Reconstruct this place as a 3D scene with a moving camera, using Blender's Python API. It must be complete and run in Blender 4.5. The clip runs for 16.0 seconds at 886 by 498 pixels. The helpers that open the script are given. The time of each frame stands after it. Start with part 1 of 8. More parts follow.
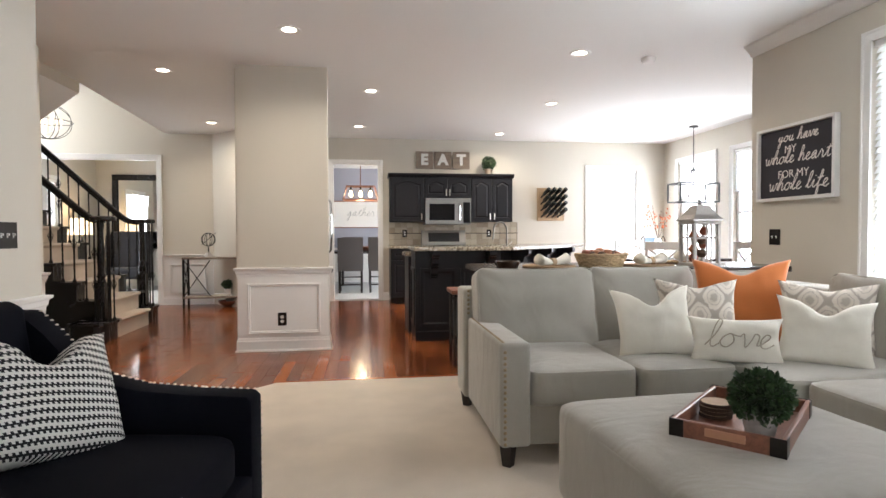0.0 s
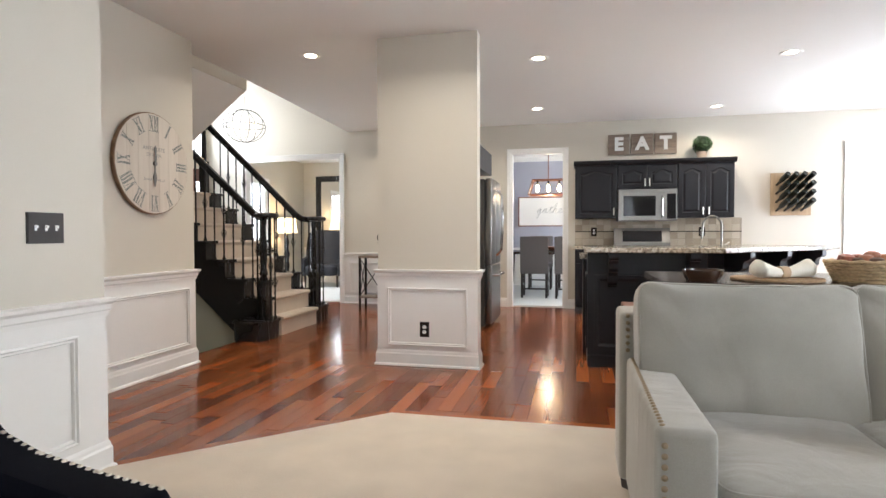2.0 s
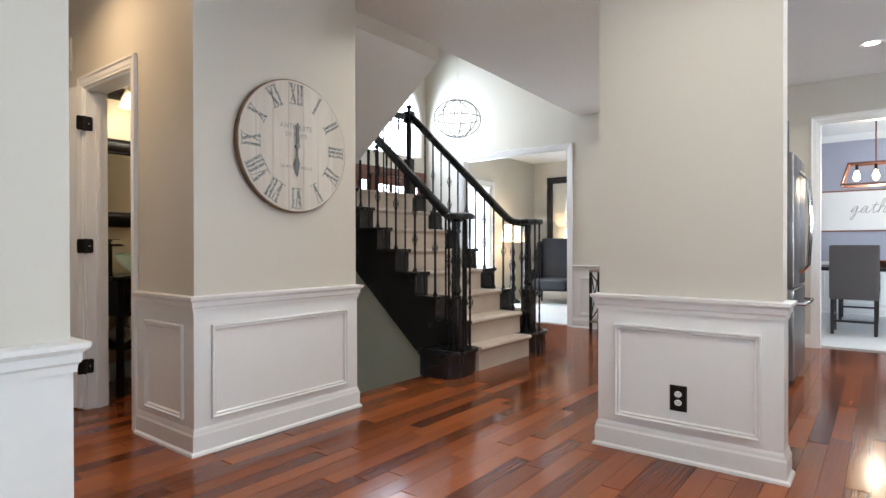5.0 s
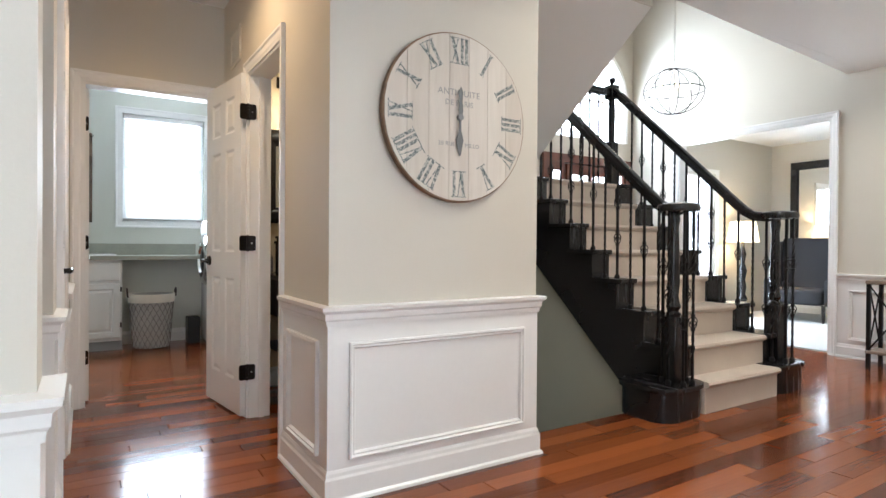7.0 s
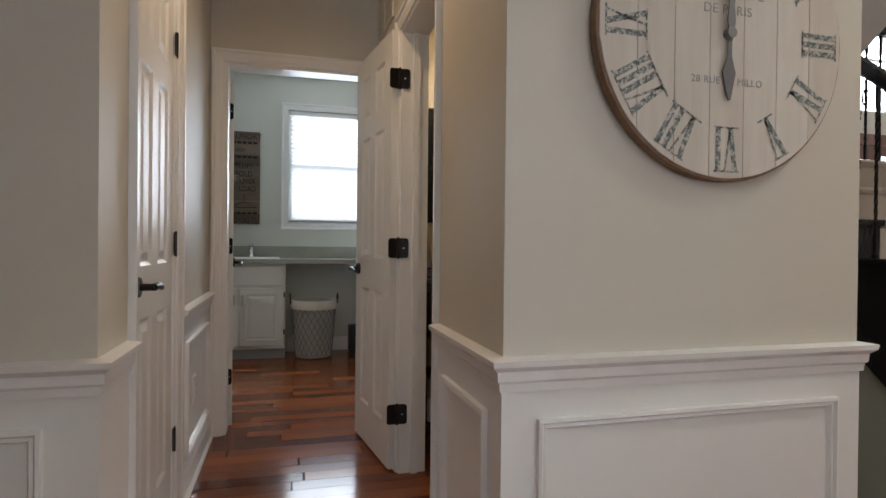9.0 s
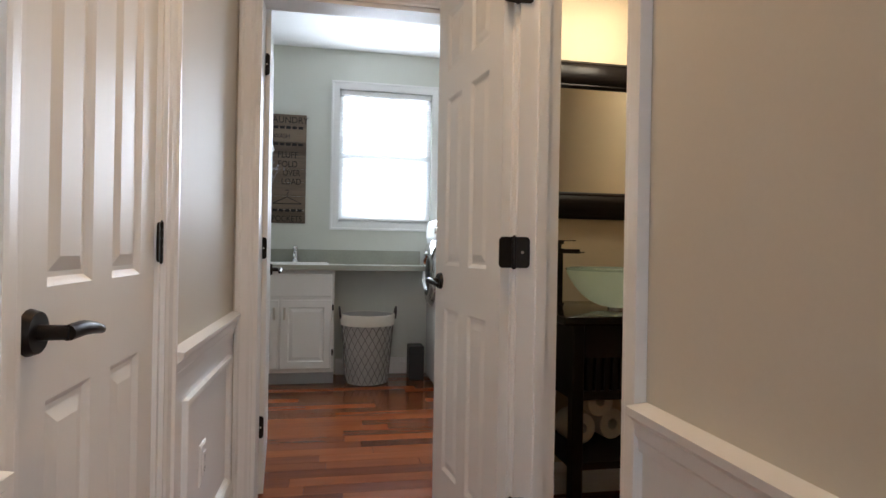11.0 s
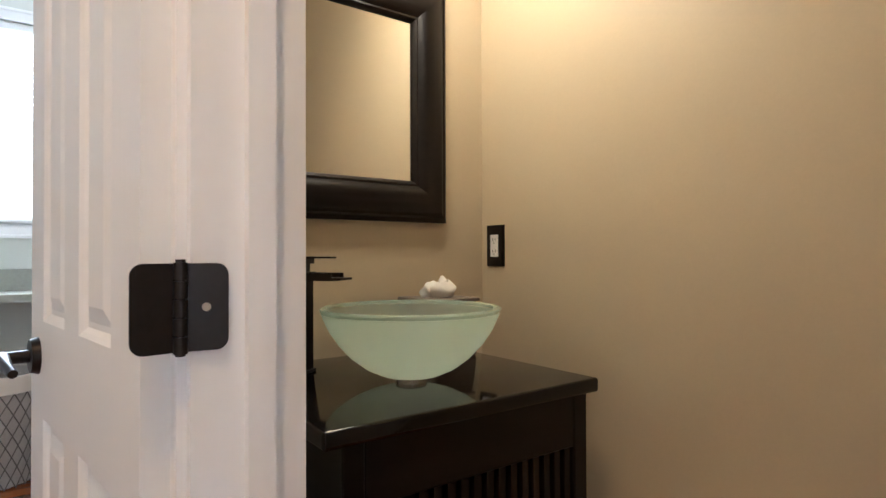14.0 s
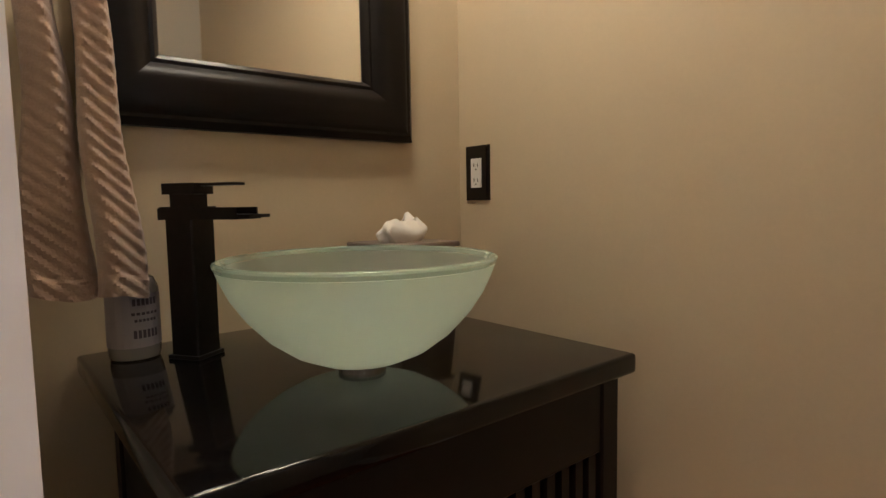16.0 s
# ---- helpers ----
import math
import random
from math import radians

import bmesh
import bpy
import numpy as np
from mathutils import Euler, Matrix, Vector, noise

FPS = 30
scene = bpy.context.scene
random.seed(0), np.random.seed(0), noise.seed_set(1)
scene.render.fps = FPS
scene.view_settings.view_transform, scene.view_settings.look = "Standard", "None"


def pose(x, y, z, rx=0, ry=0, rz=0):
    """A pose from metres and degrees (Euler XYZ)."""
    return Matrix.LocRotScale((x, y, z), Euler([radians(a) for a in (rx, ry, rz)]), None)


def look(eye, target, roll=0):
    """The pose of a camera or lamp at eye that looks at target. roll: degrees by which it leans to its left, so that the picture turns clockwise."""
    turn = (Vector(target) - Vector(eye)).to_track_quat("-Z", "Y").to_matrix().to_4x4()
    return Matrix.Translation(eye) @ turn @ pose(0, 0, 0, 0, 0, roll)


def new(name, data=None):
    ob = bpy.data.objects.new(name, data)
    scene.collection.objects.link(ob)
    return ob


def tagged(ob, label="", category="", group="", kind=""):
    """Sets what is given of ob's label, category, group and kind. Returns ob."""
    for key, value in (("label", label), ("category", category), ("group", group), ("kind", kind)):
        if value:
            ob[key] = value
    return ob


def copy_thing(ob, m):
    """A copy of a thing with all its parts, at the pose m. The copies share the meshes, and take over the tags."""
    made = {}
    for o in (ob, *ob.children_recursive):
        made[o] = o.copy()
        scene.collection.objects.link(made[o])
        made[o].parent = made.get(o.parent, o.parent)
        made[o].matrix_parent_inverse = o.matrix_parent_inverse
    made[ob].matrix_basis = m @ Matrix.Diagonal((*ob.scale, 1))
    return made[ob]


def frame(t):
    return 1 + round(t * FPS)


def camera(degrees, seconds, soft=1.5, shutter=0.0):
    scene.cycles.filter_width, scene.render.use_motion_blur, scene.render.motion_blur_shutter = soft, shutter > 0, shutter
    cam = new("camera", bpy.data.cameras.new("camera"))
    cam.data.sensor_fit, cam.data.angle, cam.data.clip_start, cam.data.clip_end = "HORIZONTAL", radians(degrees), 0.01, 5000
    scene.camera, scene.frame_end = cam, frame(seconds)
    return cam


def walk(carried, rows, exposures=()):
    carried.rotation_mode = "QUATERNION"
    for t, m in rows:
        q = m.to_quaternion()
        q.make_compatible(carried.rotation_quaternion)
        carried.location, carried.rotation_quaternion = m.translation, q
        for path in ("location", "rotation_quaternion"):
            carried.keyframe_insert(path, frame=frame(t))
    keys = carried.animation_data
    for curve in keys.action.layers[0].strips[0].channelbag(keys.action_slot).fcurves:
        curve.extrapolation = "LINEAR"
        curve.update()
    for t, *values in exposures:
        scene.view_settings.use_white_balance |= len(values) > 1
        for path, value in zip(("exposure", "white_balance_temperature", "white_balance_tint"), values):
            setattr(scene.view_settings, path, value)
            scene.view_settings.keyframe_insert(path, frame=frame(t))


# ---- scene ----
cam = camera(75.9, 16.0)
PATH = [
    (0, (0.322, -0.238, 1.096), (0.595, 1.743, 1.042), -0.2),
    (0.5, (0.47, 0.019, 1.088), (0.585, 2.015, 1.034), -0.3),
    (1, (0.599, 0.28, 1.073), (0.547, 2.279, 1.023), -0.2),
    (1.5, (0.705, 0.541, 1.057), (0.44, 2.523, 1.008), -0.3),
    (2, (0.742, 0.822, 1.066), (0.284, 2.769, 1.015), -0.1),
    (2.5, (0.765, 1.123, 1.063), (0.182, 3.035, 1.017), -0.1),
    (3, (0.735, 1.405, 1.068), (0.031, 3.276, 1.018), -0.2),
    (3.2, (0.701, 1.492, 1.049), (-0.056, 3.343, 1.007), -0.1),
    (5.3, (0.255, 2.517, 1.029), (-1.044, 4.038, 1.016), 0.0),
    (5.5, (0.212, 2.577, 1.029), (-1.135, 4.055, 1.014), 0.1),
    (6, (0.111, 2.76, 1.025), (-1.362, 4.114, 1.01), 0.1),
    (6.5, (-0.017, 2.917, 1.011), (-1.617, 4.117, 1.0), 0.2),
    (7, (-0.211, 3.047, 1.031), (-1.904, 4.112, 1.016), 0.4),
    (7.5, (-0.411, 3.165, 1.027), (-2.181, 4.096, 1.013), 0.4),
    (8, (-0.613, 3.267, 1.038), (-2.457, 4.041, 1.022), 0.3),
    (8.5, (-0.832, 3.318, 1.037), (-2.731, 3.944, 1.025), 0.5),
    (9, (-1.094, 3.368, 1.048), (-3.024, 3.893, 1.034), 0.6),
    (9.2, (-1.212, 3.398, 1.057), (-3.152, 3.881, 1.04), 0.5),
    (11.3, (-2.166, 3.325, 1.031), (-4.13, 3.699, 1.034), 1.0),
    (11.5, (-2.23, 3.319, 1.028), (-4.187, 3.735, 1.031), 1.0),
    (12, (-2.398, 3.347, 1.026), (-4.314, 3.92, 1.032), 0.8),
    (12.5, (-2.574, 3.44, 1.051), (-4.441, 4.157, 1.061), 0.6),
    (13, (-2.739, 3.525, 1.08), (-4.539, 4.396, 1.097), 0.5),
    (13.5, (-2.893, 3.612, 1.099), (-4.588, 4.673, 1.11), 0.2),
    (14, (-3.02, 3.724, 1.084), (-4.632, 4.907, 1.107), -0.2),
    (14.5, (-3.152, 3.812, 1.107), (-4.706, 5.071, 1.116), -0.8),
    (15, (-3.256, 3.881, 1.114), (-4.776, 5.181, 1.138), -1.0),
    (15.5, (-3.308, 3.941, 1.084), (-4.842, 5.225, 1.041), -1.3),
    (16, (-3.346, 3.97, 1.05), (-4.887, 5.234, 0.883), -1.0),
]
walk(cam, [(t, look(eye, target, roll)) for t, eye, target, roll in PATH],
     exposures=[(0.0, 0.2, 6300, 10), (1.5, 0.36, 6100, 9), (2.5, 0.5, 5950, 8), (3.0, 0.6, 5750, 7), (5.5, 0.36, 5550, 6), (7.0, 0.72, 5600, 6), (8.0, 0.36, 5650, 6), (9.2, -0.3, 5900, 8),
                (11.3, 0.5, 5800, 10), (12.5, 1.0, 5700, 12), (13.5, 1.12, 5450, 11), (14.5, 1.12, 5450, 10), (16.0, 0.85, 5600, 13)])

# ---------------------------------------------------------------- light
C = 2.66          # ceiling height
world = bpy.data.worlds.new("world")
scene.world = world
world.use_nodes = True
sky = world.node_tree.nodes.new("ShaderNodeTexSky")
sky.sky_type, sky.sun_disc = "NISHITA", False
sky.sun_elevation, sky.sun_rotation = radians(50), radians(120)
bg = world.node_tree.nodes["Background"]
world.node_tree.links.new(sky.outputs["Color"], bg.inputs["Color"])
bg.inputs["Strength"].default_value = 0.12
sun = new("sun", bpy.data.lights.new("sun", "SUN"))
sun.data.energy, sun.data.angle, sun.data.color = 2.0, radians(0.5), (1.0, 0.95, 0.88)
sun.matrix_world = look((0, 0, 20), (-6, -10, 3))
DAY = (0.92, 0.96, 1.0)
WARM = (1.0, 0.86, 0.68)


def area(name, at, target, w, h, watts, colour=DAY, spread=180):
    lamp = bpy.data.lights.new(name, "AREA")
    lamp.shape, lamp.size, lamp.size_y = "RECTANGLE", w, h
    lamp.energy, lamp.color, lamp.spread = watts, colour, radians(spread)
    ob = new(name, lamp)
    ob.matrix_world = look(at, target)
    return ob


def downlight(at, watts, r=0.06, colour=WARM, spread=150):
    lamp = bpy.data.lights.new("downlight_lamp", "AREA")
    lamp.shape, lamp.size, lamp.energy, lamp.color, lamp.spread = "DISK", 2 * r, watts, colour, radians(spread)
    ob = new("downlight_lamp", lamp)
    ob.matrix_world = look(at, (at[0], at[1] + 0.0001, at[2] - 1))
    return ob


# daylight standing in the window openings
area("daylight_family_east", (3.60, 2.35, 1.55), (0, 2.35, 1.2), 1.3, 1.5, 40)
# the south one is added fill; a window behind the camera is only assumed
area("fill_family_south", (1.2, -2.55, 1.45), (1.2, 2, 1.3), 2.6, 1.6, 6)
area("daylight_patio", (4.6, 9.14, 1.15), (4.6, 5, 1.0), 0.86, 2.0, 42)
area("daylight_nook_a", (5.5, 8.2, 1.4), (2, 8.2, 1.0), 0.95, 1.7, 46)
area("daylight_nook_b", (5.5, 6.75, 1.4), (2, 6.75, 1.0), 0.95, 1.7, 46)
area("daylight_arch", (-5.14, 8.25, 2.95), (-2, 8.25, 1.5), 1.3, 1.1, 25)
area("daylight_living", (-5.14, 10.4, 1.25), (-2, 10.4, 1.0), 1.0, 1.6, 40)
area("daylight_laundry", (-6.74, 3.74, 1.80), (-4, 3.74, 2.0), 0.72, 1.05, 25)
area("daylight_dining", (3.0, 11.0, 1.5), (-1, 11.0, 1.0), 1.6, 1.6, 70)

# ---------------------------------------------------------------- materials
def node_mat(name):
    m = bpy.data.materials.new(name)
    m.use_nodes = True
    nt = m.node_tree
    return m, nt, nt.nodes["Principled BSDF"]


def noise_of(nt, scale, detail=4.0, rough=0.55, stretch=(1, 1, 1)):
    co = nt.nodes.new("ShaderNodeTexCoord")
    mp = nt.nodes.new("ShaderNodeMapping")
    mp.inputs["Scale"].default_value = stretch
    nz = nt.nodes.new("ShaderNodeTexNoise")
    nz.inputs["Scale"].default_value, nz.inputs["Detail"].default_value, nz.inputs["Roughness"].default_value = scale, detail, rough
    nt.links.new(co.outputs["Object"], mp.inputs["Vector"])
    nt.links.new(mp.outputs["Vector"], nz.inputs["Vector"])
    return nz


def ramp_of(nt, src, stops):
    r = nt.nodes.new("ShaderNodeValToRGB")
    els = r.color_ramp.elements
    while len(els) < len(stops):
        els.new(0.5)
    for e, (p, c) in zip(els, stops):
        e.position, e.color = p, (*c, 1)
    nt.links.new(src, r.inputs["Fac"])
    return r


def bump_of(nt, bsdf, src, strength, dist=0.01):
    b = nt.nodes.new("ShaderNodeBump")
    b.inputs["Strength"].default_value, b.inputs["Distance"].default_value = strength, dist
    nt.links.new(src, b.inputs["Height"])
    nt.links.new(b.outputs["Normal"], bsdf.inputs["Normal"])


def surface(name, colour, rough=0.5, metal=0.0, vary=0.06, grain=60, big=1.5, bump=0.1, dist=0.002, stretch=(1, 1, 1), sheen=0.0, rough_vary=0.06, spec=0.5):
    """Colour broken up at two scales, with relief and uneven gloss."""
    m, nt, b = node_mat(name)
    n1, n2 = noise_of(nt, grain, 5, 0.6, stretch), noise_of(nt, big, 3, 0.5, stretch)
    mx = nt.nodes.new("ShaderNodeMath")
    mx.operation = "ADD"
    nt.links.new(n1.outputs["Fac"], mx.inputs[0])
    nt.links.new(n2.outputs["Fac"], mx.inputs[1])
    lo, hi = [max(0, c * (1 - vary)) for c in colour], [min(1, c * (1 + vary)) for c in colour]
    half = nt.nodes.new("ShaderNodeMath")
    half.operation = "MULTIPLY"
    half.inputs[1].default_value = 0.5
    nt.links.new(mx.outputs[0], half.inputs[0])
    r = ramp_of(nt, half.outputs[0], [(0.3, lo), (0.7, hi)])
    nt.links.new(r.outputs["Color"], b.inputs["Base Color"])
    rr = nt.nodes.new("ShaderNodeMapRange")
    rr.inputs["To Min"].default_value, rr.inputs["To Max"].default_value = max(0.02, rough - rough_vary), min(1, rough + rough_vary)
    nt.links.new(n2.outputs["Fac"], rr.inputs["Value"])
    nt.links.new(rr.outputs["Result"], b.inputs["Roughness"])
    b.inputs["Metallic"].default_value = metal
    b.inputs["Specular IOR Level"].default_value = spec
    if sheen:
        b.inputs["Sheen Weight"].default_value = sheen
    if bump:
        bump_of(nt, b, n1.outputs["Fac"], bump, dist)
    return m


def wrinkled(m, scale, strength, dist):
    """Adds broad soft creases under a cloth's weave."""
    nt = m.node_tree
    nz = noise_of(nt, scale, 3, 0.5, (1.0, 1.6, 0.7))
    nz.inputs["Distortion"].default_value = 0.7
    b2 = nt.nodes.new("ShaderNodeBump")
    b2.inputs["Strength"].default_value, b2.inputs["Distance"].default_value = strength, dist
    nt.links.new(nz.outputs["Fac"], b2.inputs["Height"])
    for n in nt.nodes:
        if n.type == "BUMP" and n != b2:
            nt.links.new(b2.outputs["Normal"], n.inputs["Normal"])
    return m


def wood(name, dark, light, rough=0.3, scale=3.0, stretch=(14, 14, 1), per_piece=0.0, coat=0.0, bump=0.05, seams=None):
    m, nt, b = node_mat(name)
    grain = noise_of(nt, scale, 8, 0.65, stretch)
    grain.inputs["Distortion"].default_value = 0.6
    fac = grain.outputs["Fac"]
    if per_piece:
        info = nt.nodes.new("ShaderNodeObjectInfo")
        geo = nt.nodes.new("ShaderNodeNewGeometry")
        add = nt.nodes.new("ShaderNodeMath")
        add.operation = "ADD"
        nt.links.new(info.outputs["Random"], add.inputs[0])
        nt.links.new(geo.outputs["Random Per Island"], add.inputs[1])
        fr = nt.nodes.new("ShaderNodeMath")
        fr.operation = "FRACT"
        nt.links.new(add.outputs[0], fr.inputs[0])
        mix = nt.nodes.new("ShaderNodeMix")
        mix.inputs["Factor"].default_value = per_piece
        nt.links.new(fac, mix.inputs["A"])
        nt.links.new(fr.outputs[0], mix.inputs["B"])
        fac = mix.outputs["Result"]
    mid = [(a + c) / 2 for a, c in zip(dark, light)]
    r = ramp_of(nt, fac, [(0.15, dark), (0.5, mid), (0.9, light)])
    nt.links.new(r.outputs["Color"], b.inputs["Base Color"])
    sm = noise_of(nt, 2.3, 4, 0.6)
    rr = nt.nodes.new("ShaderNodeMapRange")
    rr.inputs["To Min"].default_value, rr.inputs["To Max"].default_value = rough * 0.75, rough * 1.35
    nt.links.new(sm.outputs["Fac"], rr.inputs["Value"])
    nt.links.new(rr.outputs["Result"], b.inputs["Roughness"])
    b.inputs["Coat Weight"].default_value, b.inputs["Coat Roughness"].default_value = coat, 0.12
    bump_of(nt, b, grain.outputs["Fac"], bump, 0.003)
    return m


def glow(name, colour, strength):
    m, nt, b = node_mat(name)
    b.inputs["Base Color"].default_value = (*colour, 1)
    b.inputs["Emission Color"].default_value, b.inputs["Emission Strength"].default_value = (*colour, 1), strength
    return m


def glass_mat(name, colour=(1, 1, 1), rough=0.0, ior=1.45, transmission=1.0):
    m, nt, b = node_mat(name)
    b.inputs["Base Color"].default_value, b.inputs["Roughness"].default_value = (*colour, 1), rough
    b.inputs["Transmission Weight"].default_value, b.inputs["IOR"].default_value = transmission, ior
    return m


PAINT = surface("greige_paint", (0.605, 0.563, 0.487), 0.55, vary=0.02, grain=140, big=0.9, bump=0.12, dist=0.001)
# the greige wall paint again, with the powder room lamp's warm tint in its colour
WARMTAN = surface("lamp_tinted_paint", (0.57, 0.47, 0.325), 0.55, vary=0.03, grain=140, big=0.9, bump=0.12, dist=0.001)
SAGE = surface("pale_sage_paint", (0.62, 0.625, 0.56), 0.6, vary=0.02, grain=140, bump=0.1, dist=0.001)
LAVENDER = surface("grey_lavender_paint", (0.36, 0.37, 0.44), 0.6, vary=0.02, grain=140, bump=0.1, dist=0.001)
OLIVE = surface("olive_grey_paint", (0.46, 0.46, 0.385), 0.6, vary=0.02, grain=140, bump=0.1, dist=0.001)
CEILING = surface("ceiling_white", (0.80, 0.79, 0.77), 0.8, vary=0.015, grain=160, big=0.7, bump=0.15, dist=0.001)
WHITE = surface("white_trim_paint", (0.80, 0.79, 0.77), 0.32, vary=0.015, grain=40, big=1.2, bump=0.04, dist=0.001)
DOORWHITE = surface("white_door_paint", (0.78, 0.77, 0.74), 0.42, vary=0.015, grain=25, big=1.4, bump=0.10, dist=0.001, stretch=(6, 6, 0.6))
CHERRY = wood("cherry_floor", (0.055, 0.012, 0.005), (0.36, 0.105, 0.030), 0.14, 2.6, (12, 0.8, 12), per_piece=0.52, coat=0.0, bump=0.02)
CHERRY.node_tree.nodes["Principled BSDF"].inputs["Specular IOR Level"].default_value = 0.36
SUBFLOOR = surface("dark_floor_joint", (0.035, 0.014, 0.009), 0.6)
CARPET = surface("cream_carpet", (0.57, 0.485, 0.39), 0.95, vary=0.18, grain=150, big=3.0, bump=0.6, dist=0.006, sheen=0.3, spec=0.1)
STAIRCARPET = surface("beige_stair_carpet", (0.60, 0.51, 0.425), 0.95, vary=0.14, grain=260, big=4, bump=0.6, dist=0.005, sheen=0.3, spec=0.1)
PALECARPET = surface("pale_carpet", (0.66, 0.66, 0.64), 0.95, vary=0.06, grain=220, big=2, bump=0.5, dist=0.005, spec=0.1)
BLACKWOOD = surface("black_stained_wood", (0.012, 0.011, 0.012), 0.26, vary=0.3, grain=18, big=3, bump=0.08, dist=0.001, stretch=(1, 8, 1))
IRON = surface("black_iron", (0.015, 0.014, 0.014), 0.42, metal=0.6, vary=0.2, grain=90, bump=0.1, dist=0.001)
BRONZE = surface("oil_rubbed_bronze", (0.018, 0.014, 0.012), 0.38, metal=0.7, vary=0.25, grain=80, bump=0.08, dist=0.001)
STEEL = surface("brushed_steel", (0.25, 0.24, 0.225), 0.34, metal=1.0, vary=0.02, grain=30, big=2, bump=0, dist=0.001, stretch=(1, 1, 6), rough_vary=0.015)
CHROME = surface("chrome", (0.75, 0.75, 0.76), 0.10, metal=1.0, vary=0.02, bump=0)
NICKEL = surface("satin_nickel", (0.62, 0.58, 0.52), 0.3, metal=1.0, vary=0.04, bump=0)
CABINET = surface("charcoal_cabinet_paint", (0.011, 0.011, 0.014), 0.42, spec=0.3, vary=0.12, grain=20, big=2, bump=0.06, dist=0.001, stretch=(3, 3, 0.7))
MIRROR = surface("mirror_silver", (0.86, 0.87, 0.86), 0.02, metal=1.0, vary=0.0, bump=0, rough_vary=0.0)
GLASS = glass_mat("clear_glass")
BLIND, _nt, _b = node_mat("white_blind")
_b.inputs["Base Color"].default_value, _b.inputs["Roughness"].default_value = (0.85, 0.85, 0.84, 1), 0.6
_tl = _nt.nodes.new("ShaderNodeBsdfTranslucent")
_tl.inputs["Color"].default_value = (0.86, 0.87, 0.88, 1)
_mx = _nt.nodes.new("ShaderNodeMixShader")
_mx.inputs["Fac"].default_value = 0.6
_nt.links.new(_b.outputs["BSDF"], _mx.inputs[1])
_nt.links.new(_tl.outputs["BSDF"], _mx.inputs[2])
_nt.links.new(_mx.outputs["Shader"], _nt.nodes["Material Output"].inputs["Surface"])
SKYGLOW = glow("bright_overcast_distance", (0.93, 0.96, 1.0), 5.0)
LAMPGLOW = glow("lamp_lens", (1.0, 0.86, 0.66), 14.0)
BULB = glow("warm_bulb", (1.0, 0.66, 0.30), 18.0)
LINEN = wrinkled(surface("greige_linen_upholstery", (0.36, 0.337, 0.292), 0.9, vary=0.10, grain=320, big=3, bump=0.5, dist=0.002, sheen=0.35, spec=0.2), 4.5, 0.45, 0.027)
NAVY = surface("navy_black_upholstery", (0.0055, 0.006, 0.010), 0.9, vary=0.15, grain=300, big=3, bump=0.4, dist=0.002, spec=0.08)
IVORY = wrinkled(surface("ivory_cotton", (0.74, 0.70, 0.61), 0.9, vary=0.05, grain=350, big=5, bump=0.35, dist=0.002, sheen=0.2, spec=0.15), 6.0, 0.4, 0.02)
RUST = surface("rust_orange_cloth", (0.60, 0.19, 0.055), 0.85, vary=0.12, grain=300, big=4, bump=0.35, dist=0.002, sheen=0.3, spec=0.15)
BRASSNAIL = surface("antique_brass", (0.30, 0.23, 0.15), 0.35, metal=1.0, vary=0.2, bump=0)

# ---------------------------------------------------------------- mesh helpers
def part(name, bm, material, parent=None, label="", smooth=False, kind=""):
    me = bpy.data.meshes.new(name)
    bmesh.ops.recalc_face_normals(bm, faces=bm.faces)
    bm.to_mesh(me)
    bm.free()
    for m in (material if isinstance(material, (list, tuple)) else [material]):
        me.materials.append(m)
    if smooth:
        me.polygons.foreach_set("use_smooth", [True] * len(me.polygons))
        if smooth != "all":
            me.set_sharp_from_angle(angle=radians(38))
    ob = new(name, me)
    if parent:
        ob.parent = parent
    if label:
        ob["label"] = label
    if kind:
        ob["kind"] = kind
    return ob


def thing(name, label, category, m=None, group="", kind=""):
    ob = new(name)
    ob.empty_display_size = 0.1
    if m is not None:
        ob.matrix_world = m
    return tagged(ob, label, category, group, kind)


def bx(x0, y0, z0, x1, y1, z1, bev=0.0, seg=1, into=None):
    bm = into if into is not None else bmesh.new()
    lo = [min(x0, x1), min(y0, y1), min(z0, z1)]
    hi = [max(x0, x1), max(y0, y1), max(z0, z1)]
    v = [bm.verts.new((hi[0] if i & 1 else lo[0], hi[1] if i & 2 else lo[1], hi[2] if i & 4 else lo[2])) for i in range(8)]
    fs = [bm.faces.new([v[i] for i in f]) for f in ((0, 2, 3, 1), (4, 5, 7, 6), (0, 1, 5, 4), (2, 6, 7, 3), (0, 4, 6, 2), (1, 3, 7, 5))]
    if bev:
        es = list({e for f in fs for e in f.edges})
        bmesh.ops.bevel(bm, geom=es, offset=bev, segments=seg, profile=0.6, affect="EDGES")
    return bm


def boxes(*rows):
    bm = bmesh.new()
    for r in rows:
        bx(*r, into=bm)
    return bm


def rod(p, q, r, r2=None, n=10, into=None, cap=True):
    bm = into if into is not None else bmesh.new()
    p, q = Vector(p), Vector(q)
    d = q - p
    rot = d.to_track_quat("Z", "Y").to_matrix().to_4x4()
    r2 = r if r2 is None else r2
    rings = []
    for c, rr in ((p, r), (q, r2)):
        rings.append([bm.verts.new(c + rot @ Vector((rr * math.cos(2 * math.pi * i / n), rr * math.sin(2 * math.pi * i / n), 0))) for i in range(n)])
    for i in range(n):
        bm.faces.new((rings[0][i], rings[0][(i + 1) % n], rings[1][(i + 1) % n], rings[1][i]))
    if cap:
        bm.faces.new(rings[0][::-1]), bm.faces.new(rings[1])
    return bm


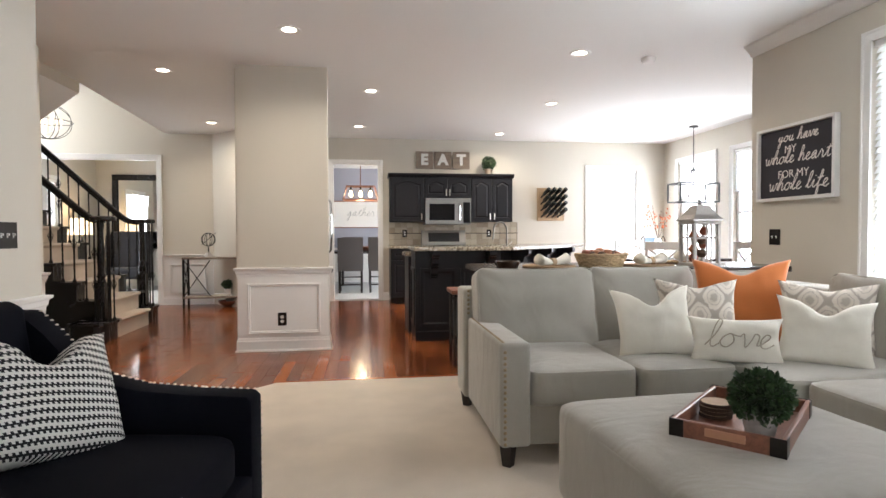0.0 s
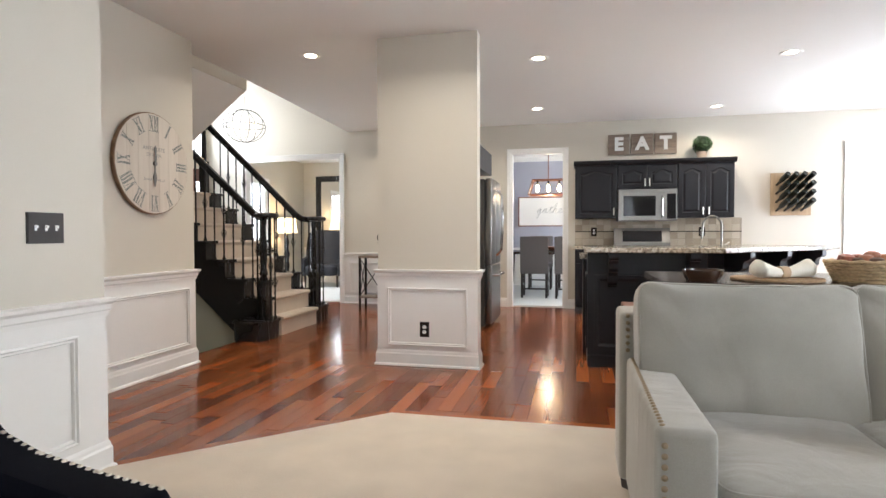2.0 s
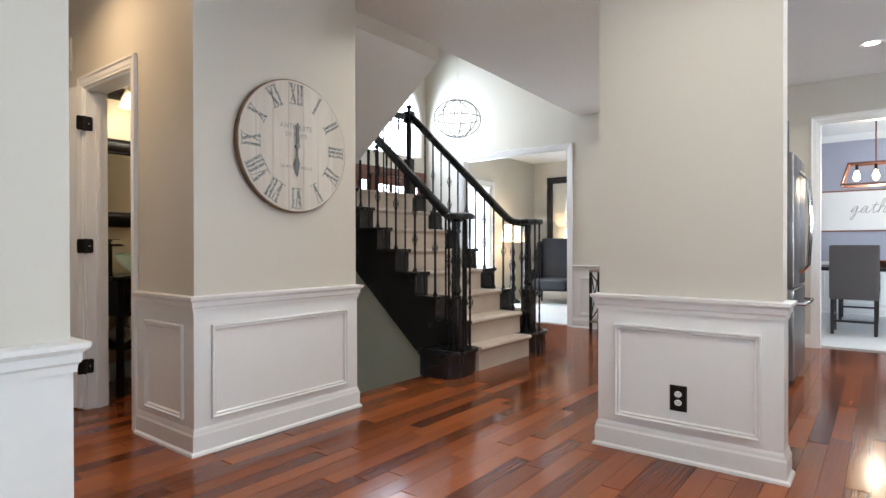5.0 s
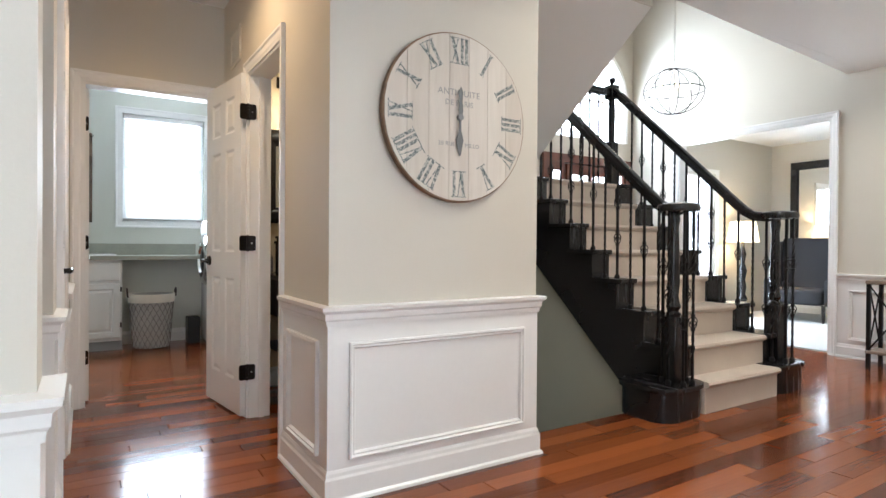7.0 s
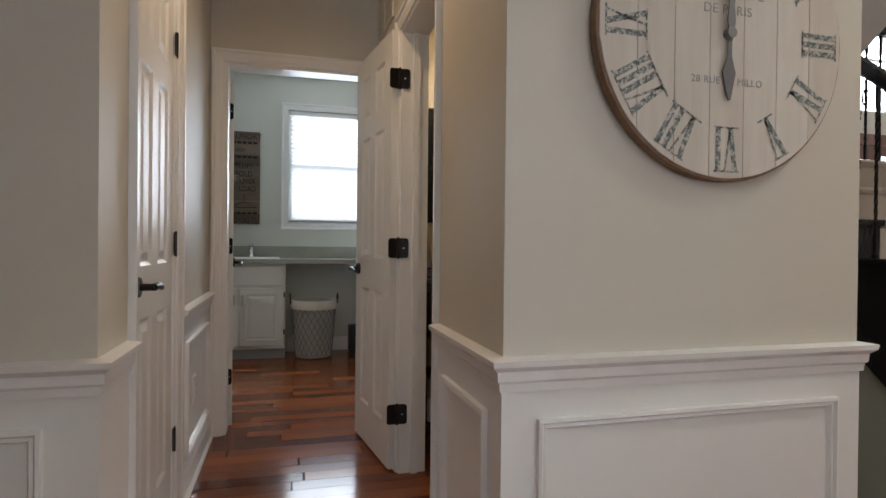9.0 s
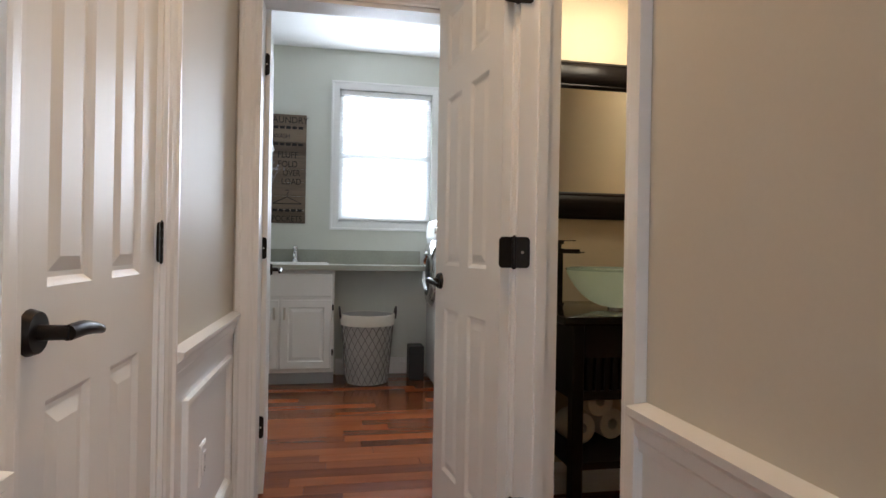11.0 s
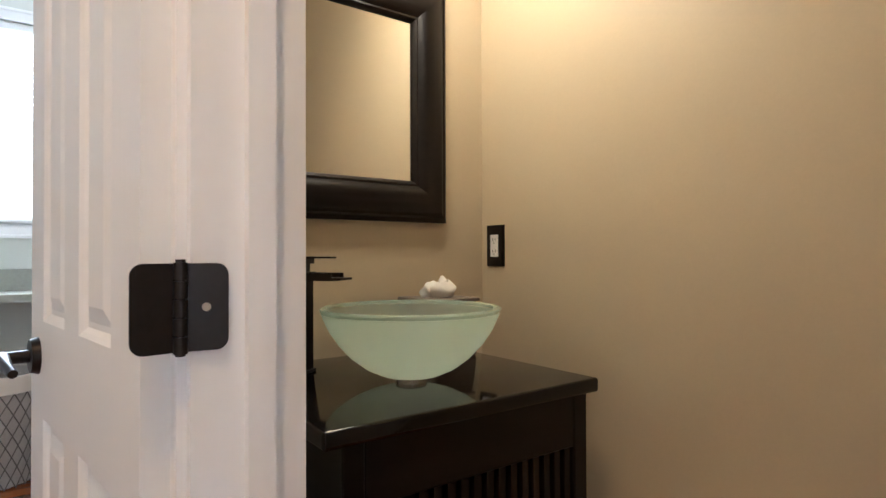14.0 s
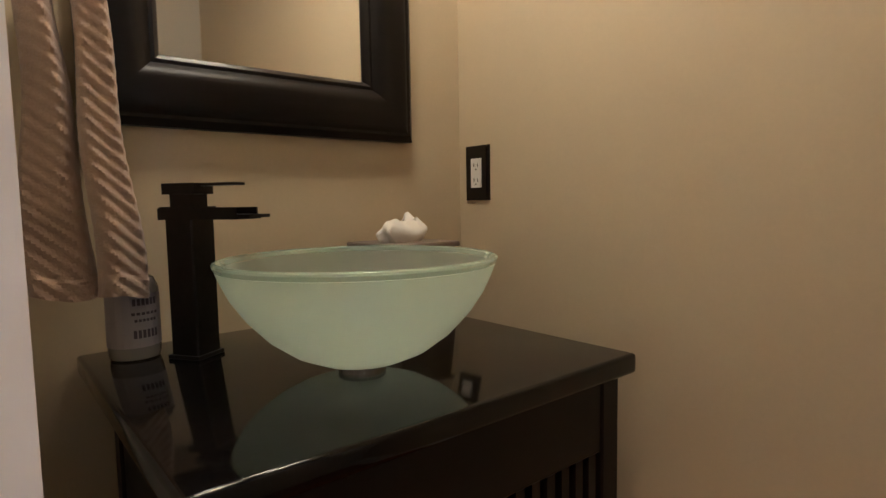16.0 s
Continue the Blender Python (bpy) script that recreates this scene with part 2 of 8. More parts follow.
def lathe(profile, n=20, at=(0, 0, 0), into=None, closed=False):
    """profile: (radius, z) from bottom to top."""
    bm = into if into is not None else bmesh.new()
    rings = []
    for r, z in profile:
        if r < 1e-5:
            rings.append([bm.verts.new((at[0], at[1], at[2] + z))])
        else:
            rings.append([bm.verts.new((at[0] + r * math.cos(2 * math.pi * i / n), at[1] + r * math.sin(2 * math.pi * i / n), at[2] + z)) for i in range(n)])
    pairs = list(zip(rings, rings[1:])) + ([(rings[-1], rings[0])] if closed else [])
    for a, b in pairs:
        for i in range(n):
            j = (i + 1) % n
            if len(a) == 1 and len(b) == 1:
                continue
            if len(a) == 1:
                bm.faces.new((a[0], b[j], b[i]))
            elif len(b) == 1:
                bm.faces.new((a[i], a[j], b[0]))
            else:
                bm.faces.new((a[i], a[j], b[j], b[i]))
    if not closed:
        for ring, flip in ((rings[0], True), (rings[-1], False)):
            if len(ring) > 1:
                bm.faces.new(ring[::-1] if flip else ring)
    return bm


def tube(points, r, n=8, into=None, close=False, radii=None):
    bm = into if into is not None else bmesh.new()
    pts = [Vector(p) for p in points]
    rings, up = [], None
    m = len(pts)
    for i, p in enumerate(pts):
        a, b = (pts[(i - 1) % m], pts[(i + 1) % m]) if close else (pts[max(i - 1, 0)], pts[min(i + 1, m - 1)])
        d = (b - a).normalized()
        if up is None:
            up = d.orthogonal().normalized()
        up = (up - d * up.dot(d)).normalized()
        side = d.cross(up)
        rr = radii[i] if radii else r
        rings.append([bm.verts.new(p + (up * math.cos(2 * math.pi * k / n) + side * math.sin(2 * math.pi * k / n)) * rr) for k in range(n)])
    for a, b in list(zip(rings, rings[1:])) + ([(rings[-1], rings[0])] if close else []):
        for k in range(n):
            bm.faces.new((a[k], a[(k + 1) % n], b[(k + 1) % n], b[k]))
    if not close:
        bm.faces.new(rings[0][::-1]), bm.faces.new(rings[-1])
    return bm


def prism(poly, axis, a, b, bev=0.0, seg=1, into=None):
    """A flat outline pushed along an axis from a to b. The outline's two numbers are the other axes in order."""
    bm = into if into is not None else bmesh.new()
    def at(p, t):
        return {"x": (t, p[0], p[1]), "y": (p[0], t, p[1]), "z": (p[0], p[1], t)}[axis]
    r0, r1 = [bm.verts.new(at(p, a)) for p in poly], [bm.verts.new(at(p, b)) for p in poly]
    n = len(poly)
    fs = [bm.faces.new((r0[i], r0[(i + 1) % n], r1[(i + 1) % n], r1[i])) for i in range(n)]
    fs += [bm.faces.new(r0[::-1]), bm.faces.new(r1)]
    if bev:
        bmesh.ops.recalc_face_normals(bm, faces=fs)
        bmesh.ops.bevel(bm, geom=list({e for f in fs for e in f.edges}), offset=bev, segments=seg, profile=0.6, affect="EDGES")
    return bm


def run(p0, p1, nrm, profile, k0=0.0, k1=0.0, into=None):
    """A moulding from p0 to p1 (x, y) along a wall that faces nrm. profile: (out, z). k0, k1: mitre at the ends (1: outside corner, -1: inside)."""
    bm = into if into is not None else bmesh.new()
    p0, p1, nrm = Vector((*p0, 0)), Vector((*p1, 0)), Vector((*nrm, 0))
    u = (p1 - p0).normalized()
    r0 = [bm.verts.new(p0 + nrm * o - u * o * k0 + Vector((0, 0, z))) for o, z in profile]
    r1 = [bm.verts.new(p1 + nrm * o + u * o * k1 + Vector((0, 0, z))) for o, z in profile]
    n = len(profile)
    for i in range(n):
        bm.faces.new((r0[i], r0[(i + 1) % n], r1[(i + 1) % n], r1[i]))
    bm.faces.new(r0[::-1]), bm.faces.new(r1)
    return bm


def frame_ring(o, u, v, nrm, w, h, profile, into=None):
    """A mitred rectangular frame in the plane of u and v from corner o. profile: (inward, out)."""
    bm = into if into is not None else bmesh.new()
    o, u, v, nrm = Vector(o), Vector(u), Vector(v), Vector(nrm)
    rings = []
    for d, out in profile:
        rings.append([bm.verts.new(o + u * a + v * b + nrm * out) for a, b in ((d, d), (w - d, d), (w - d, h - d), (d, h - d))])
    for a, b in zip(rings, rings[1:] + rings[:1]):
        for i in range(4):
            bm.faces.new((a[i], a[(i + 1) % 4], b[(i + 1) % 4], b[i]))
    return bm


RAIL = [(0, 0.703), (0.012, 0.703), (0.014, 0.723), (0.02, 0.730), (0.022, 0.753), (0.036, 0.766), (0.038, 0.780), (0, 0.785)]
BASE = [(0, 0), (0.018, 0), (0.018, 0.095), (0.013, 0.105), (0.011, 0.118), (0.006, 0.13), (0, 0.132)]
SHOE = [(0, 0), (0.03, 0), (0.028, 0.012), (0.018, 0.02), (0, 0.02)]
MOULD = [(0, 0), (0, 0.016), (0.008, 0.018), (0.014, 0.010), (0.022, 0.012), (0.026, 0.004), (0.028, 0)]
CASING = [(0, 0), (0, 0.022), (0.012, 0.022), (0.02, 0.016), (0.045, 0.014), (0.055, 0.010), (0.065, 0.010), (0.065, 0)]


def wainscot(p0, p1, nrm, panels, k0=0.0, k1=0.0, label="white painted wainscot with chair rail on the wall", base_only=False):
    """panels: (from, to) along the run in metres, None for none."""
    t = thing("trim", label, "wainscot", kind="structure")
    a, b, nn = Vector((*p0, 0)), Vector((*p1, 0)), Vector((*nrm, 0))
    u = (b - a).normalized()
    part("board", run(p0, p1, nrm, [(0, 0.1), (0.005, 0.1), (0.005, 0.71), (0, 0.71)], k0, k1), WHITE, t)
    part("chair_rail", run(p0, p1, nrm, RAIL, k0, k1), WHITE, t)
    bm = run(p0, p1, nrm, BASE, k0, k1)
    run(p0, p1, nrm, SHOE, k0, k1, into=bm)
    part("baseboard", bm, WHITE, t)
    for s0, s1 in panels:
        part("panel_moulding", frame_ring(a + u * s0 + nn * 0.005 + Vector((0, 0, 0.165)), u, (0, 0, 1), nn, s1 - s0, 0.47, MOULD), WHITE, t)
    return t


def casing(name, p0, p1, nrm, h, label, bottom=0.0):
    """Door casing round an opening between p0 and p1 on a wall face."""
    t = thing(name, label, "door casing", kind="structure")
    a, b, nn = Vector((*p0, 0)), Vector((*p1, 0)), Vector((*nrm, 0))
    u = (b - a).normalized()
    w = (b - a).length
    bm = bmesh.new()
    o = a - u * 0.065
    up = Vector((0, 0, 1))
    pts = [(0, bottom), (0, h + 0.065), (w + 0.13, h + 0.065), (w + 0.13, bottom)]
    ins = [(1, 0), (1, -1), (-1, -1), (-1, 0)]
    rings = []
    for (s, z), (si, zi) in zip(pts, ins):
        rings.append([bm.verts.new(o + u * (s + si * d) + up * (z + zi * d) + nn * out) for d, out in CASING])
    m = len(CASING)
    for r, q in zip(rings, rings[1:]):
        for i in range(m):
            bm.faces.new((r[i], r[(i + 1) % m], q[(i + 1) % m], q[i]))
    bm.faces.new(rings[0][::-1]), bm.faces.new(rings[-1])
    part("casing", bm, WHITE, t)
    return t


def jambs(t, axis, a0, a1, d0, d1, h):
    """The lining of an opening: from a0 to a1 along the wall's axis, d0 to d1 through it."""
    th = 0.016
    rows = [(a0 - 0.002, d0, 0, a0 + th, d1, h), (a1 - th, d0, 0, a1 + 0.002, d1, h), (a0 + th, d0, h - th, a1 - th, d1, h + 0.002)]
    if axis == "y":
        rows = [(r[1], r[0], r[2], r[4], r[3], r[5]) for r in rows]
    for r in rows:
        part("jamb", bx(*r), WHITE, t)


def wall(name, bm, mat=None, label="greige painted wall"):
    ob = part(name, bm, mat or PAINT)
    return tagged(ob, label, "wall", kind="structure")


def wall_run(name, axis, d0, d1, a0, a1, z0, z1, holes=(), mat=None, label="greige painted wall"):
    """A straight wall along an axis with rectangular holes (from, to, bottom, top), in order."""
    bm = bmesh.new()
    def put(s0, s1, b, t):
        if s1 - s0 > 1e-4 and t - b > 1e-4:
            bx(*((s0, d0, b, s1, d1, t) if axis == "x" else (d0, s0, b, d1, s1, t)), into=bm)
    at = a0
    for h0, h1, b, t in holes:
        put(at, h0, z0, z1)
        put(h0, h1, z0, b)
        put(h0, h1, t, z1)
        at = h1
    put(at, a1, z0, z1)
    return wall(name, bm, mat, label)


# ---------------------------------------------------------------- structure
HALLN, HALLS = 3.86, 2.955
wall_run("wall_family_west", "y", -1.48, -1.35, -2.6, 2.98, 0, C)
wall_run("wall_recess_south", "x", 1.8, 1.92, -2.66, -1.48, 0, C)
wall_run("wall_recess_west", "y", -2.66, -2.53, 1.92, 2.83, 0, C)
wall_run("wall_hall_south", "x", 2.83, HALLS, -4.50, -2.53, 0, C, [(-3.44, -2.84, 0, 2.03)])
wall_run("wall_laundry_east", "y", -4.50, -4.38, HALLS, HALLN, 0, C, [(3.03, 3.80, 0, 2.03)])
wall_run("wall_laundry_east_south", "y", -4.50, -4.38, 1.9, 2.83, 0, C, mat=SAGE, label="pale sage painted laundry wall")
wall_run("wall_hall_north", "x", HALLN, 3.985, -4.50, -2.35, 0, C, [(-3.66, -3.005, 0, 2.03)])
wall_run("wall_clock", "y", -2.47, -2.35, 3.985, 4.94, 0, C)
wall_run("wall_bath_north", "x", 4.866, 4.94, -4.38, -2.47, 0, C, mat=WARMTAN, label="powder room wall, greige paint coloured tan as in warm lamplight")
wall_run("wall_bath_west", "y", -4.50, -4.37, 3.985, 4.94, 0, C, mat=WARMTAN, label="powder room wall, greige paint coloured tan as in warm lamplight")
wall_run("wall_laundry_back", "y", -6.92, -6.80, 1.9, 5.0, 0, C, [(3.36, 4.13, 1.25, 2.34)], mat=SAGE, label="pale sage painted laundry wall")
wall_run("wall_laundry_north", "x", 4.94, 5.06, -6.80, -4.50, 0, C, mat=SAGE, label="pale sage painted laundry wall")
wall_run("wall_laundry_south", "x", 2.33, 2.45, -6.80, -4.38, 0, C, mat=SAGE, label="pale sage painted laundry wall")
wall_run("wall_family_south", "x", -2.74, -2.6, -1.48, 3.72, 0, C, [(-0.1, 2.5, 0.6, 2.25)])
wall_run("wall_family_east", "y", 3.58, 3.72, -2.6, 4.2, 0, C, [(1.55, 3.05, 0.75, 2.33)])
wall_run("wall_breakfast_south", "x", 4.06, 4.2, 3.72, 5.7, 0, C)
wall_run("wall_breakfast_east", "y", 5.56, 5.70, 4.2, 9.18, 0, C, [(6.25, 7.28, 0.5, 2.28), (7.72, 8.73, 0.5, 2.28)])
wall_run("wall_kitchen_north", "x", 9.18, 9.30, -0.885, 5.7, 0, C, [(-0.19, 0.56, 0, 2.245), (4.17, 5.05, 0.06, 2.20)])
wall_run("wall_kitchen_west", "y", -0.885, -0.80, 5.37, 9.18, 0, C)
wall_run("wall_stub", "x", 5.24, 5.37, -0.845, -0.02, 0, C)
wall_run("wall_foyer_north", "x", 9.10, 9.22, -5.2, -2.03, 0, 5.2, [(-4.5, -2.85, 0, 2.265)])
wall("wall_hall_diagonal", prism([(-2.03, 9.10), (-1.40, 8.47), (-0.885, 8.47), (-0.885, 8.60), (-1.94, 9.22), (-2.03, 9.22)], "z", 0, C))
wall_run("wall_foyer_west", "y", -5.32, -5.2, 4.94, 12.6, 0, 5.2, [(7.55, 8.95, 2.35, 3.55), (9.85, 10.95, 0.45, 2.1)])
wall("wall_foyer_upper_east", prism([(-2.57, 4.94), (-2.57, 6.09), (-2.72, 9.10), (-2.45, 9.10), (-2.45, 4.94)], "z", C + 0.1, 5.2))
wall_run("wall_foyer_upper_south", "x", 4.84, 4.94, -5.2, -2.45, C + 0.1, 5.2)
tagged(part("ceiling", prism([(-2.572, 6.09), (-2.72, 9.10), (-2.572, 9.10)], "z", C + 0.0005, C + 0.0995), CEILING),
       "white painted ceiling beside the stairwell", "ceiling", kind="structure")
wall_run("wall_stair_header", "y", -2.69, -2.57, 5.02, 6.09, 2.55, C + 0.098)
wall_run("wall_stair_south", "x", 4.94, 5.02, -5.2, -2.62, -2.4, C, mat=PAINT)
wall_run("wall_living_north", "x", 12.5, 12.62, -5.2, -1.9, 0, C)
wall_run("wall_living_east", "y", -2.0, -1.9, 9.22, 12.5, 0, C, mat=PAINT)
wall_run("wall_dining_west", "y", -1.88, -1.78, 9.30, 12.9, 0, C, mat=LAVENDER, label="grey lavender painted dining wall")
wall_run("wall_dining_north", "x", 12.75, 12.9, -1.78, 3.2, 0, C, mat=LAVENDER, label="grey lavender painted dining wall")
wall_run("wall_dining_east", "y", 3.2, 3.3, 9.30, 12.9, 0, C, [(10.2, 11.8, 0.7, 2.3)], mat=LAVENDER, label="grey lavender painted dining wall")

tagged(part("ceiling", boxes((-1.48, -2.74, C, 3.72, 2.955, C + 0.1), (-2.57, 2.955, C, 5.7, 9.3, C + 0.1), (-2.75, 2.955, C, -2.57, 4.94, C + 0.1),
                             (-6.92, 1.78, C, -2.75, 4.94, C + 0.1), (-2.75, 1.78, C, -1.48, 2.955, C + 0.1),
                             (-5.32, 9.22, C, -1.9, 12.62, C + 0.1), (-1.88, 9.3, C, 3.3, 12.9, C + 0.1),
                             (-5.32, 4.84, 5.2, -2.45, 9.22, 5.3)), CEILING),
       "smooth white painted ceiling", "ceiling", kind="structure")

# ---------------------------------------------------------------- floors
floor = tagged(part("floor", boxes((-6.92, 1.78, -0.16, -2.60, 4.94, -0.012), (-2.60, 1.78, -0.16, 5.7, 9.3, -0.012), (-5.32, 7.45, -0.16, -2.60, 9.3, -0.012),
                                   (-5.32, 6.20, -0.16, -3.80, 7.45, -0.012)), SUBFLOOR),
               "dark joints of a glossy reddish cherry plank floor", "floor", kind="structure")
CARPETLINE = [(3.58, 4.0), (-0.32, 4.0), (-1.35, 2.93), (-1.35, -2.6), (3.58, -2.6)]
tagged(part("carpet", prism(CARPETLINE, "z", -0.01, 0.014), CARPET), "cream cut-pile wall-to-wall carpet", "carpet", kind="structure")
tagged(part("carpet", bx(-5.2, 9.22, -0.16, -2.0, 12.5, 0.012), PALECARPET), "pale cream carpet of the sitting room", "carpet", kind="structure")
tagged(part("carpet", bx(-1.78, 9.30, -0.16, 3.2, 12.75, 0.012), PALECARPET), "pale cream carpet of the dining room", "carpet", kind="structure")
tagged(part("floor_under_carpet", bx(-1.48, -2.74, -0.16, 3.72, 1.78, -0.012), SUBFLOOR), "sub-floor under the carpet", "floor", kind="structure")
# border boards along the carpet
def border(p, q, w=0.085):
    p, q = Vector((*p, 0)), Vector((*q, 0))
    d = (q - p).normalized()
    n = Vector((d.y, -d.x, 0))
    quad = [p, q, q + n * w, p + n * w]
    return part("border_board", prism([(v.x, v.y) for v in quad], "z", -0.012, 0.004, 0.0015), CHERRY, floor)
border((-0.32, 4.0), (1.6, 4.0), -0.085)
border((1.6, 4.0), (3.58, 4.0), -0.085)
border((-1.35, 2.93), (-0.32, 4.0), -0.085)


def in_wood(x, y):
    if x < -2.60 and 4.94 < y < 7.45:
        return False
    if y > 9.2 or x > 5.6:
        return False
    if y < 4.0 and x > -1.35:
        return y > 4.0 or (x < -0.32 and y > 2.93 + (x + 1.35) * 1.039)
    if y < 2.95 and -4.38 < x < -2.53:
        return False
    if x < -1.35 and y < 1.9:
        return False
    return True


plank_rng = random.Random(7)
pb = bx(-0.5, -0.5, -0.010, 0.5, 0.5, 0.0)
bmesh.ops.bevel(pb, geom=[e for e in pb.edges if all(v.co.z > -0.001 for v in e.verts)], offset=0.006, segments=1, affect="EDGES")
plank_mesh = bpy.data.meshes.new("plank")
bmesh.ops.recalc_face_normals(pb, faces=pb.faces)
pb.to_mesh(plank_mesh)
pb.free()
plank_mesh.materials.append(CHERRY)
PW = 0.092


def planks():
    """Rows of boards along y: those of the hall and the passage singly, the rest joined."""
    far_v, far_f = [], []
    x = -6.80 + PW / 2
    while x < 5.56:
        spans, y, inside, start = [], 1.9, False, 0
        while y < 9.2:
            ok = in_wood(x, y)
            if ok and not inside:
                start, inside = y, True
            if not ok and inside:
                spans.append((start, y))
                inside = False
            y += 0.02
        if inside:
            spans.append((start, 9.2))
        for a, b in spans:
            p = a - plank_rng.uniform(0, 0.8)
            while p < b:
                ln = plank_rng.choice((0.45, 0.6, 0.75, 0.9, 1.05, 1.2))
                s, e = max(p, a), min(p + ln, b)
                p += ln
                if e - s < 0.03:
                    continue
                if -4.3 < x < 0.6 and s < 6.4:
                    ob = new("plank", plank_mesh)
                    ob.parent = floor
                    ob.location = (x, (s + e) / 2, plank_rng.uniform(-0.0006, 0.0006))
                    ob.scale = (PW - 0.0005, e - s - 0.0005, 1)
                else:
                    i = len(far_v)
                    h, g = PW / 2 - 0.0008, 0.0008
                    far_v += [(x - h, s + g, 0), (x + h, s + g, 0), (x + h, e - g, 0), (x - h, e - g, 0),
                              (x - h, s + g, -0.012), (x + h, s + g, -0.012), (x + h, e - g, -0.012), (x - h, e - g, -0.012)]
                    far_f += [(i, i + 1, i + 2, i + 3), (i, i + 4, i + 5, i + 1), (i + 1, i + 5, i + 6, i + 2), (i + 2, i + 6, i + 7, i + 3), (i + 3, i + 7, i + 4, i)]
        x += PW
    me = bpy.data.meshes.new("planks")
    me.from_pydata(far_v, [], far_f)
    me.materials.append(CHERRY)
    ob = new("planks", me)
    ob.parent = floor
    ob["kind"] = "stuff"


# ---------------------------------------------------------------- wainscot, base and casings
wainscot((-1.35, -2.6), (-1.35, 2.98), (1, 0), [(0.2, 1.3), (1.5, 2.6), (2.8, 3.9), (4.1, 5.42)], 0, 1)
wainscot((-1.35, 2.98), (-1.48, 2.98), (0, 1), [], 1, 1)
wainscot((-2.53, 1.92), (-2.53, HALLS), (1, 0), [(0.08, 0.93)], -1, 1)
wainscot((-2.53, HALLS), (-2.775, HALLS), (0, 1), [], 1, 0)
wainscot((-3.505, HALLS), (-4.38, HALLS), (0, 1), [(0.12, 0.76)], 0, -1)
wainscot((-2.940, HALLN), (-2.35, HALLN), (0, -1), [(0.10, 0.50)], 0, 1)
wainscot((-2.35, HALLN), (-2.35, 4.94), (1, 0), [(0.085, 0.995)], 1, 1)
wainscot((-2.35, 4.94), (-2.47, 4.94), (0, 1), [], 1, 0)
wainscot((-0.845, 5.24), (-0.02, 5.24), (0, -1), [(0.085, 0.745)], 1, 1)
wainscot((-0.02, 5.24), (-0.02, 5.37), (1, 0), [], 1, 1)
wainscot((-0.845, 5.37), (-0.845, 5.24), (-1, 0), [], 1, 1)
wainscot((-2.785, 9.10), (-2.03, 9.10), (0, -1), [(0.10, 0.64)], 0, -0.4)
wainscot((-5.2, 12.5), (-2.0, 12.5), (0, -1), [(0.15, 1.0), (1.2, 2.05), (2.25, 3.05)], -1, -1)
wainscot((-1.78, 12.75), (3.2, 12.75), (0, -1), [(0.2, 1.4), (1.6, 2.8), (3.0, 4.2)], -1, -1)

def baseboard(p0, p1, nrm, label="white painted baseboard"):
    bm = run(p0, p1, nrm, BASE)
    ob = part("baseboard", bm, WHITE)
    return tagged(ob, label, "baseboard", kind="structure")

baseboard((0.625, 9.18), (0.72, 9.18), (0, -1))
baseboard((-0.80, 9.18), (-0.255, 9.18), (0, -1))
baseboard((2.9, 9.18), (4.1, 9.18), (0, -1))
baseboard((-6.80, 3.36), (-6.80, 4.94), (1, 0))
baseboard((3.58, -2.6), (3.58, 4.2), (-1, 0))
baseboard((-4.37, 3.985), (-4.37, 4.866), (1, 0))
baseboard((-4.37, 4.866), (-2.47, 4.866), (0, -1))

def crown(p0, p1, nrm):
    prof = [(0, C), (0.085, C), (0.08, C - 0.015), (0.05, C - 0.04), (0.02, C - 0.075), (0.012, C - 0.09), (0, C - 0.09)]
    return tagged(part("trim", run(p0, p1, nrm, prof), WHITE), "white crown moulding under the ceiling", "crown moulding", kind="structure")

crown((3.58, -2.6), (3.58, 4.2), (-1, 0))
crown((-1.78, 12.75), (3.2, 12.75), (0, -1))

t = casing("trim", (-2.84, HALLS), (-3.44, HALLS), (0, 1), 2.03, "white moulded casing of the closed closet door")
jambs(t, "x", -3.44, -2.84, 2.83, HALLS, 2.03)
t = casing("trim", (-4.38, 3.03), (-4.38, 3.80), (1, 0), 2.03, "white moulded casing of the laundry doorway")
jambs(t, "y", 3.03, 3.80, -4.50, -4.38, 2.03)
t = casing("trim", (-3.66, HALLN), (-3.005, HALLN), (0, -1), 2.03, "white moulded casing of the powder room doorway")
jambs(t, "x", -3.66, -3.005, HALLN, 3.985, 2.03)
part("door_stop", boxes((-3.644, 3.915, 0, -3.630, 3.945, 2.014), (-3.033, 3.915, 0, -3.021, 3.945, 2.014)), WHITE, t)
part("inner_casing", bx(-3.023, 3.9855, 0, -2.95, 4.004, 2.03, 0.003), WHITE, t)
t = casing("trim", (-0.19, 9.18), (0.56, 9.18), (0, -1), 2.245, "white moulded casing of the dining room doorway")
jambs(t, "x", -0.19, 0.56, 9.18, 9.30, 2.245)
t = casing("trim", (-4.5, 9.10), (-2.85, 9.10), (0, -1), 2.265, "white moulded casing of the wide sitting room opening")
jambs(t, "x", -4.5, -2.85, 9.10, 9.22, 2.265)


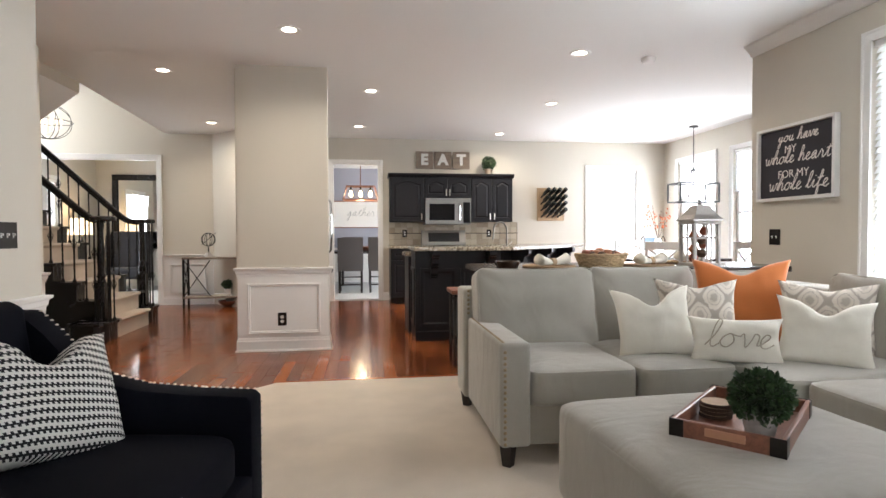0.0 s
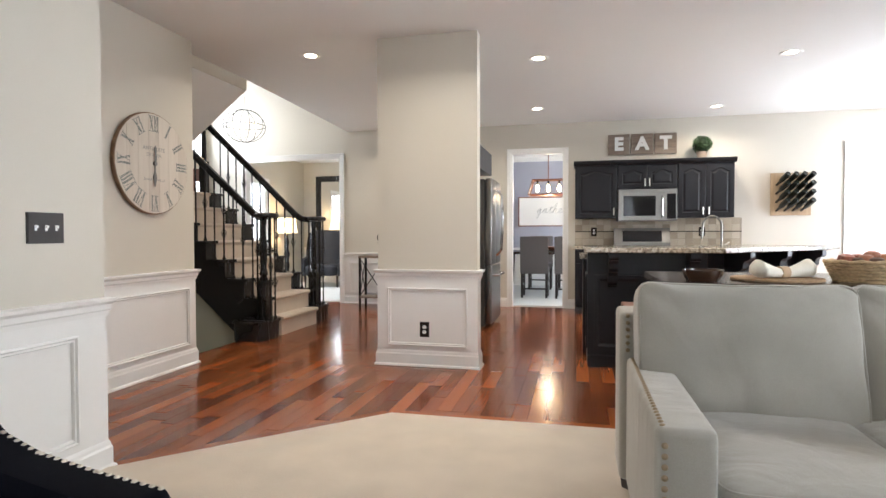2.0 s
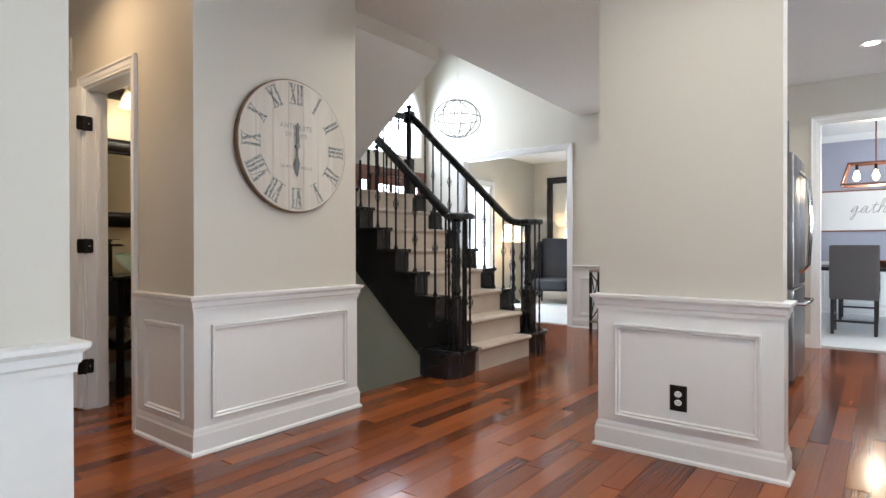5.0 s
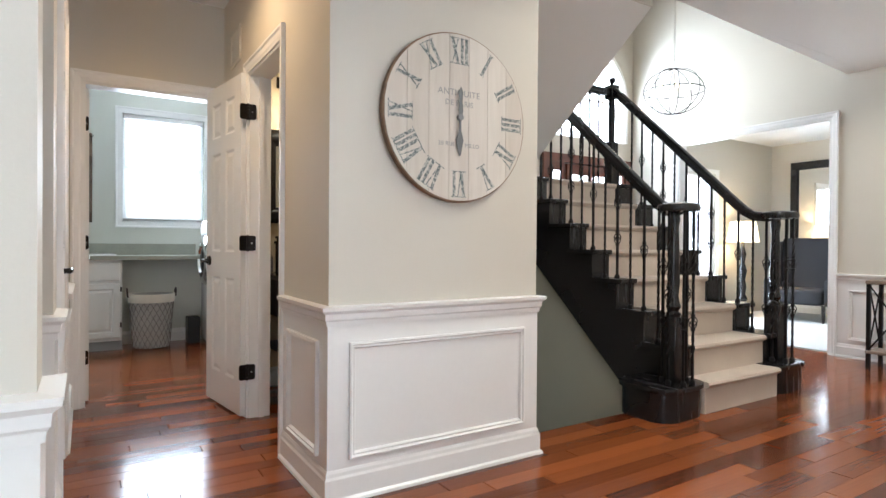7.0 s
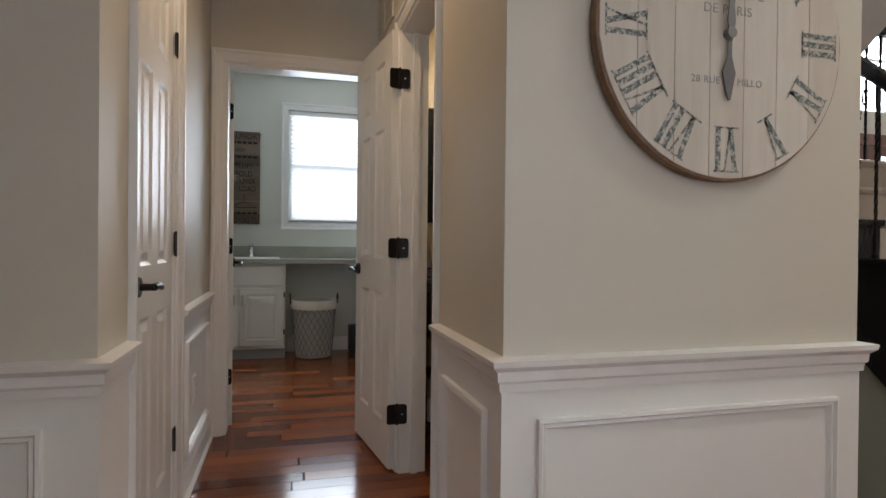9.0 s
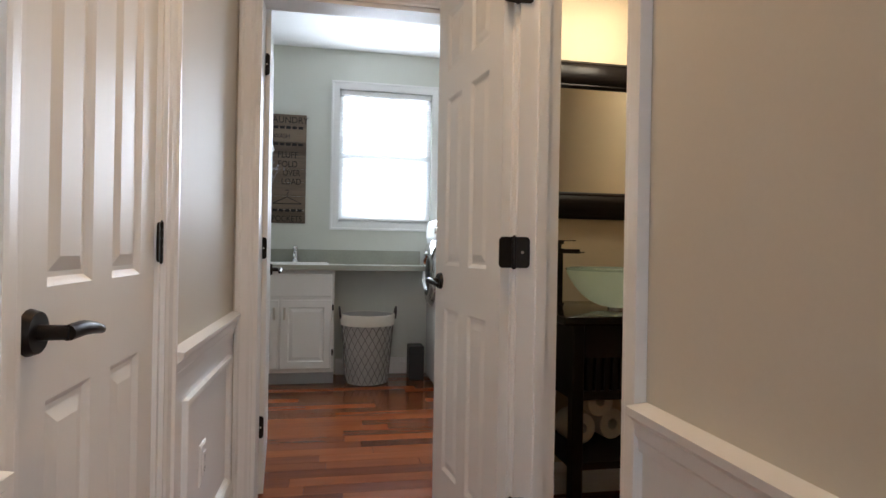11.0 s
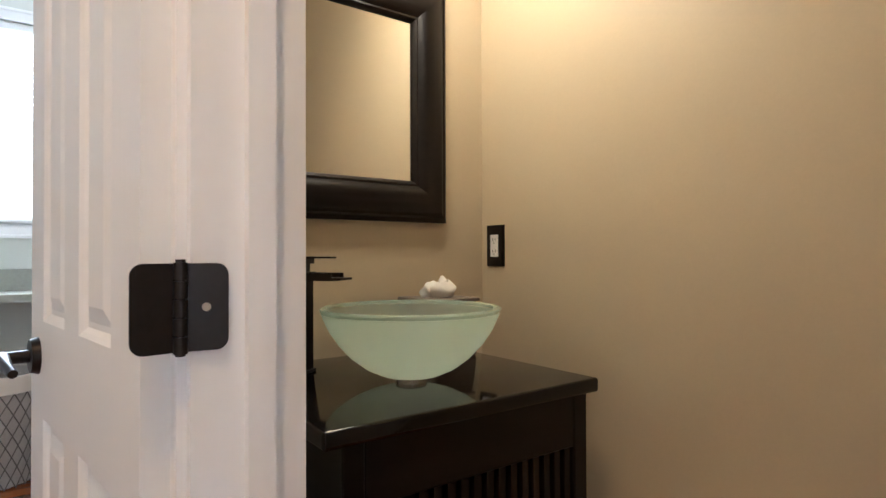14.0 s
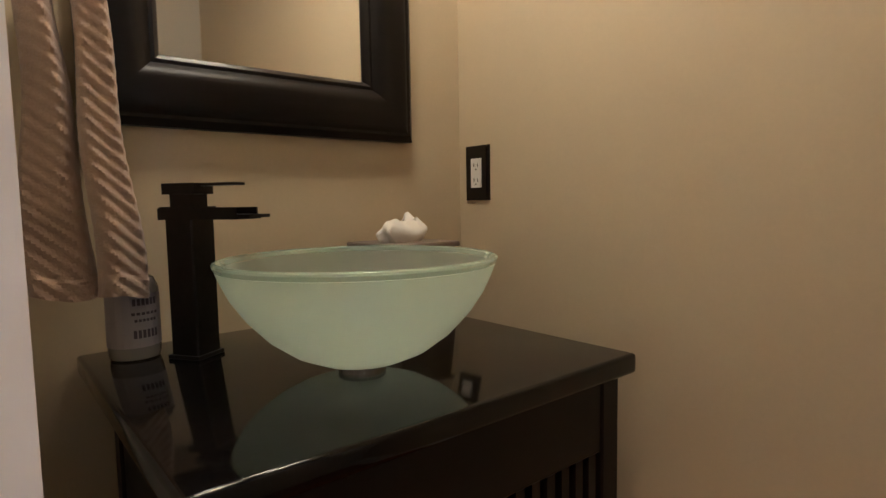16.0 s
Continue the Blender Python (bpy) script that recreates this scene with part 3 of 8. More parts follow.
# ---------------------------------------------------------------- doors
def hinge(parent, p, axis_len=0.09, leaf=(0.032, 0), nrm=(0, -1)):
    """A black butt hinge: two rounded leaves beside a knuckle."""
    bm = bmesh.new()
    px, py, pz = p
    u = Vector((leaf[0], leaf[1], 0))
    n = Vector((nrm[0], nrm[1], 0))
    for k in range(5):
        rod((px, py, pz - 0.0465 + k * 0.0188), (px, py, pz - 0.0295 + k * 0.0188), 0.0072, n=12, into=bm)
    rod((px, py, pz - 0.049), (px, py, pz + 0.049), 0.005, n=8, into=bm)
    for s in (-1, 1):
        a = Vector(p) + u * (0.12 * s) - n * 0.005
        b = Vector(p) + u * s * 1.2
        w = Vector((0, 0, 0.045))
        rd = min(0.012, u.length)
        tip, dr = b + u * 0.16 * s, u.normalized() * s
        arc_ = [(rd * (1 - math.cos(i * math.pi / 10)), rd * (1 - math.sin(i * math.pi / 10))) for i in range(6)]
        hi = [tip - dr * i0 + Vector((0, 0, 0.045 - i1)) for i0, i1 in arc_]
        lo = [tip - dr * i0 - Vector((0, 0, 0.045 - i1)) for i0, i1 in arc_[::-1]]
        q = [a - w] + lo + hi + [a + w]
        vs0 = [bm.verts.new(v - n * 0.001) for v in q]
        vs1 = [bm.verts.new(v + n * 0.004) for v in q]
        k = len(q)
        for i in range(k):
            bm.faces.new((vs0[i], vs0[(i + 1) % k], vs1[(i + 1) % k], vs1[i]))
        bm.faces.new(vs0[::-1]), bm.faces.new(vs1)
    return part("hinge", bm, BRONZE, parent, "black bronze hinge", smooth=True)


def six_panel_door(name, w, h, label, m, lever_side=1, category="door", lever=True):
    """A moulded six-panel leaf; local x from the hinge edge to the free edge, faces at y = 0 and y = -0.035."""
    t = thing(name, label, category, m)
    th = 0.035
    st, mid, top, lock, bot = 0.105, 0.085, 0.11, 0.16, 0.20
    pw = (w - 2 * st - mid) / 2
    rows = []
    z_bot0, z_bot1 = bot, bot + 0.60 * (h / 2.0)
    z_mid0 = z_bot1 + lock
    z_top1 = h - top
    z_top0 = z_top1 - 0.22
    z_mid1 = z_top0 - 0.10
    rows = [(z_bot0, z_bot1), (z_mid0, z_mid1), (z_top0, z_top1)]
    # stiles, rails and the recessed fields, one skin on each face
    bm = bmesh.new()
    xs = [0, st, st + pw, st + pw + mid, w - st, w]
    zs = [0] + [z for r in rows for z in r] + [h]
    for y, sgn in ((0.0, 1), (-th, -1)):
        for i in range(5):
            for j in range(len(zs) - 1):
                if i in (1, 3) and j % 2 == 1:
                    x0, x1, z0, z1 = xs[i], xs[i + 1], zs[j], zs[j + 1]
                    prof = [(0, 0), (0.006, -0.004), (0.012, -0.009), (0.020, -0.009), (0.042, -0.002)]
                    rings = []
                    for d, o in prof:
                        rings.append([bm.verts.new((x, y + sgn * o, z)) for x, z in ((x0 + d, z0 + d), (x1 - d, z0 + d), (x1 - d, z1 - d), (x0 + d, z1 - d))])
                    for a, b in zip(rings, rings[1:]):
                        for k in range(4):
                            bm.faces.new((a[k], a[(k + 1) % 4], b[(k + 1) % 4], b[k]))
                    bm.faces.new(rings[-1])
                else:
                    bm.faces.new([bm.verts.new((x, y, z)) for x, z in ((xs[i], zs[j]), (xs[i + 1], zs[j]), (xs[i + 1], zs[j + 1]), (xs[i], zs[j + 1]))])
    for q in (((0, 0, 0), (0, -th, 0), (0, -th, h), (0, 0, h)), ((w, 0, 0), (w, 0, h), (w, -th, h), (w, -th, 0)), ((0, 0, h), (0, -th, h), (w, -th, h), (w, 0, h)), ((0, 0, 0), (w, 0, 0), (w, -th, 0), (0, -th, 0))):
        bm.faces.new([bm.verts.new(v) for v in q])
    bmesh.ops.remove_doubles(bm, verts=bm.verts, dist=0.0002)
    part("leaf", bm, DOORWHITE, t)
    if lever:
        for sgn, y in ((1, 0.0), (-1, -th)):
            hb = bmesh.new()
            zc = 0.905
            rod((w - 0.06, y, zc), (w - 0.06, y + sgn * 0.012, zc), 0.032, 0.028, 20, into=hb)
            rod((w - 0.06, y + sgn * 0.01, zc), (w - 0.06, y + sgn * 0.05, zc), 0.011, 0.010, 12, into=hb)
            tube([(w - 0.055, y + sgn * 0.048, zc), (w - 0.09, y + sgn * 0.052, zc + 0.002), (w - 0.13, y + sgn * 0.052, zc - 0.003), (w - 0.165, y + sgn * 0.048, zc - 0.01)], 0.009, 10, into=hb, radii=[0.011, 0.011, 0.009, 0.007])
            part("lever_handle", hb, BRONZE, t, "black bronze lever handle", smooth=True)
    return t


def on_edge(x, y, ang):
    return Matrix.Translation((x, y, 0.012)) @ Matrix.Rotation(radians(ang), 4, "Z")


# closet door, closed, hinged at its far edge
d = six_panel_door("door_1", 0.596, 2.01, "closed white six-panel closet door with black lever", on_edge(-3.438, 2.945, 0))
for z in (0.29, 1.03, 1.78):
    hinge(d, (0.0, 0.008, z), leaf=(0.017, 0), nrm=(0, 1))
# powder room door, swung back against the hall wall
leaf_dir = math.degrees(math.atan2(3.733 - 3.818, -4.262 + 3.672))
d = six_panel_door("door_2", 0.60, 2.02, "white six-panel powder room door standing wide open", on_edge(-3.672, 3.818, leaf_dir))
for z in (0.262, 1.02, 1.79):
    hinge(d, (-3.6405, 3.850, z + 0.012), leaf=(0, 0.034), nrm=(1, 0)).matrix_world = Matrix.Identity(4)
    part("screw", rod((-3.6375, 3.874, z + 0.012), (-3.6355, 3.874, z + 0.012), 0.0045, n=10), NICKEL, d, "pale screw head").matrix_world = Matrix.Identity(4)
# laundry door, swung into the laundry
d = six_panel_door("door_3", 0.72, 2.01, "white six-panel laundry door standing open", on_edge(-4.512, 3.03, 185))
for z in (0.29, 1.03, 1.79):
    hinge(d, (-4.508, 3.036, z), leaf=(0, 0.020), nrm=(1, 0)).matrix_world = Matrix.Identity(4)
    part("screw", rod((-4.5045, 3.051, z), (-4.5025, 3.051, z), 0.004, n=8), NICKEL, d, "pale screw head").matrix_world = Matrix.Identity(4)


# ---------------------------------------------------------------- windows
def window(name, axis, d_in, d_out, a0, a1, z0, z1, label, blind=True, mid=True, glow_w=0.25, slat=0.05, tilt=60, casing_w=0.065, facing=1, drop=1.0):
    """A sash window in the wall between d_in (room side) and d_out. axis: the wall's own direction."""
    t = thing(name, label, "window", kind="structure")
    s = 1 if d_out > d_in else -1
    def B(a, d, z, a_, d_, z_, **k):
        return bx(*((a, d, z, a_, d_, z_) if axis == "x" else (d, a, z, d_, a_, z_)), **k)
    w, h = a1 - a0, z1 - z0
    u = Vector((1, 0, 0)) if axis == "x" else Vector((0, 1, 0))
    nn = Vector((0, -s, 0)) if axis == "x" else Vector((-s, 0, 0))
    org = (u * (a0 - casing_w)) + Vector((0, 0, z0 - casing_w)) + (Vector((0, d_in, 0)) if axis == "x" else Vector((d_in, 0, 0)))
    part("window_frame", frame_ring(org, u, (0, 0, 1), nn, w + 2 * casing_w, h + 2 * casing_w, [(0, 0), (0, 0.022), (0.012, 0.022), (0.02, 0.016), (casing_w - 0.01, 0.012), (casing_w, 0.012), (casing_w, 0)]), WHITE, t)
    dg = d_in + s * 0.085
    bm = bmesh.new()
    for r in ((a0, z0, a1, z0 + 0.045), (a0, z1 - 0.04, a1, z1), (a0, z0, a0 + 0.04, z1), (a1 - 0.04, z0, a1, z1)):
        bx(*((r[0], dg - 0.02, r[1], r[2], dg + 0.02, r[3]) if axis == "x" else (dg - 0.02, r[0], r[1], dg + 0.02, r[2], r[3])), into=bm)
    if mid:
        zm = (z0 + z1) / 2
        bx(*((a0 + 0.04, dg - 0.02, zm - 0.02, a1 - 0.04, dg + 0.02, zm + 0.02) if axis == "x" else (dg - 0.02, a0 + 0.04, zm - 0.02, dg + 0.02, a1 - 0.04, zm + 0.02)), into=bm)
    part("sash", bm, WHITE, t)
    pane = part("pane", B(a0 + 0.03, dg - 0.003, z0 + 0.03, a1 - 0.03, dg + 0.003, z1 - 0.03), GLASS, t)
    pane.visible_shadow = False
    if blind:
        bm = bmesh.new()
        db = d_in + s * 0.035
        z = z1 - 0.06
        c, sn = math.cos(radians(tilt)), math.sin(radians(tilt))
        hw = slat / 2
        while z > z1 - drop * h + 0.03:
            p = [(db - s * hw * c, z - hw * sn), (db + s * hw * c, z + hw * sn)]
            vs = []
            for a in (a0 + 0.004, a1 - 0.004):
                for dd, zz in p:
                    vs.append(bm.verts.new((a, dd, zz) if axis == "x" else (dd, a, zz)))
            bm.faces.new((vs[0], vs[1], vs[3], vs[2]))
            z -= slat * 0.86
        part("blind_slats", bm, BLIND, t, "white slatted blind")
        part("head_rail", B(a0 + 0.008, db - 0.028, z1 - 0.045, a1 - 0.008, db + 0.028, z1 - 0.004, bev=0.003), WHITE, t)
        part("bottom_rail", B(a0 + 0.012, db - 0.024, z + 0.018, a1 - 0.012, db + 0.024, z + 0.036, bev=0.003), WHITE, t)
    ex = 0.5
    dd = d_out + s * glow_w
    bd = part("backdrop", B(a0 - ex, dd, z0 - ex, a1 + ex, dd + s * 0.01, z1 + ex), SKYGLOW)
    tagged(bd, "bright hazy daylight outside the window", "backdrop", kind="structure")
    return t


window("window_1", "y", -6.80, -6.92, 3.36, 4.13, 1.25, 2.34, "white laundry window with slatted blind, daylight behind")
window("window_2", "y", 3.58, 3.72, 1.55, 3.05, 0.75, 2.33, "tall white window with slatted blind in the family room")
window("window_3", "x", 9.18, 9.30, 4.17, 5.05, 0.06, 2.20, "glazed patio door with white blind, overbright daylight", mid=False)
window("window_4", "y", 5.56, 5.70, 6.25, 7.28, 0.5, 2.28, "white breakfast room window full of daylight", drop=0.35)
window("window_5", "y", 5.56, 5.70, 7.72, 8.73, 0.5, 2.28, "white breakfast room window full of daylight", drop=0.35)
window("window_6", "y", -5.2, -5.32, 9.85, 10.95, 0.45, 2.1, "tall white sitting room window with slatted blind")
# unseen window, made up to go with the south fill lamp
window("unseen_window", "x", -2.6, -2.74, -0.1, 2.5, 0.6, 2.25, "assumed wide window with blind behind the camera, added for fill light", drop=0.5)
window("window_8", "y", 3.2, 3.3, 10.2, 11.8, 0.7, 2.3, "dining room window with white blind", drop=0.4)

# ---------------------------------------------------------------- stairs
RISE, GO = 0.20, 0.2265
NEAR, FAR, CN, CF = 6.15, 7.40, 6.33, 7.17


def riser_x(n):
    return -2.30 if n == 1 else -1.985 - GO * n


stair = thing("staircase", "carpeted staircase with black treads ends and stringer", "staircase")
for n in range(1, 9):
    x, x2, z = riser_x(n), riser_x(n + 1) if n < 8 else -3.80, n * RISE
    prof = [(x, z - RISE), (x, z - 0.045), (x + 0.022, z - 0.034), (x + 0.03, z - 0.018), (x + 0.022, z - 0.003), (x + 0.006, z), (x2 - 0.02, z), (x2 - 0.02, z - RISE)]
    part("carpeted_step", prism(prof, "y", CN if n > 1 else 6.27, CF if n > 1 else 7.10), STAIRCARPET, stair, "beige carpeted step", smooth=True)
    if n > 1:
        for y0, y1 in ((NEAR - 0.025, CN), (CF, FAR + 0.025)):
            part("tread_end", bx(x + 0.03, y0, z - 0.03, x2 - 0.0, y1, z + 0.002, 0.006, 2), BLACKWOOD, stair, "black stained tread end")
saw = [(-2.739, 0.0), (-2.46, 0.0), (-2.46, 0.17)]
for n in range(2, 9):
    saw += [(riser_x(n), (n - 1) * RISE - 0.03), (riser_x(n), n * RISE - 0.03)]
saw += [(-5.2, 1.57), (-5.2, 1.35), (-4.25, 1.35)]
part("stringer", prism(saw, "y", NEAR, CN - 0.001), BLACKWOOD, stair, "black stringer")
part("stringer", prism(saw, "y", CF + 0.001, FAR), BLACKWOOD, stair, "black stringer")
part("landing", boxes((-5.2, 5.02, 1.40, -4.40, 7.40, 1.60), (-4.40, 6.33, 1.40, -3.80, 7.40, 1.60)), STAIRCARPET, stair, "beige carpeted landing")
wall("wall_under_stairs", prism([(-2.739, 0), (-4.25, 1.35), (-5.2, 1.35), (-5.2, -2.4), (-2.62, -2.4), (-2.62, -0.013)], "y", NEAR + 0.03, NEAR + 0.09), OLIVE, "olive grey wall under the stairs")
wall("wall_under_stairs_north", prism([(-2.5, 0), (-2.739, 0.01), (-4.25, 1.35), (-5.2, 1.35), (-5.2, 0)], "y", FAR - 0.04, FAR - 0.005))
wall("wall_basement", boxes((-2.60, 5.02, -2.4, -2.50, 6.2, -0.16), (-5.3, 5.02, -2.5, -2.5, 6.2, -2.4)), OLIVE, "olive grey basement stairwell wall")
basement = thing("basement_stairs", "carpeted steps going down to the basement", "staircase")
for n in range(1, 10):
    part("step", bx(-2.60 - 0.25 * n, 5.02, -2.4, -2.60 - 0.25 * (n - 1), 6.17, -0.19 * n), STAIRCARPET, basement)
tagged(part("soffit", prism([(-2.575, 2.549), (-4.097, 1.361), (-4.40, 1.361), (-4.40, 1.70), (-2.70, 3.03), (-2.70, 2.549)], "y", 5.021, 6.085), CEILING), "white sloping underside of the upper stair flight", "soffit", kind="structure")


def block(cx, cy, sign):
    """Rounded starting block of a railing."""
    pts = []
    for i in range(24):
        a = 2 * math.pi * i / 24
        c, s = math.cos(a), math.sin(a)
        e = 0.55
        pts.append((cx + 0.185 * math.copysign(abs(c) ** e, c), cy + 0.21 * math.copysign(abs(s) ** e, s)))
    bm = prism(pts, "z", 0, 0.172)
    prism([(cx + (x - cx) * 1.09, cy + (y - cy) * 1.09) for x, y in pts], "z", 0.172, 0.203, 0.006, 2, into=bm)
    return bm


def baluster(h, kind, twist):
    """A wrought-iron bar with a shoe; kind: number of basket knots."""
    bm = bmesh.new()
    n = 4
    steps = max(8, int(h / 0.03)) if twist else 2
    rings = []
    for i in range(steps + 1):
        z = h * i / steps
        a = 0.0
        if twist and 0.15 < z / h < 0.85:
            a = (z / h - 0.15) * 26
        rings.append([bm.verts.new((0.0095 * math.cos(a + math.pi / 4 + k * math.pi / 2), 0.0095 * math.sin(a + math.pi / 4 + k * math.pi / 2), z)) for k in range(n)])
    for p, q in zip(rings, rings[1:]):
        for k in range(n):
            bm.faces.new((p[k], p[(k + 1) % n], q[(k + 1) % n], q[k]))
    bm.faces.new(rings[0][::-1]), bm.faces.new(rings[-1])
    lathe([(0.019, 0), (0.019, 0.016), (0.013, 0.03)], 8, into=bm)
    spots = {0: [], 1: [0.52], 2: [0.36, 0.68]}[kind]
    for f in spots:
        zc = h * f
        lathe([(0.014, -0.05), (0.014, -0.038)], 8, (0, 0, zc), into=bm)
        lathe([(0.014, 0.038), (0.014, 0.05)], 8, (0, 0, zc), into=bm)
        for k in range(4):
            pts = []
            for i in range(9):
                u = i / 8
                a = k * math.pi / 2 + u * math.pi
                r = 0.006 + 0.020 * math.sin(math.pi * u)
                pts.append((r * math.cos(a), r * math.sin(a), zc - 0.04 + 0.08 * u))
            tube(pts, 0.0035, 5, into=bm)
    return bm


def newel(parent, x, y, z0, z1):
    bm = bx(x - 0.045, y - 0.045, z0, x + 0.045, y + 0.045, z0 + 0.40, 0.004)
    h = z1 - z0 - 0.40
    lathe([(0.04, 0), (0.044, 0.02), (0.03, 0.035), (0.045, 0.06), (0.036, 0.09), (0.028, 0.13), (0.036, 0.20), (0.032, h * 0.6), (0.026, h * 0.85), (0.035, h - 0.04), (0.03, h)], 14, (x, y, z0 + 0.40), into=bm)
    return part("newel_post", bm, BLACKWOOD, parent, "turned black newel post", smooth=True)


def handrail(points, into=None):
    """A moulded rail swept along points (mostly in one upright plane)."""
    bm = into or bmesh.new()
    prof = [(-0.03, -0.03), (-0.02, -0.045), (0.02, -0.045), (0.03, -0.03), (0.028, -0.008), (0.034, 0.006), (0.026, 0.02), (0.0, 0.026), (-0.026, 0.02), (-0.034, 0.006), (-0.028, -0.008)]
    rings = []
    pts = [Vector(p) for p in points]
    for i, p in enumerate(pts):
        d = (pts[min(i + 1, len(pts) - 1)] - pts[max(i - 1, 0)]).normalized()
        side = d.cross(Vector((0, 0, 1))).normalized()
        up = side.cross(d).normalized()
        rings.append([bm.verts.new(p + side * a + up * b) for a, b in prof])
    n = len(prof)
    for a, b in zip(rings, rings[1:]):
        for k in range(n):
            bm.faces.new((a[k], a[(k + 1) % n], b[(k + 1) % n], b[k]))
    bm.faces.new(rings[0][::-1]), bm.faces.new(rings[-1])
    return bm


def railing(label, y, block_c, knob, rail_at, x_end, cut=None):
    t = thing("stair_railing", label, "railing")
    cx, cy = block_c
    part("starting_block", block(cx, cy, 1), BLACKWOOD, t, "black rounded starting step", smooth=True)
    kx, ky = knob
    newel(t, kx - 0.03, ky, 0.203, 1.235)
    part("volute", lathe([(0.085, 1.235), (0.118, 1.24), (0.125, 1.262), (0.118, 1.282), (0.09, 1.292), (0, 1.294)], 28, (kx, ky, 0)), BLACKWOOD, t, "round black volute", smooth=True)
    for i in range(6):
        a = 2 * math.pi * i / 6 + 0.5
        b = part("baluster", baluster(1.04, (2, 1, 2)[i % 3], i % 2 == 0), IRON, t, "black iron baluster with basket knots")
        b.location = (kx + 0.085 * math.cos(a), ky + 0.085 * math.sin(a), 0.203)
    pts = [(kx, ky, 1.265), (kx - 0.10, (ky + y) / 2, 1.265)]
    x = kx - 0.16
    while x > x_end:
        pts.append((x, y, rail_at(x)))
        x -= 0.06
    pts.append((x_end, y, rail_at(x_end)))
    part("handrail", handrail(pts), BLACKWOOD, t, "black moulded handrail", smooth=True)
    i = 0
    for n in range(2, 9):
        for f in (0.30, 0.80):
            xb = riser_x(n) + 0.03 - GO * f
            if xb > kx - 0.12 or xb < -3.78:
                continue
            top = rail_at(xb) - 0.04 if xb > x_end else 9
            if cut:
                top = min(top, cut(xb))
            if top > 8:
                continue
            zb = n * RISE + 0.002
            if top - zb < 0.12:
                continue
            b = part("baluster", baluster(top - zb, (0, 1, 0, 2)[i % 4], i % 2 == 0), IRON, t, "black iron baluster")
            b.location = (xb, y, zb)
            i += 1
    return t


def near_rail(x):
    s = -2.50 - x
    return 1.265 if s < 0 else 1.265 + 0.90 * (s - 0.03 + 0.03 * math.exp(-s / 0.03))


def far_rail(x):
    s = -2.60 - x
    return 1.265 if s < -0.08 else 1.265 + 0.945 * max(0, s) + 0.012 * max(0, 1 - abs(s) / 0.08)


railing("black handrail with iron balusters on the open stair side", 6.20, (-2.46, 6.06), (-2.36, 6.08), near_rail, -3.44, lambda x: 2.549 + 0.78 * (x + 2.575) + 0.10)
far = railing("black handrail with iron balusters on the foyer stair side", 7.30, (-2.48, 7.31), (-2.42, 7.35), far_rail, -3.93)
bm = bx(-4.005, 7.255, 1.60, -3.915, 7.345, 2.02, 0.004)
lathe([(0.03, 0), (0.034, 0.3), (0.028, 0.42)], 12, (-3.96, 7.30, 2.02), into=bm)
bx(-4.01, 7.25, 2.43, -3.91, 7.35, 2.56, 0.006, into=bm)
lathe([(0.03, 0), (0.02, 0.012), (0.016, 0.02), (0.032, 0.045), (0.026, 0.07), (0, 0.082)], 12, (-3.96, 7.30, 2.56), into=bm)
part("newel_post", bm, BLACKWOOD, far, "tall black landing newel with finial", smooth=True)
part("handrail", handrail([(-3.96, 7.25, 2.50), (-3.97, 6.9, 2.50), (-3.99, 6.38, 2.50)]), BLACKWOOD, far, smooth=True)
for i in range(7):
    b = part("baluster", baluster(0.86, (0, 1)[i % 2], True), IRON, far)
    b.location = (-3.975, 6.42 + 0.12 * i, 1.60)


# ---------------------------------------------------------------- foyer
MAHOG = wood("mahogany", (0.06, 0.016, 0.008), (0.22, 0.06, 0.028), 0.3, 3, (12, 12, 1), coat=0.3)
fd = thing("front_door", "reddish mahogany front door with small glazed panes", "door", kind="structure")
part("door_frame", boxes((-5.2, 7.52, 0, -5.15, 7.62, 2.12), (-5.2, 8.92, 0, -5.15, 9.02, 2.12), (-5.2, 7.62, 2.02, -5.15, 8.92, 2.12)), MAHOG, fd)
for y0, y1 in ((7.62, 7.87), (8.67, 8.92)):
    part("sidelight_frame", boxes((-5.195, y0, 0, -5.16, y0 + 0.05, 2.02), (-5.195, y1 - 0.05, 0, -5.16, y1, 2.02), (-5.195, y0 + 0.05, 0, -5.16, y1 - 0.05, 0.9), (-5.195, y0 + 0.05, 1.92, -5.16, y1 - 0.05, 2.02)), MAHOG, fd)
    # no clear glass: the pane itself glows in place of daylight behind it
    part("pane", bx(-5.192, y0 + 0.05, 0.9, -5.18, y1 - 0.05, 1.92), SKYGLOW, fd)
bm = bx(-5.195, 7.89, 0.01, -5.15, 8.65, 2.01, 0.004)
for y0 in (7.97, 8.31):
    for z0, z1 in ((0.2, 0.9), (1.05, 1.45)):
        frame_ring((-5.15, y0, z0), (0, 1, 0), (0, 0, 1), (1, 0, 0), 0.26, z1 - z0, [(0, 0), (0, 0.012), (0.02, 0.014), (0.035, 0.002), (0.04, 0)], into=bm)
part("door_leaf", bm, MAHOG, fd)
for y0 in (7.97, 8.31):
    # small panes likewise emit the daylight that would shine through them
    part("pane", bx(-5.151, y0, 1.6, -5.147, y0 + 0.26, 1.88), SKYGLOW, fd)

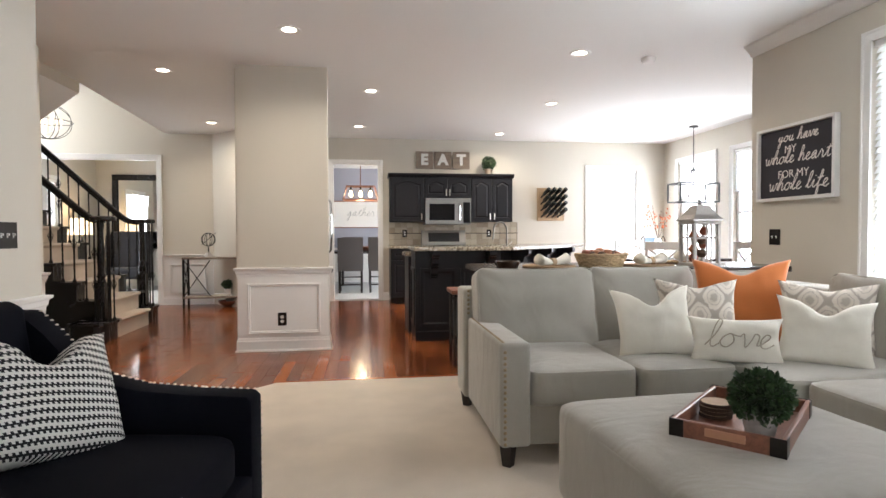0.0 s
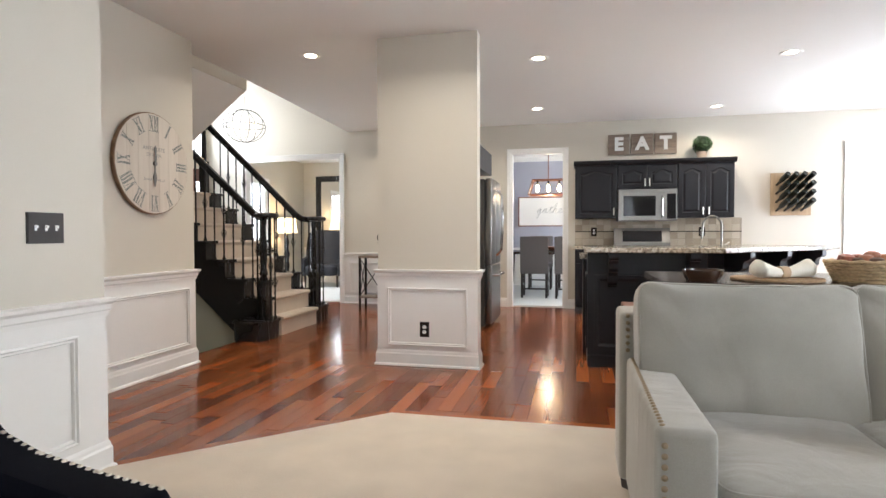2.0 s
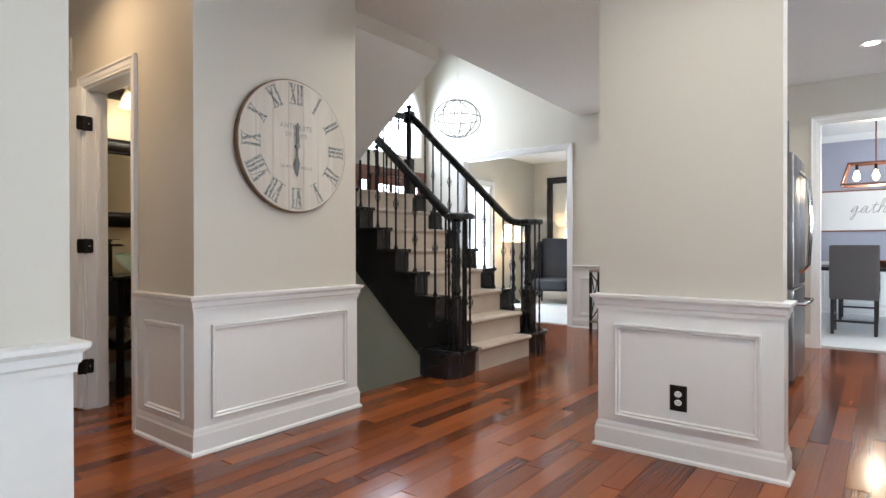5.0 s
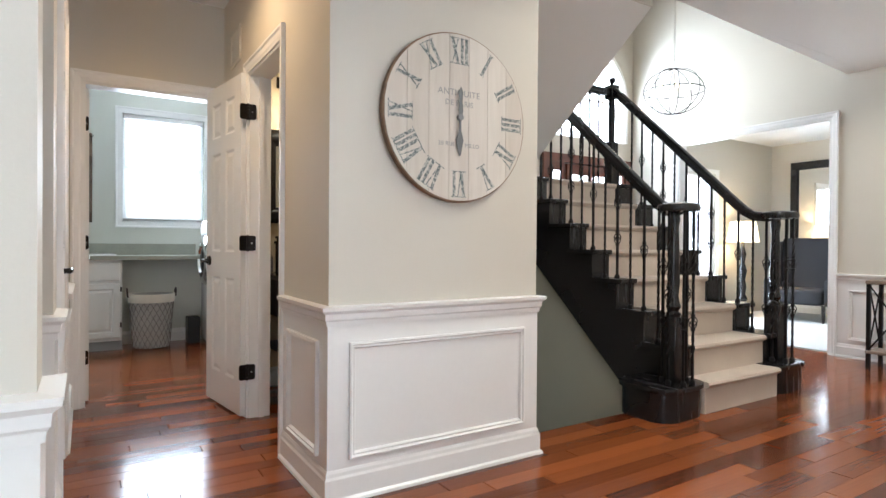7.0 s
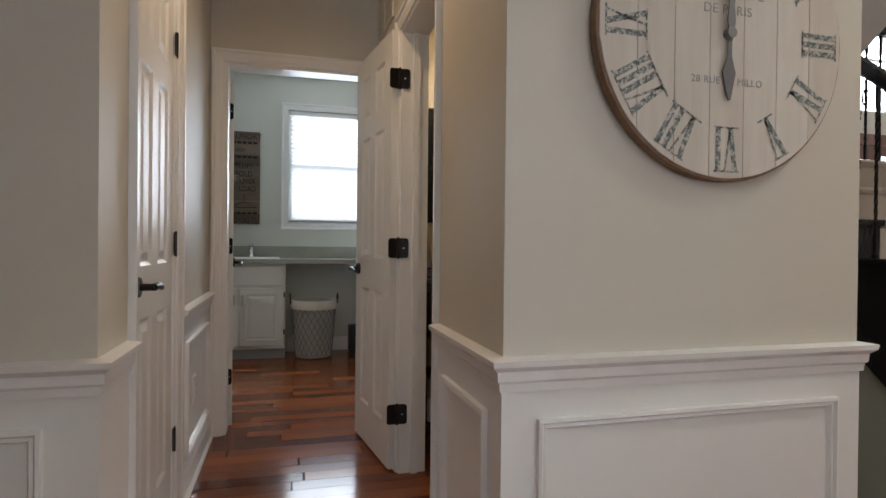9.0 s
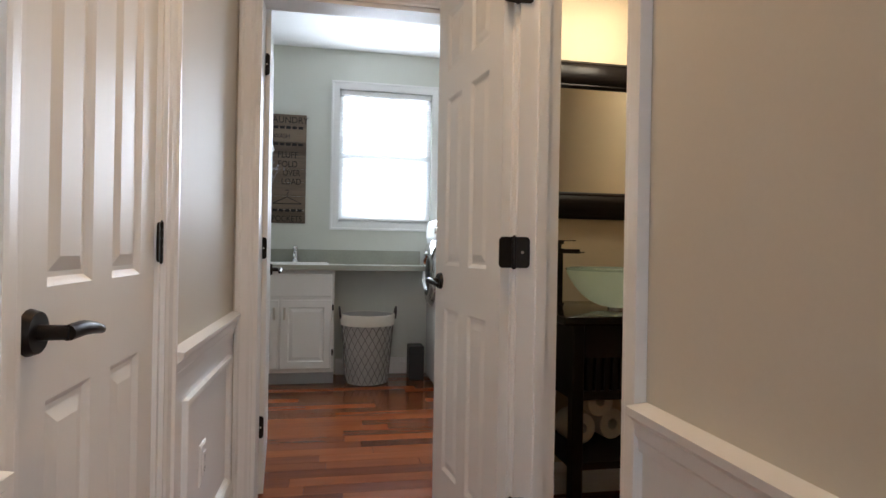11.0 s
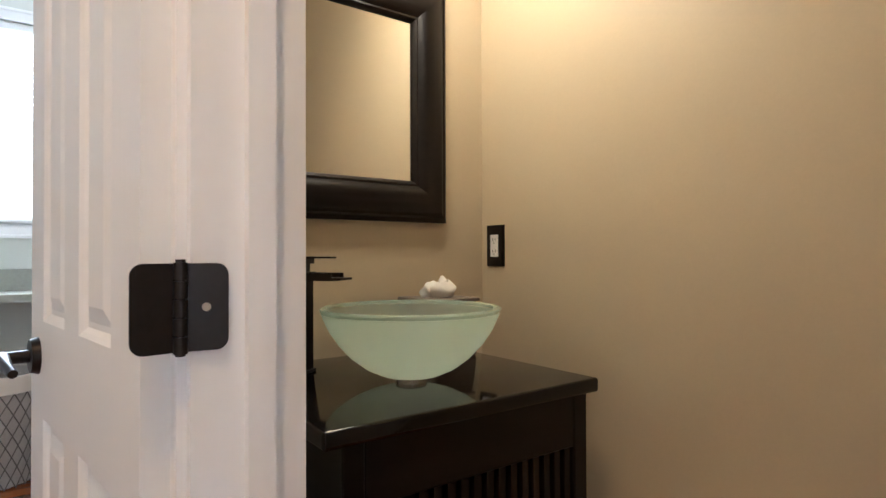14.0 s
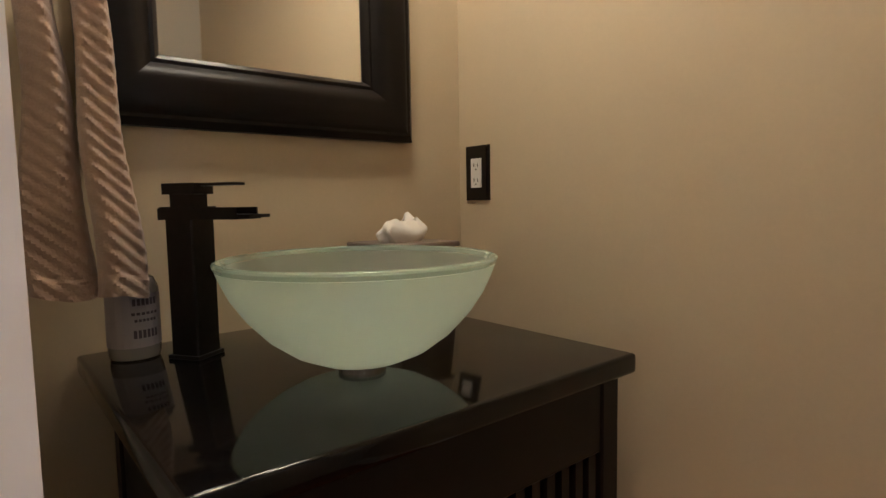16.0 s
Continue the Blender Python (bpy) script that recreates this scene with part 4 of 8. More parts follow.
aw = thing("window_9", "arched white transom window above the front door", "window", kind="structure")
cyw, rw = 8.25, 0.70
arc = [(cyw + rw * math.cos(math.pi * i / 24), 2.85 + rw * math.sin(math.pi * i / 24)) for i in range(25)]
sp = bmesh.new()
prism([(8.95, 2.85), (8.95, 3.55), (cyw, 3.55)] + arc[12:0:-1], "x", -5.319, -5.201, into=sp)
prism([(7.55, 2.85)] + arc[23:11:-1] + [(7.55, 3.55)], "x", -5.319, -5.201, into=sp)
part("spandrel", sp, PAINT, aw, "greige painted wall round the arch")
part("arch_casing", tube([(-5.19, y, z) for y, z in [(8.95, 2.35)] + arc + [(7.55, 2.35)]], 0.035, 8), WHITE, aw, smooth=True)
mb = bmesh.new()
for a in (45, 90, 135):
    rod((-5.26, cyw, 2.85), (-5.26, cyw + rw * math.cos(radians(a)), 2.85 + rw * math.sin(radians(a))), 0.011, n=6, into=mb)
rod((-5.26, 7.55, 2.85), (-5.26, 8.95, 2.85), 0.014, n=6, into=mb)
for y in (7.9, 8.25, 8.6):
    rod((-5.26, y, 2.35), (-5.26, y, 2.85), 0.011, n=6, into=mb)
part("muntin", mb, WHITE, aw)
tagged(part("backdrop", bx(-5.62, 7.0, 1.9, -5.6, 9.5, 4.0), SKYGLOW), "bright hazy daylight outside the arched window", "backdrop", kind="structure")

ch = thing("orb_chandelier", "thin metal orb chandelier with candle lights on a chain", "chandelier")
CX, CY, CZ = -3.97, 8.25, 2.65
for i in range(4):
    a = math.pi * i / 4
    part("orb_ring", tube([(CX + 0.30 * math.cos(a) * math.cos(2 * math.pi * k / 36), CY + 0.30 * math.sin(a) * math.cos(2 * math.pi * k / 36), CZ + 0.235 * math.sin(2 * math.pi * k / 36)) for k in range(36)], 0.005, 5, close=True), BRONZE, ch, smooth=True)
part("orb_ring", tube([(CX + 0.30 * math.cos(2 * math.pi * k / 36), CY + 0.30 * math.sin(2 * math.pi * k / 36), CZ) for k in range(36)], 0.005, 5, close=True), BRONZE, ch, smooth=True)
part("stem", lathe([(0.01, -0.19), (0.03, -0.18), (0.012, -0.15), (0.008, 0.1), (0.008, 0.25)], 10, (CX, CY, CZ)), NICKEL, ch, smooth=True)
for i in range(6):
    a = math.pi * i / 3 + 0.3
    ex, ey = CX + 0.16 * math.cos(a), CY + 0.16 * math.sin(a)
    part("arm", tube([(CX, CY, CZ - 0.15), (CX + 0.09 * math.cos(a), CY + 0.09 * math.sin(a), CZ - 0.14), (ex, ey, CZ - 0.08)], 0.005, 6), NICKEL, ch, smooth=True)
    part("candle", rod((ex, ey, CZ - 0.08), (ex, ey, CZ), 0.009, n=8), WHITE, ch)
    part("bulb", lathe([(0.004, 0), (0.012, 0.015), (0.008, 0.035), (0, 0.055)], 8, (ex, ey, CZ)), BULB, ch, "lit candle bulb")
bm = bmesh.new()
z = CZ + 0.24
k = 0
while z < 5.15:
    tube([(CX + (0.012 * math.cos(2 * math.pi * j / 8) if k % 2 else 0), CY + (0 if k % 2 else 0.012 * math.cos(2 * math.pi * j / 8)), z + 0.022 + 0.024 * math.sin(2 * math.pi * j / 8)) for j in range(8)], 0.003, 4, into=bm, close=True)
    z += 0.036
    k += 1
part("chain", bm, NICKEL, ch)
lp = bpy.data.lights.new("chandelier_bulbs", "POINT")
lp.energy, lp.color, lp.shadow_soft_size = 7, (1.0, 0.86, 0.66), 0.16
new("chandelier_bulbs", lp).location = (CX, CY, CZ + 0.03)
part("canopy", lathe([(0.06, 5.16), (0.05, 5.19), (0.06, 5.2)], 16, (CX, CY, 0)), NICKEL, ch, smooth=True)

# ---------------------------------------------------------------- ceiling fixtures
def recessed(x, y):
    t = thing("recessed_light", "lit white recessed ceiling light", "ceiling light", Matrix.Translation((x, y, C)), "recessed ceiling lights")
    part("trim_ring", lathe([(0.055, -0.002), (0.085, -0.008), (0.095, -0.002), (0.095, 0.001), (0.055, 0.001)], 28, closed=True), WHITE, t, smooth=True)
    part("lens", lathe([(0.056, -0.001), (0.03, -0.004), (0, -0.005)], 24), LAMPGLOW, t, "glowing lens")
    return t


first = None
for x, y in ((-1.57, 5.52), (0.40, 6.07), (0.245, 8.16), (2.57, 6.42), (2.43, 8.54), (-0.24, 4.27), (-1.79, 8.13), (2.19, 4.53)):
    if first is None:
        first = recessed(x, y)
    else:
        copy_thing(first, Matrix.Translation((x, y, C)))
    downlight((x, y, C - 0.012), 13.0, colour=(1.0, 0.87, 0.70))
hallrec = copy_thing(first, Matrix.Translation((-3.1, 3.41, C)))
downlight((-3.1, 3.41, C - 0.012), 6.5, colour=(1.0, 0.64, 0.33))
sm = thing("smoke_detector", "round white smoke detector on the ceiling", "smoke detector")
part("body", lathe([(0.0, -0.04), (0.045, -0.038), (0.062, -0.02), (0.066, 0)], 24, (2.857, 4.603, C)), WHITE, sm, smooth=True)


# ---------------------------------------------------------------- kitchen
def granite():
    m, nt, b = node_mat("speckled_granite")
    v = nt.nodes.new("ShaderNodeTexVoronoi")
    v.inputs["Scale"].default_value = 90
    n = noise_of(nt, 35, 6, 0.7)
    mix = nt.nodes.new("ShaderNodeMix")
    mix.inputs["Factor"].default_value = 0.5
    nt.links.new(v.outputs["Color"], mix.inputs["A"])
    nt.links.new(n.outputs["Fac"], mix.inputs["B"])
    r = ramp_of(nt, n.outputs["Fac"], [(0.35, (0.05, 0.04, 0.03)), (0.48, (0.30, 0.25, 0.18)), (0.58, (0.52, 0.47, 0.37)), (0.7, (0.16, 0.13, 0.10))])
    nt.links.new(r.outputs["Color"], b.inputs["Base Color"])
    b.inputs["Roughness"].default_value = 0.15
    return m
GRANITE = granite()
BLACKGLASS = surface("black_glass", (0.01, 0.01, 0.012), 0.06, vary=0.1, bump=0)


def cabinet_door(parent, o, u, nrm, w, h, arch=True, mat=None, handle=None, hmat=None, hl=0.10):
    """A raised-panel door: o lower corner on the cabinet's face, u along it."""
    mat = mat or CABINET
    o, u, nn, up = Vector(o), Vector(u), Vector(nrm), Vector((0, 0, 1))
    bm = bmesh.new()
    def P(a, b, d):
        return o + u * a + up * b + nn * d
    fr, th = 0.055, 0.02
    N = 14
    def outline(d, rise):
        pts = [(fr + d, fr + d), (w - fr - d, fr + d)]
        for i in range(N + 1):
            a = w - fr - d - (w - 2 * fr - 2 * d) * i / N
            s = i / N
            bump = rise * (0.5 - 0.5 * math.cos(2 * math.pi * s)) if arch else 0
            pts.append((a, h - fr - d - rise + bump))
        return pts
    rise = 0.045 if arch else 0.0
    outer = [(0, 0), (w, 0)] + [(w - w * i / N, h) for i in range(N + 1)]
    loops = [[bm.verts.new(P(a, b, 0)) for a, b in outer], [bm.verts.new(P(a, b, th - 0.003)) for a, b in outer],
             [bm.verts.new(P(min(max(a, 0.004), w - 0.004), min(max(b, 0.004), h - 0.004), th)) for a, b in outer]]
    for d, dep in ((0, th), (0.006, th - 0.009), (0.014, th - 0.009), (0.034, th - 0.001)):
        loops.append([bm.verts.new(P(a, b, dep)) for a, b in outline(d, rise)])
    for p, q in zip(loops, loops[1:]):
        m = len(p)
        for i in range(m):
            bm.faces.new((p[i], p[(i + 1) % m], q[(i + 1) % m], q[i]))
    bm.faces.new(loops[-1])
    d = part("door", bm, mat, parent)
    if handle:
        a, b = handle
        hb = bmesh.new()
        rod(P(a, b - hl / 2, th + 0.022), P(a, b + hl / 2, th + 0.022), 0.0085, n=8, into=hb)
        for s in (-1, 1):
            rod(P(a, b + s * hl * 0.38, th), P(a, b + s * hl * 0.38, th + 0.022), 0.004, n=6, into=hb)
        part("handle", hb, hmat or NICKEL, d, "satin nickel bar handle", smooth=True)
    return d


def upper_unit(x0, x1, z0, z1, doors, label):
    t = thing("wall_cabinet", label, "cabinet", group="kitchen wall cabinets")
    part("body", bx(x0 + 0.001, 8.86, z0, x1 - 0.001, 9.18, z1), CABINET, t)
    n = len(doors)
    w = (x1 - x0 - 0.012) / n
    for i, hx in enumerate(doors):
        cabinet_door(t, (x0 + 0.006 + i * w + 0.003, 8.86, z0 + 0.012), (1, 0, 0), (0, -1, 0), w - 0.006, z1 - z0 - 0.024, True, handle=(hx * (w - 0.006), 0.075))
    return t


upper_unit(0.72, 1.275, 1.285, 2.00, [0.93], "dark charcoal wall cabinet with arched raised-panel door")
upper_unit(1.275, 2.035, 1.67, 2.00, [0.93, 0.07], "short charcoal wall cabinet above the microwave")
upper_unit(2.035, 2.73, 1.285, 2.00, [0.90, 0.10], "dark charcoal wall cabinet with paired arched doors")
ck = tagged(part("cabinet_crown", run((0.70, 8.86), (2.75, 8.86), (0, -1), [(-0.32, 2.0), (0.02, 2.0), (0.025, 2.012), (0.045, 2.03), (0.05, 2.05), (0.05, 2.062), (-0.32, 2.062)]), CABINET), "dark crown moulding along the top of the wall cabinets", "cabinet crown")

mw = thing("microwave", "stainless over-range microwave with dark window", "microwave")
part("body", bx(1.283, 8.80, 1.245, 2.027, 9.17, 1.665, 0.006, 2), STEEL, mw)
part("door_window", bx(1.35, 8.792, 1.31, 1.76, 8.80, 1.575, 0.004), BLACKGLASS, mw, "dark glass door window")
part("control_panel", bx(1.90, 8.793, 1.27, 2.01, 8.80, 1.60, 0.002), BLACKGLASS, mw)
part("vent_strip", bx(1.30, 8.795, 1.615, 2.01, 8.80, 1.65, 0.002), STEEL, mw)
part("handle", tube([(1.84, 8.80, 1.29), (1.84, 8.765, 1.32), (1.84, 8.755, 1.43), (1.84, 8.765, 1.55), (1.84, 8.80, 1.58)], 0.011, 8), CHROME, mw, smooth=True)

rg = thing("range", "stainless range with tall control backguard", "stove")
part("body", bx(1.24, 8.56, 0.02, 1.99, 9.17, 0.905, 0.006), STEEL, rg)
part("cooktop", bx(1.25, 8.58, 0.905, 1.98, 9.02, 0.915, 0.003), BLACKGLASS, rg)
part("backguard", prism([(9.02, 0.905), (9.02, 0.95), (9.07, 1.15), (9.17, 1.15), (9.17, 0.905)], "x", 1.25, 1.98), STEEL, rg)
part("display", prism([(9.015, 0.965), (9.054, 1.11), (9.058, 1.11), (9.02, 0.965)], "x", 1.36, 1.87), BLACKGLASS, rg)


def base_unit(name, x0, x1, label):
    t = thing(name, label, "cabinet", group="kitchen base cabinets")
    part("body", bx(x0 + 0.001, 8.60, 0.10, x1 - 0.001, 9.18, 0.865), CABINET, t)
    part("toe_kick", bx(x0 + 0.001, 8.66, 0.0, x1 - 0.001, 9.18, 0.10), BLACKWOOD, t)
    cabinet_door(t, (x0 + 0.01, 8.60, 0.12), (1, 0, 0), (0, -1, 0), x1 - x0 - 0.02, 0.56, False, handle=(x1 - x0 - 0.05, 0.48))
    cabinet_door(t, (x0 + 0.01, 8.60, 0.695), (1, 0, 0), (0, -1, 0), x1 - x0 - 0.02, 0.155, False)
    return t
base_unit("base_cabinet", 0.72, 1.235, "dark charcoal base cabinet with drawer")
base_unit("base_cabinet", 1.995, 2.45, "dark charcoal base cabinet with drawer")
base_unit("base_cabinet", 2.45, 2.9, "dark charcoal base cabinet with drawer")
for x0, x1 in ((0.70, 1.235), (1.995, 2.92)):
    tagged(part("countertop", bx(x0, 8.57, 0.866, x1, 9.18, 0.905, 0.004), GRANITE), "speckled brown granite worktop beside the range", "countertop")
# tiled splash
splash = thing("backsplash", "tan travertine tile backsplash with dark liner strip", "backsplash", kind="structure")
part("grout", bx(0.72, 9.174, 0.905, 2.9, 9.18, 1.285), surface("grout", (0.33, 0.28, 0.22), 0.8), splash)
tile = bx(-0.5, 0, -0.5, 0.5, 1, 0.5)
tme = bpy.data.meshes.new("tile")
bmesh.ops.recalc_face_normals(tile, faces=tile.faces)
tile.to_mesh(tme)
tile.free()
TILEMAT, tnt, tb = node_mat("travertine_tiles")
tinfo = tnt.nodes.new("ShaderNodeObjectInfo")
tn = noise_of(tnt, 6, 5, 0.6)
tmix = tnt.nodes.new("ShaderNodeMix")
tmix.inputs["Factor"].default_value = 0.55
tnt.links.new(tn.outputs["Fac"], tmix.inputs["A"])
tnt.links.new(tinfo.outputs["Random"], tmix.inputs["B"])
tr = ramp_of(tnt, tmix.outputs["Result"], [(0.1, (0.27, 0.21, 0.15)), (0.5, (0.42, 0.35, 0.26)), (0.9, (0.55, 0.48, 0.38))])
tnt.links.new(tr.outputs["Color"], tb.inputs["Base Color"])
tb.inputs["Roughness"].default_value = 0.4
tme.materials.append(TILEMAT)
for r, z in enumerate((0.955, 1.055, 1.145, 1.235)):
    if r == 1:
        z = 1.05
    x = 0.72 + 0.05
    while x < 2.88:
        ob = new("tile", tme)
        ob.parent = splash
        ob.location, ob.scale = (x, 9.166, z if r < 2 else z + 0.01), (0.094, 0.008, 0.090 if r != 1 else 0.088)
        x += 0.098
part("liner_strip", bx(0.72, 9.162, 1.098, 2.9, 9.174, 1.108), BRONZE, splash, "thin dark liner strip")


def outlet(name, at, u, nrm, label, kind="duplex", w=0.078, h=0.122, plate=None, face=None):
    """A wall plate: at its centre on the wall; u along the wall."""
    t = thing(name, label, "outlet" if kind != "switch" else "light switch")
    c, u, nn, up = Vector(at), Vector(u), Vector(nrm), Vector((0, 0, 1))
    def slab(a0, b0, a1, b1, d0, d1, bm):
        vs = [[bm.verts.new(c + u * a + up * b + nn * d) for a, b in ((a0, b0), (a1, b0), (a1, b1), (a0, b1))] for d in (d0, d1)]
        for i in range(4):
            bm.faces.new((vs[0][i], vs[0][(i + 1) % 4], vs[1][(i + 1) % 4], vs[1][i]))
        bm.faces.new(vs[1])
        bm.faces.new(vs[0][::-1])
    bm = bmesh.new()
    slab(-w / 2, -h / 2, w / 2, h / 2, 0, 0.004, bm)
    slab(-w / 2 + 0.006, -h / 2 + 0.006, w / 2 - 0.006, h / 2 - 0.006, 0.004, 0.0065, bm)
    part("plate", bm, plate or BRONZE, t)
    face = face or WHITE
    if kind == "duplex":
        for s in (-1, 1):
            f = bmesh.new()
            pts = [(0.017 * math.cos(a), 0.0145 * math.sin(a)) for a in [2 * math.pi * i / 16 for i in range(16)]]
            r0 = [f.verts.new(c + u * a + up * (b + s * 0.02) + nn * 0.006) for a, b in pts]
            r1 = [f.verts.new(c + u * a + up * (b + s * 0.02) + nn * 0.0095) for a, b in pts]
            for i in range(16):
                f.faces.new((r0[i], r0[(i + 1) % 16], r1[(i + 1) % 16], r1[i]))
            f.faces.new(r1)
            soc = part("socket", f, face, t, "pale socket face")
            g = bmesh.new()
            for a in (-0.006, 0.006):
                slab(a - 0.0012, s * 0.02 - 0.001, a + 0.0012, s * 0.02 + 0.007, 0.0094, 0.0098, g)
            slab(-0.0025, s * 0.02 - 0.008, 0.0025, s * 0.02 - 0.0045, 0.0094, 0.0098, g)
            part("slot", g, BRONZE, soc)
    elif kind == "rocker":
        f = bmesh.new()
        slab(-0.0165, -0.033, 0.0165, 0.033, 0.006, 0.009, f)
        soc = part("socket", f, face, t, "pale socket face")
        g = bmesh.new()
        for s in (-1, 1):
            for a in (-0.006, 0.006):
                slab(a - 0.001, s * 0.017 - 0.003, a + 0.001, s * 0.017 + 0.005, 0.009, 0.0094, g)
            slab(-0.002, s * 0.017 - 0.010, 0.002, s * 0.017 - 0.007, 0.009, 0.0094, g)
        part("slot", g, BRONZE, soc)
    else:
        n = max(1, round((w - 0.03) / 0.046))
        for i in range(n):
            a = (i - (n - 1) / 2) * 0.046
            f = bmesh.new()
            slab(a - 0.005, -0.011, a + 0.005, 0.011, 0.006, 0.008, f)
            slab(a - 0.004, -0.001, a + 0.004, 0.010, 0.008, 0.016, f)
            part("toggle", f, face, t, "white toggle")
    return t


outlet("outlet", (0.98, 9.162, 1.10), (1, 0, 0), (0, -1, 0), "black outlet plate on the tiled backsplash")
outlet("outlet", (2.40, 9.162, 1.10), (1, 0, 0), (0, -1, 0), "black outlet plate on the tiled backsplash")
outlet("outlet", (-0.45, 5.235, 0.30), (1, 0, 0), (0, -1, 0), "black duplex outlet on the white wainscot")
outlet("light_switch", (-1.35, 2.69, 1.095), (0, 1, 0), (1, 0, 0), "black triple switch plate with white toggles", "switch", 0.165, 0.125)
outlet("light_switch", (3.58, 3.91, 1.06), (0, 1, 0), (-1, 0, 0), "black double switch plate with white toggles", "switch", 0.12, 0.125)
outlet("outlet", (-4.305, 4.866, 1.113), (1, 0, 0), (0, -1, 0), "black framed outlet on the lamp-tinted powder room wall", "rocker", 0.076, 0.124)

outlet("outlet", (-3.86, HALLS + 0.005, 0.39), (1, 0, 0), (0, 1, 0), "white outlet plate on the hall wainscot", "rocker", 0.075, 0.12, plate=WHITE, face=WHITE)

# island with an angled bar
isl = thing("kitchen_island", "black kitchen island with corbels under a granite bar", "kitchen island")
part("body", prism([(0.83, 5.53), (1.72, 5.53), (2.80, 6.62), (2.42, 6.99), (1.47, 6.03), (0.83, 6.03)], "z", 0.0, 0.925), CABINET, isl)
for x0, x1 in ((0.88, 1.26), (1.30, 1.68)):
    part("panel", frame_ring((x0, 5.53, 0.14), (1, 0, 0), (0, 0, 1), (0, -1, 0), x1 - x0, 0.60, [(0, 0), (0, 0.012), (0.03, 0.012), (0.045, 0.003), (0.05, 0)]), CABINET, isl)
part("toe_moulding", run((0.83, 5.53), (1.72, 5.53), (0, -1), [(0, 0), (0.015, 0), (0.015, 0.09), (0, 0.10)]), CABINET, isl)
part("end_panel", frame_ring((0.83, 5.98, 0.14), (0, -1, 0), (0, 0, 1), (-1, 0, 0), 0.40, 0.60, [(0, 0), (0, 0.012), (0.03, 0.012), (0.045, 0.003), (0.05, 0)]), CABINET, isl)
def corbel(x, y, ang):
    prof = [(0, 0.925), (-0.21, 0.925), (-0.21, 0.885), (-0.195, 0.865), (-0.17, 0.86), (-0.155, 0.84), (-0.15, 0.80), (-0.12, 0.775), (-0.085, 0.765), (-0.07, 0.74), (-0.065, 0.69), (-0.04, 0.665), (-0.015, 0.655), (0, 0.64)]
    ob = part("corbel", prism(prof, "x", -0.035, 0.035), CABINET, isl, "scrolled black corbel")
    ob.matrix_world = Matrix.Translation((x, y, 0)) @ Matrix.Rotation(radians(ang), 4, "Z")
for x, y, a in ((1.02, 5.53, 0), (1.60, 5.53, 0), (1.90, 5.71, 45), (2.28, 6.10, 45), (2.68, 6.50, 45)):
    corbel(x, y, a)
part("bar_top", prism([(0.80, 5.31), (1.80, 5.31), (3.02, 6.53), (3.0, 6.62), (2.42, 7.06), (1.45, 6.08), (0.80, 6.08)], "z", 0.925, 0.962, 0.008, 2), GRANITE, isl, "speckled granite bar top with a bent outline")
lc = thing("sink_cabinet", "black sink cabinet behind the bar", "cabinet")
part("body", boxes((0.80, 6.04, 0, 1.45, 6.62, 0.845)), CABINET, lc)
tagged(part("countertop", prism([(0.77, 6.09), (1.46, 6.09), (2.42, 7.07), (2.05, 7.45), (1.2, 6.65), (0.77, 6.65)], "z", 0.846, 0.884), GRANITE), "speckled granite sink worktop behind the bar", "countertop")
part("body", prism([(1.46, 6.62), (1.46, 6.10), (2.40, 7.05), (2.05, 7.40)], "z", 0, 0.845), CABINET, lc)
fc = thing("kitchen_faucet", "brushed nickel gooseneck kitchen faucet", "faucet")
fx, fy = 2.10, 6.76
gp = [(fx, fy, 0.884), (fx, fy, 1.12)]
for i in range(13):
    a = math.pi * i / 12
    gp.append((fx - 0.085 + 0.085 * math.cos(a), fy - 0.0, 1.14 + 0.10 * math.sin(a)))
gp += [(fx - 0.172, fy, 1.10), (fx - 0.178, fy, 1.02)]
part("spout", tube(gp, 0.010, 10), STEEL, fc, smooth=True)
part("base", lathe([(0.028, 0), (0.028, 0.01), (0.018, 0.03), (0.016, 0.08)], 14, (fx, fy, 0.884)), NICKEL, fc, smooth=True)
part("lever", rod((fx + 0.015, fy, 0.95), (fx + 0.07, fy, 0.99), 0.006, n=8), NICKEL, fc)

# refrigerator run on the west wall
fr = thing("refrigerator", "tall stainless french-door refrigerator", "refrigerator")
part("body", bx(-0.798, 7.16, 0.02, -0.265, 7.92, 1.69, 0.005), surface("grey_fridge_side", (0.09, 0.085, 0.08), 0.4, metal=0.5), fr)
for y0, y1, z0, z1 in ((7.16, 7.537, 0.72, 1.70), (7.543, 7.92, 0.72, 1.70), (7.16, 7.92, 0.05, 0.71)):
    d = part("door", bx(-0.26, y0, z0, -0.185, y1, z1, 0.015, 3), STEEL, fr, "stainless door", smooth=True)
for y in (7.49, 7.59):
    part("handle", tube([(-0.185, y, 0.82), (-0.13, y, 0.88), (-0.11, y, 1.22), (-0.13, y, 1.53), (-0.185, y, 1.59)], 0.012, 8), CHROME, fr, smooth=True)
part("handle", tube([(-0.185, 7.25, 0.60), (-0.125, 7.28, 0.60), (-0.115, 7.54, 0.60), (-0.125, 7.79, 0.60), (-0.185, 7.82, 0.60)], 0.012, 8), CHROME, fr, smooth=True)
